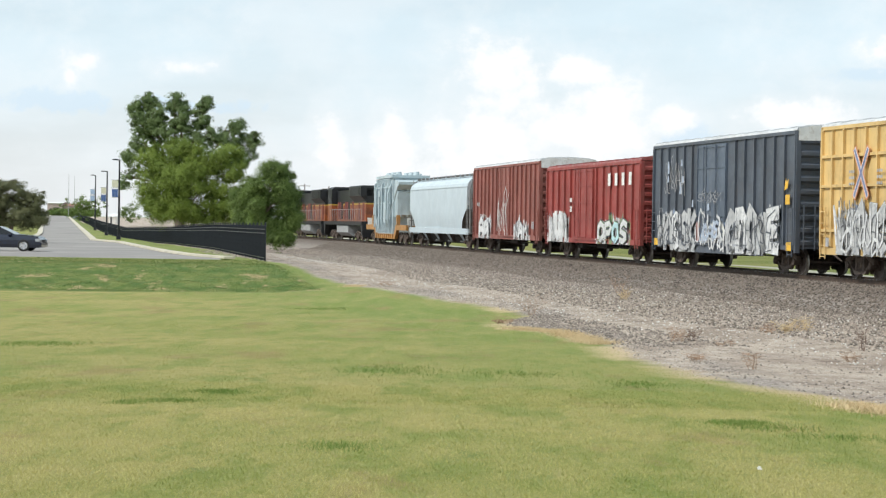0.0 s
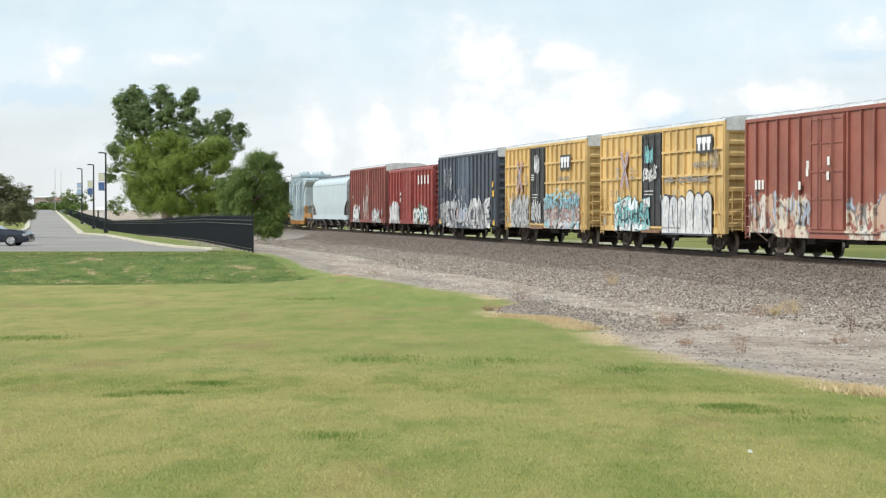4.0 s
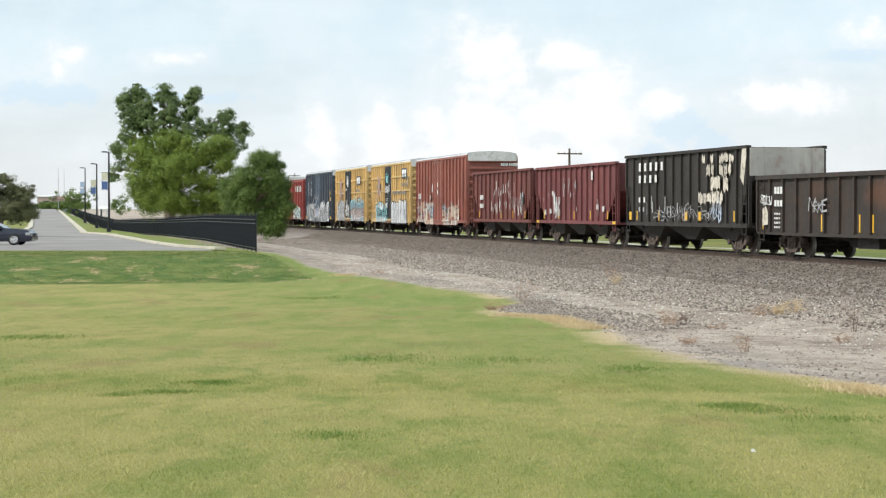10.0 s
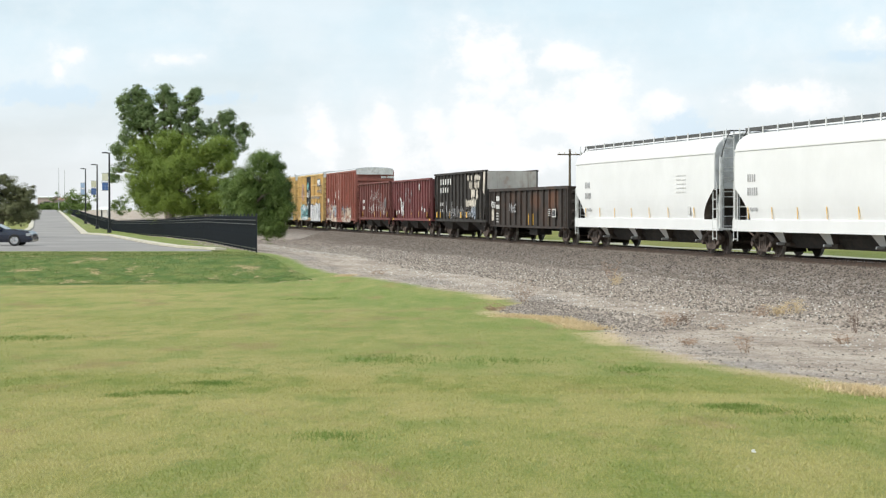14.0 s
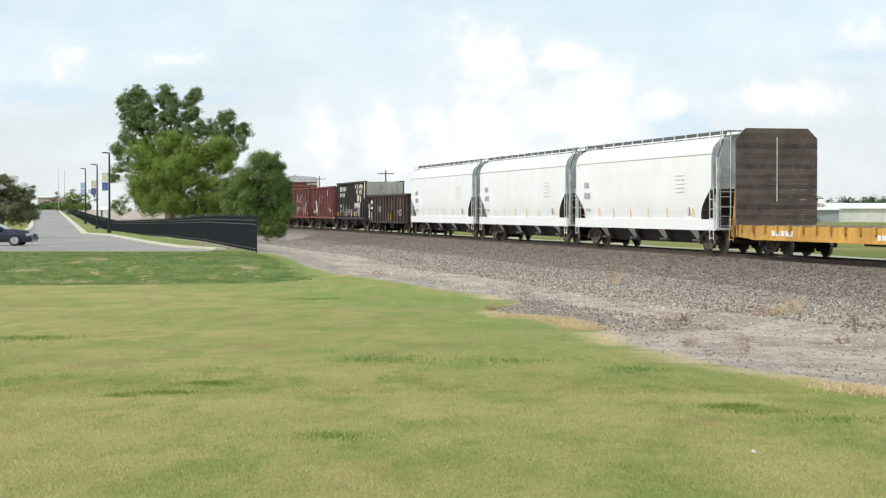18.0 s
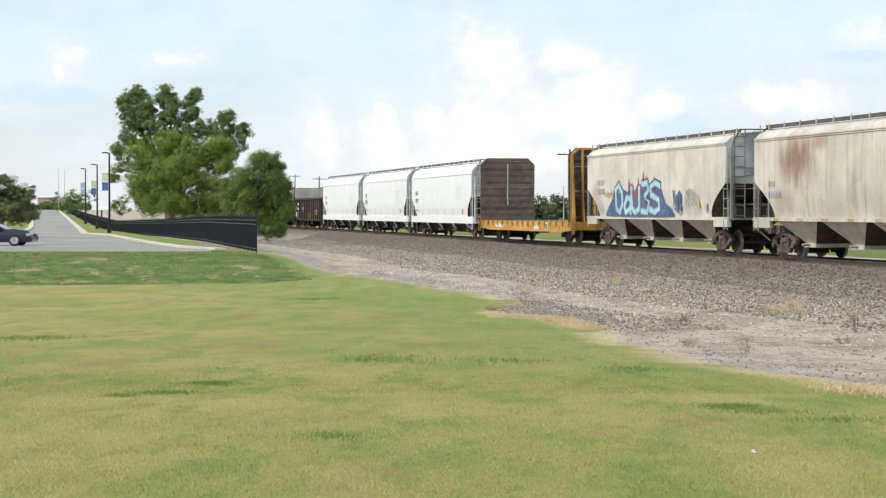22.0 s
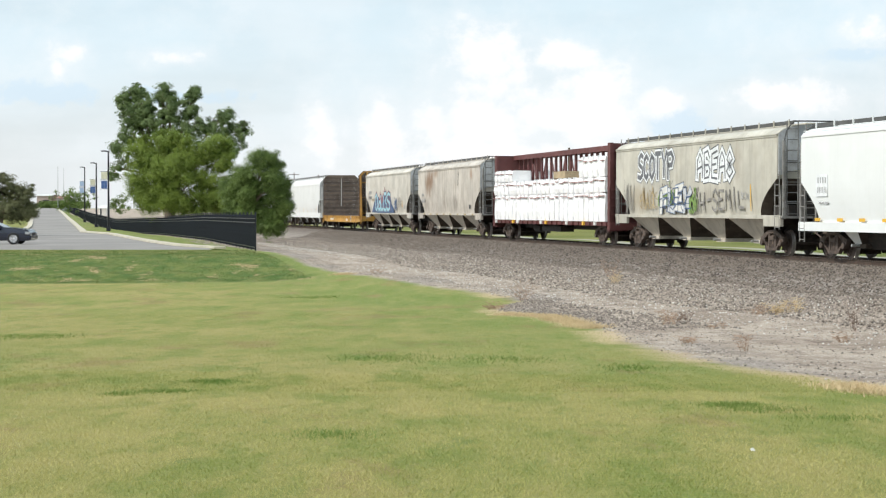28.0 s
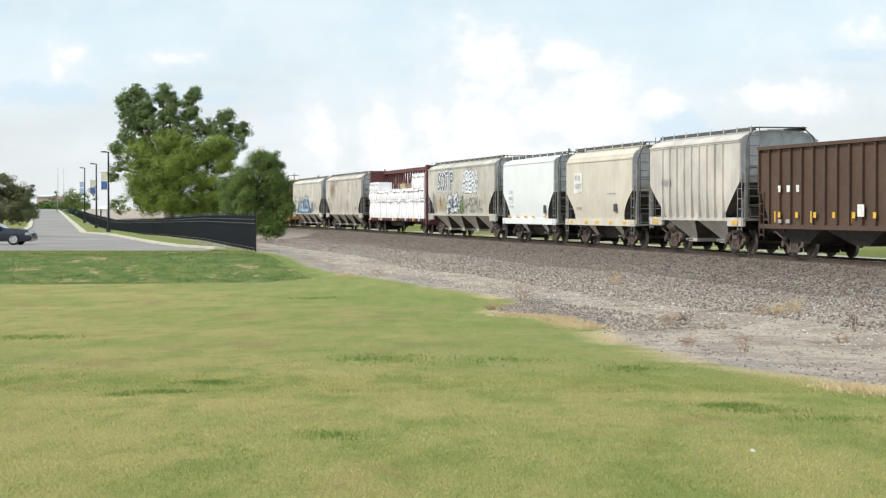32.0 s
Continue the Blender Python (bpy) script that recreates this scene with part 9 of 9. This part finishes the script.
block_text(c, 5.4, 2.75, 0.32, 4, 0.40, 1.595, WHITE_MARK, 0.8)
block_text(c, 5.4, 1.9, 0.22, 2, 0.3, 1.595, WHITE_MARK, 1.2)
block_text(c, 5.4, 1.5, 0.2, 2, 0.26, 1.595, GREY_MARK, 1.2)
rng = random.Random(51)
for row, (za, zb, xa, xb) in enumerate(((3.35, 3.75, -2.6, -5.6), (2.9, 3.35, -3.1, -5.8), (2.3, 2.9, -3.6, -5.2), (1.8, 2.3, -2.2, -4.8))):
    x = xa
    while x > xb:
        w = rng.uniform(0.28, 0.55)
        if rng.random() < 0.86:
            n = 5
            top_edge = [(w * k / n, zb - za + rng.uniform(-0.16, 0.05)) for k in range(n, -1, -1)]
            foot = [(w * k / n, rng.uniform(-0.05, 0.16)) for k in range(n + 1)]
            patch(c, x, za, foot + top_edge, 1.60, PEEL, "emblem_flake", "peeling white emblem paint")
        x -= w + rng.uniform(0.02, 0.12)
drips(c, -5.8, 5.6, 1.1, 1.7, 20, 1.60, GREY_MARK, 18, (0.15, 0.6))
scrawl(c, 3.4, 1.15, 7.4, 0.5, 16, 1.601, GREY_MARK, 118, 0.014)
scrawl(c, -3.6, 1.15, 1.1, 0.7, 4, 1.602, SPRAY_STEEL, 119, 0.05)
for x in (-0.6, -2.2, 6.7):
    patch(c, x, 1.15, [(0, 0), (0.3, 0), (0.3, 0.35), (0, 0.35)], 1.60, YELLOW_MARK, "marker")
part("end_panel", Shape().box(-7.43, -7.405, -1.48, 1.48, 2.85, 3.9), paint("peeling_end", (0.50, 0.475, 0.44), 0.75, (0.17, 0.085, 0.05), 0.8, 0.8), c, "peeling grey end panel stained with rust")
patch(c, -6.75, 2.5, [(0, 0.3), (0.2, 1.4), (0.62, 1.4), (0.62, 1.1), (0.35, 0.0)], 1.60, PEEL, "worn_panel")
# gondola
c = at_car(42.0, 58.8)
bars(c, 6.6, 2.15, (0.2, 0.2, 0.2), 0.25, 1.56, WHITE_MARK, 0.06)
bars(c, 6.6, 1.7, (0.2, 0.2, 0.2), 0.22, 1.56, WHITE_MARK, 0.06)
scrawl(c, 7.9, 1.75, 1.1, 0.35, 5, 1.56, FAINT_MARK, 19, 0.03)
patch(c, 7.7, 1.0, [(0, 0), (0.5, 0.05), (0.5, 0.5), (0.3, 0.72), (0.0, 0.6)], 1.56, PEEL, "worn_panel")
scrawl(c, 3.6, 1.4, 1.6, 0.55, 4, 1.56, GREY_MARK, 20, 0.03)
patch(c, -5.5, 1.25, [(0, 0), (0.7, 0), (0.7, 0.42), (0, 0.42)], 1.56, WHITE_MARK, "data_plate")
patch(c, -5.58, 1.3, [(0, 0), (0.26, 0), (0.26, 0.32), (0, 0.32)], 1.568, BLACK_MARK, "data_panel")
patch(c, -5.88, 1.3, [(0, 0), (0.26, 0), (0.26, 0.32), (0, 0.32)], 1.568, BLACK_MARK, "data_panel")
for i in range(4):
    bars(c, -4.75, 1.62 - i * 0.1, (0.1, 0.14, 0.08), 0.04, 1.56, FAINT_MARK, 0.05)
    bars(c, 6.6, 1.4 - i * 0.16, (0.12, 0.16, 0.12), 0.07, 1.56, FAINT_MARK, 0.06)
# white covered hoppers
for a, b in ((59.9, 80.0), (81.4, 100.9), (102.1, 121.8)):
    c = at_car(a, b)
    block_text(c, 8.0, 2.65, 0.28, 4, 0.15, 1.575, GREY_MARK, 0.4)
    block_text(c, 8.0, 2.15, 0.28, 5, 0.15, 1.575, GREY_MARK, 0.4)
    bars(c, 7.8, 1.6, (0.2, 0.1, 0.25), 0.09, 1.56, GREY_MARK)
    for i in range(5):
        bars(c, -5.2, 3.0 - i * 0.17, (0.35, 0.2, 0.3, 0.15), 0.05, 1.575, FAINT_MARK, 0.05)
    patch(c, -6.6, 1.45, [(0, 0), (0.3, 0), (0.3, 0.3), (0, 0.3)], 1.56, FAINT_MARK, "data_panel")
    for x in (8.0, 5.7, 3.4, 0.9, -1.6, -4.1, -7.3):
        patch(c, x, 1.28, [(0, 0), (0.06, 0), (0.0, 0.42), (-0.06, 0.42)], 1.545, YELLOW_MARK, "reflector")
# covered hopper with blue spray piece
c = at_car(146.1, 165.3)
block_text(c, 7.6, 2.75, 0.26, 4, 0.2, 1.575, GREY_MARK, 0.4)
block_text(c, 7.6, 2.35, 0.26, 6, 0.16, 1.575, GREY_MARK, 0.4)
patch(c, 6.3, 1.33, [(0, 0.02), (0.45, 0.4), (1.0, 0.75), (1.4, 1.25), (1.9, 1.05), (2.8, 1.2), (3.9, 0.9), (5.1, 1.2), (5.5, 1.5), (6.2, 1.35), (7.3, 1.4), (8.0, 1.15), (8.4, 0.6), (9.2, 0.35), (9.6, 0.0), (4.5, -0.02)], 1.565, SPRAY_NAVY, "spray_field", "dark blue sprayed shape")
patch(c, 3.0, 2.2, [(0, 0), (0.15, 0.55), (0.4, 0.2), (0.7, 0.6), (1.0, 0.2), (1.6, 0.65), (1.8, 0.1), (0.8, -0.3)], 1.568, SPRAY_MAROON, "spray_field")
for ch, x, wide, foot, tall, lean in (("D", 4.75, 1.05, 1.50, 1.22, -0.04), ("d", 3.55, 1.10, 1.45, 1.12, 0.10), ("U", 2.40, 1.20, 1.47, 1.10, -0.10), ("3", 1.15, 1.15, 1.47, 1.32, 0.16), ("S", 0.0, 1.45, 1.48, 1.30, 0.02)):
    sprayed(c, ch, x, foot, wide * 1.2, tall, 0.125, 1.576, (SPRAY_AQUA,), ((SPRAY_MAROON, 0.085), (SPRAY_NAVY, 0.03)), 63, lean, 0.02, 1.36)
    sprayed(c, ch, x, foot, wide * 1.2, tall, 0.04, 1.5905, (SPRAY_PALE,), (), 63, lean, 0.02, 1.36)
for x, z, h in ((4.4, 2.62, 0.35), (2.9, 2.55, 0.45), (1.6, 2.55, 0.5), (0.9, 2.7, 0.62), (0.5, 2.7, 0.4), (-0.6, 2.72, 0.35)):
    patch(c, x, z, [(0, 0), (0.34, 0.0), (0.26, h * 0.5), (0.12, h), (0.06, h * 0.4)], 1.572, SPRAY_MAROON, "spray_spike")
scrawl(c, 7.6, 1.55, 1.1, 0.3, 5, 1.575, GREY_MARK, 61, 0.012)
scrawl(c, 6.5, 2.2, 1.3, 0.25, 8, 1.575, SPRAY_TAN, 62, 0.014)
scrawl(c, -3.3, 1.5, 0.95, 0.75, 6, 1.578, SPRAY_NAVY, 23, 0.045)
scrawl(c, -4.6, 1.6, 1.7, 0.75, 9, 1.578, SPRAY_SKETCH, 24, 0.016)
stroke_cloud(c, -6.4, -6.2, 1.5, 1.7, 2, 1.575, YELLOW_MARK, 25, (0.2, 0.5))
patch(c, -7.0, 1.6, [(0, 0), (0.28, 0), (0.28, 0.3), (0, 0.3)], 1.575, GREY_MARK, "data_panel")
# streaked covered hopper
c = at_car(167.6, 187.0)
block_text(c, 8.0, 2.45, 0.2, 3, 0.17, 1.575, GREY_MARK, 0.4)
block_text(c, 8.0, 2.05, 0.22, 6, 0.15, 1.575, GREY_MARK, 0.4)
patch(c, -3.3, 3.05, [(0, 0), (0.1, 0.05), (0.3, 0.8), (0.2, 0.85), (0.16, 0.4)], 1.575, BLACK_MARK, "spray_stroke")
for k in range(8):
    patch(c, 7.6 - k * 2.1, 1.215, [(0, 0), (0.5, 0), (0.5, 0.09), (0, 0.09)], 1.532, SPRAY_TAN, "reflector")
patch(c, -6.6, 1.6, [(0, 0), (0.3, 0), (0.3, 0.26), (0, 0.26)], 1.575, BLACK_MARK, "data_panel")
# covered hopper with black spray lettering
c = at_car(213.6, 233.3)
sprayed(c, "SCOTYP", 6.35, 2.92, 4.7, 1.0, 0.10, 1.566, (SPRAY_DARK,), ((SPRAY_DARK, 0.12), (SPRAY_WHITE, 0.085)), 64, 0.03, 0.03)
sprayed(c, "ABEA8", -1.15, 2.80, 4.1, 1.02, 0.045, 1.566, (SPRAY_DARK,), ((SPRAY_BLACK, 0.20), (SPRAY_WHITE, 0.155)), 65, 0.0, 0.03)
sprayed(c, "FLEX", 3.35, 1.48, 3.9, 0.92, 0.13, 1.566, (SPRAY_CHALK, SPRAY_WORN), ((SPRAY_BLACK, 0.075), (SPRAY_STEEL, 0.045)), 66, 0.1, 0.07, 1.36)
scrawl(c, 3.3, 1.5, 3.6, 0.9, 8, 1.59, SPRAY_NAVY, 166, 0.022)
scrawl(c, 3.6, 1.6, 2.2, 1.0, 4, 1.564, SPRAY_GREEN, 167, 0.07)
sprayed(c, "7H-SEMIL", -0.75, 1.56, 5.6, 0.72, 0.055, 1.568, (SPRAY_SKETCH,), (), 67, 0.03, 0.07)
scrawl(c, -0.3, 1.45, 0.9, 0.8, 6, 1.586, SPRAY_GREEN, 31, 0.05)
scrawl(c, 3.4, 2.3, 1.6, 0.4, 5, 1.566, SPRAY_SKETCH, 32, 0.02)
scrawl(c, 8.2, 1.5, 1.2, 1.1, 10, 1.568, SPRAY_SKETCH, 27, 0.018)
scrawl(c, 6.0, 1.5, 2.3, 0.9, 10, 1.569, SPRAY_TAN, 28, 0.022)
scrawl(c, -6.0, 1.9, 0.8, 0.3, 5, 1.568, GREY_MARK, 29, 0.012)
patch(c, -7.0, 1.5, [(0, 0), (0.07, 0), (-0.02, 1.0), (-0.08, 1.0)], 1.565, YELLOW_MARK, "reflector")
# short covered hoppers
c = at_car(234.7, 246.2)
patch(c, 4.05, 2.0, [(0, 0), (0.95, 0), (0.95, 0.75), (0, 0.75)], 1.572, SPRAY_WHITE, "sign_panel")
block_text(c, 3.9, 2.45, 0.2, 4, 0.14, 1.58, GREY_MARK, 0.4)
block_text(c, 3.9, 2.12, 0.2, 6, 0.1, 1.58, GREY_MARK, 0.3)
bars(c, 3.8, 1.75, (0.2, 0.12, 0.3), 0.07, 1.572, GREY_MARK)
for x in (4.2, 2.4, 0.7, -1.0, -3.3):
    patch(c, x, 1.16, [(0, 0), (0.45, 0), (0.45, 0.11), (0, 0.11)], 1.54, YELLOW_MARK, "marker")
patch(c, -3.4, 1.4, [(0, 0), (0.45, 0), (0.45, 0.42), (0, 0.42)], 1.572, BLACK_MARK, "data_panel")
c = at_car(247.8, 259.2)
patch(c, 3.9, 2.35, [(0, 0), (1.4, 0.1), (1.4, 1.0), (0, 1.05)], 1.572, SPRAY_CHALK, "sign_panel", "whitewashed patch behind stencilled letters")
block_text(c, 3.7, 3.0, 0.25, 4, 0.17, 1.58, GREY_MARK, 0.5)
block_text(c, 3.7, 2.6, 0.25, 6, 0.13, 1.58, GREY_MARK, 0.4)
bars(c, 3.5, 1.65, (0.2, 0.12, 0.3), 0.07, 1.572, GREY_MARK)
bars(c, -1.6, 2.3, (0.4, 0.3, 0.5), 0.06, 1.572, GREY_MARK)
patch(c, -2.6, 1.5, [(0, 0), (0.5, 0), (0.5, 0.36), (0, 0.36)], 1.572, BLACK_MARK, "data_panel")
for x in (4.7, 2.2, 0.4, -1.8, -3.9):
    patch(c, x, 0.93, [(0, 0), (0.5, 0), (0.5, 0.12), (0, 0.12)], 1.54, YELLOW_MARK, "marker")
c = at_car(261.0, 272.2)
for x in (4.9, -4.4):
    patch(c, x, 1.02, [(0, 0), (0.6, 0), (0.6, 0.16), (0, 0.16)], 1.54, YELLOW_MARK, "marker")
block_text(c, 3.6, 2.6, 0.25, 4, 0.2, 1.625, GREY_MARK, 0.6)
# brown hopper
c = at_car(273.7, 289.5)
bars(c, 5.9, 2.2, (0.22, 0.3, 0.26), 0.24, 1.595, WHITE_MARK, 0.55)
for i in range(7):
    patch(c, 5.9 - i * 1.55, 1.3, [(0, 0), (0.22, 0), (0.22, 0.2), (0, 0.2)], 1.597, YELLOW_MARK, "marker")
bars(c, 5.9, 1.1, (0.3, 0.35), 0.14, 1.595, GREY_MARK, 0.4)
patch(c, -0.7, 1.35, [(0, 0), (0.5, 0), (0.5, 0.4), (0, 0.4)], 1.6, WHITE_MARK, "data_plate")


# ---- motion ----
RUN_T = (0.0, 5.5, 7.0, 9.0, 11.0, 13.0, 14.5, 16.5, 18.5, 20.5, 22.5, 25.0, 27.5, 29.5, 32.0)
RUN_S = (-57.85, 0.0, 15.73, 36.73, 57.71, 78.62, 94.47, 115.55, 136.6, 157.66, 178.54, 204.56, 230.79, 252.01, 278.65)


def run(t):
    return float(np.interp(t, RUN_T, RUN_S))


def motions():
    for car, middle, half in FLEET:
        rows = []
        for k in range(33):
            s = run(k) - middle
            x0, y0, _ = on_line(s - half)
            x1, y1, _ = on_line(s + half)
            rows.append((float(k), pose(float(x0 + x1) / 2, float(y0 + y1) / 2, 0, 0, 0, math.degrees(math.atan2(y1 - y0, x1 - x0)))))
        walk(car, rows)
        for load, m in LOADS.get(car.name, ()):
            walk(load, [(t, p @ m) for t, p in rows])
    # wheels roll without slip; those at the same place in their truck share one set of keys
    keyed = {}
    for w in ROLLING:
        a = round(w.location.x, 2)
        if a not in keyed:
            walk(w, [(k / FPS, pose(a, 0, WHEEL_R, 0, math.degrees(run(k / FPS) / WHEEL_R) % 360.0)) for k in range(961)])
            keyed[a] = w.animation_data
        else:
            w.rotation_mode = "QUATERNION"
            w.animation_data_create()
            w.animation_data.action = keyed[a].action
            w.animation_data.action_slot = keyed[a].action_slot


motions()
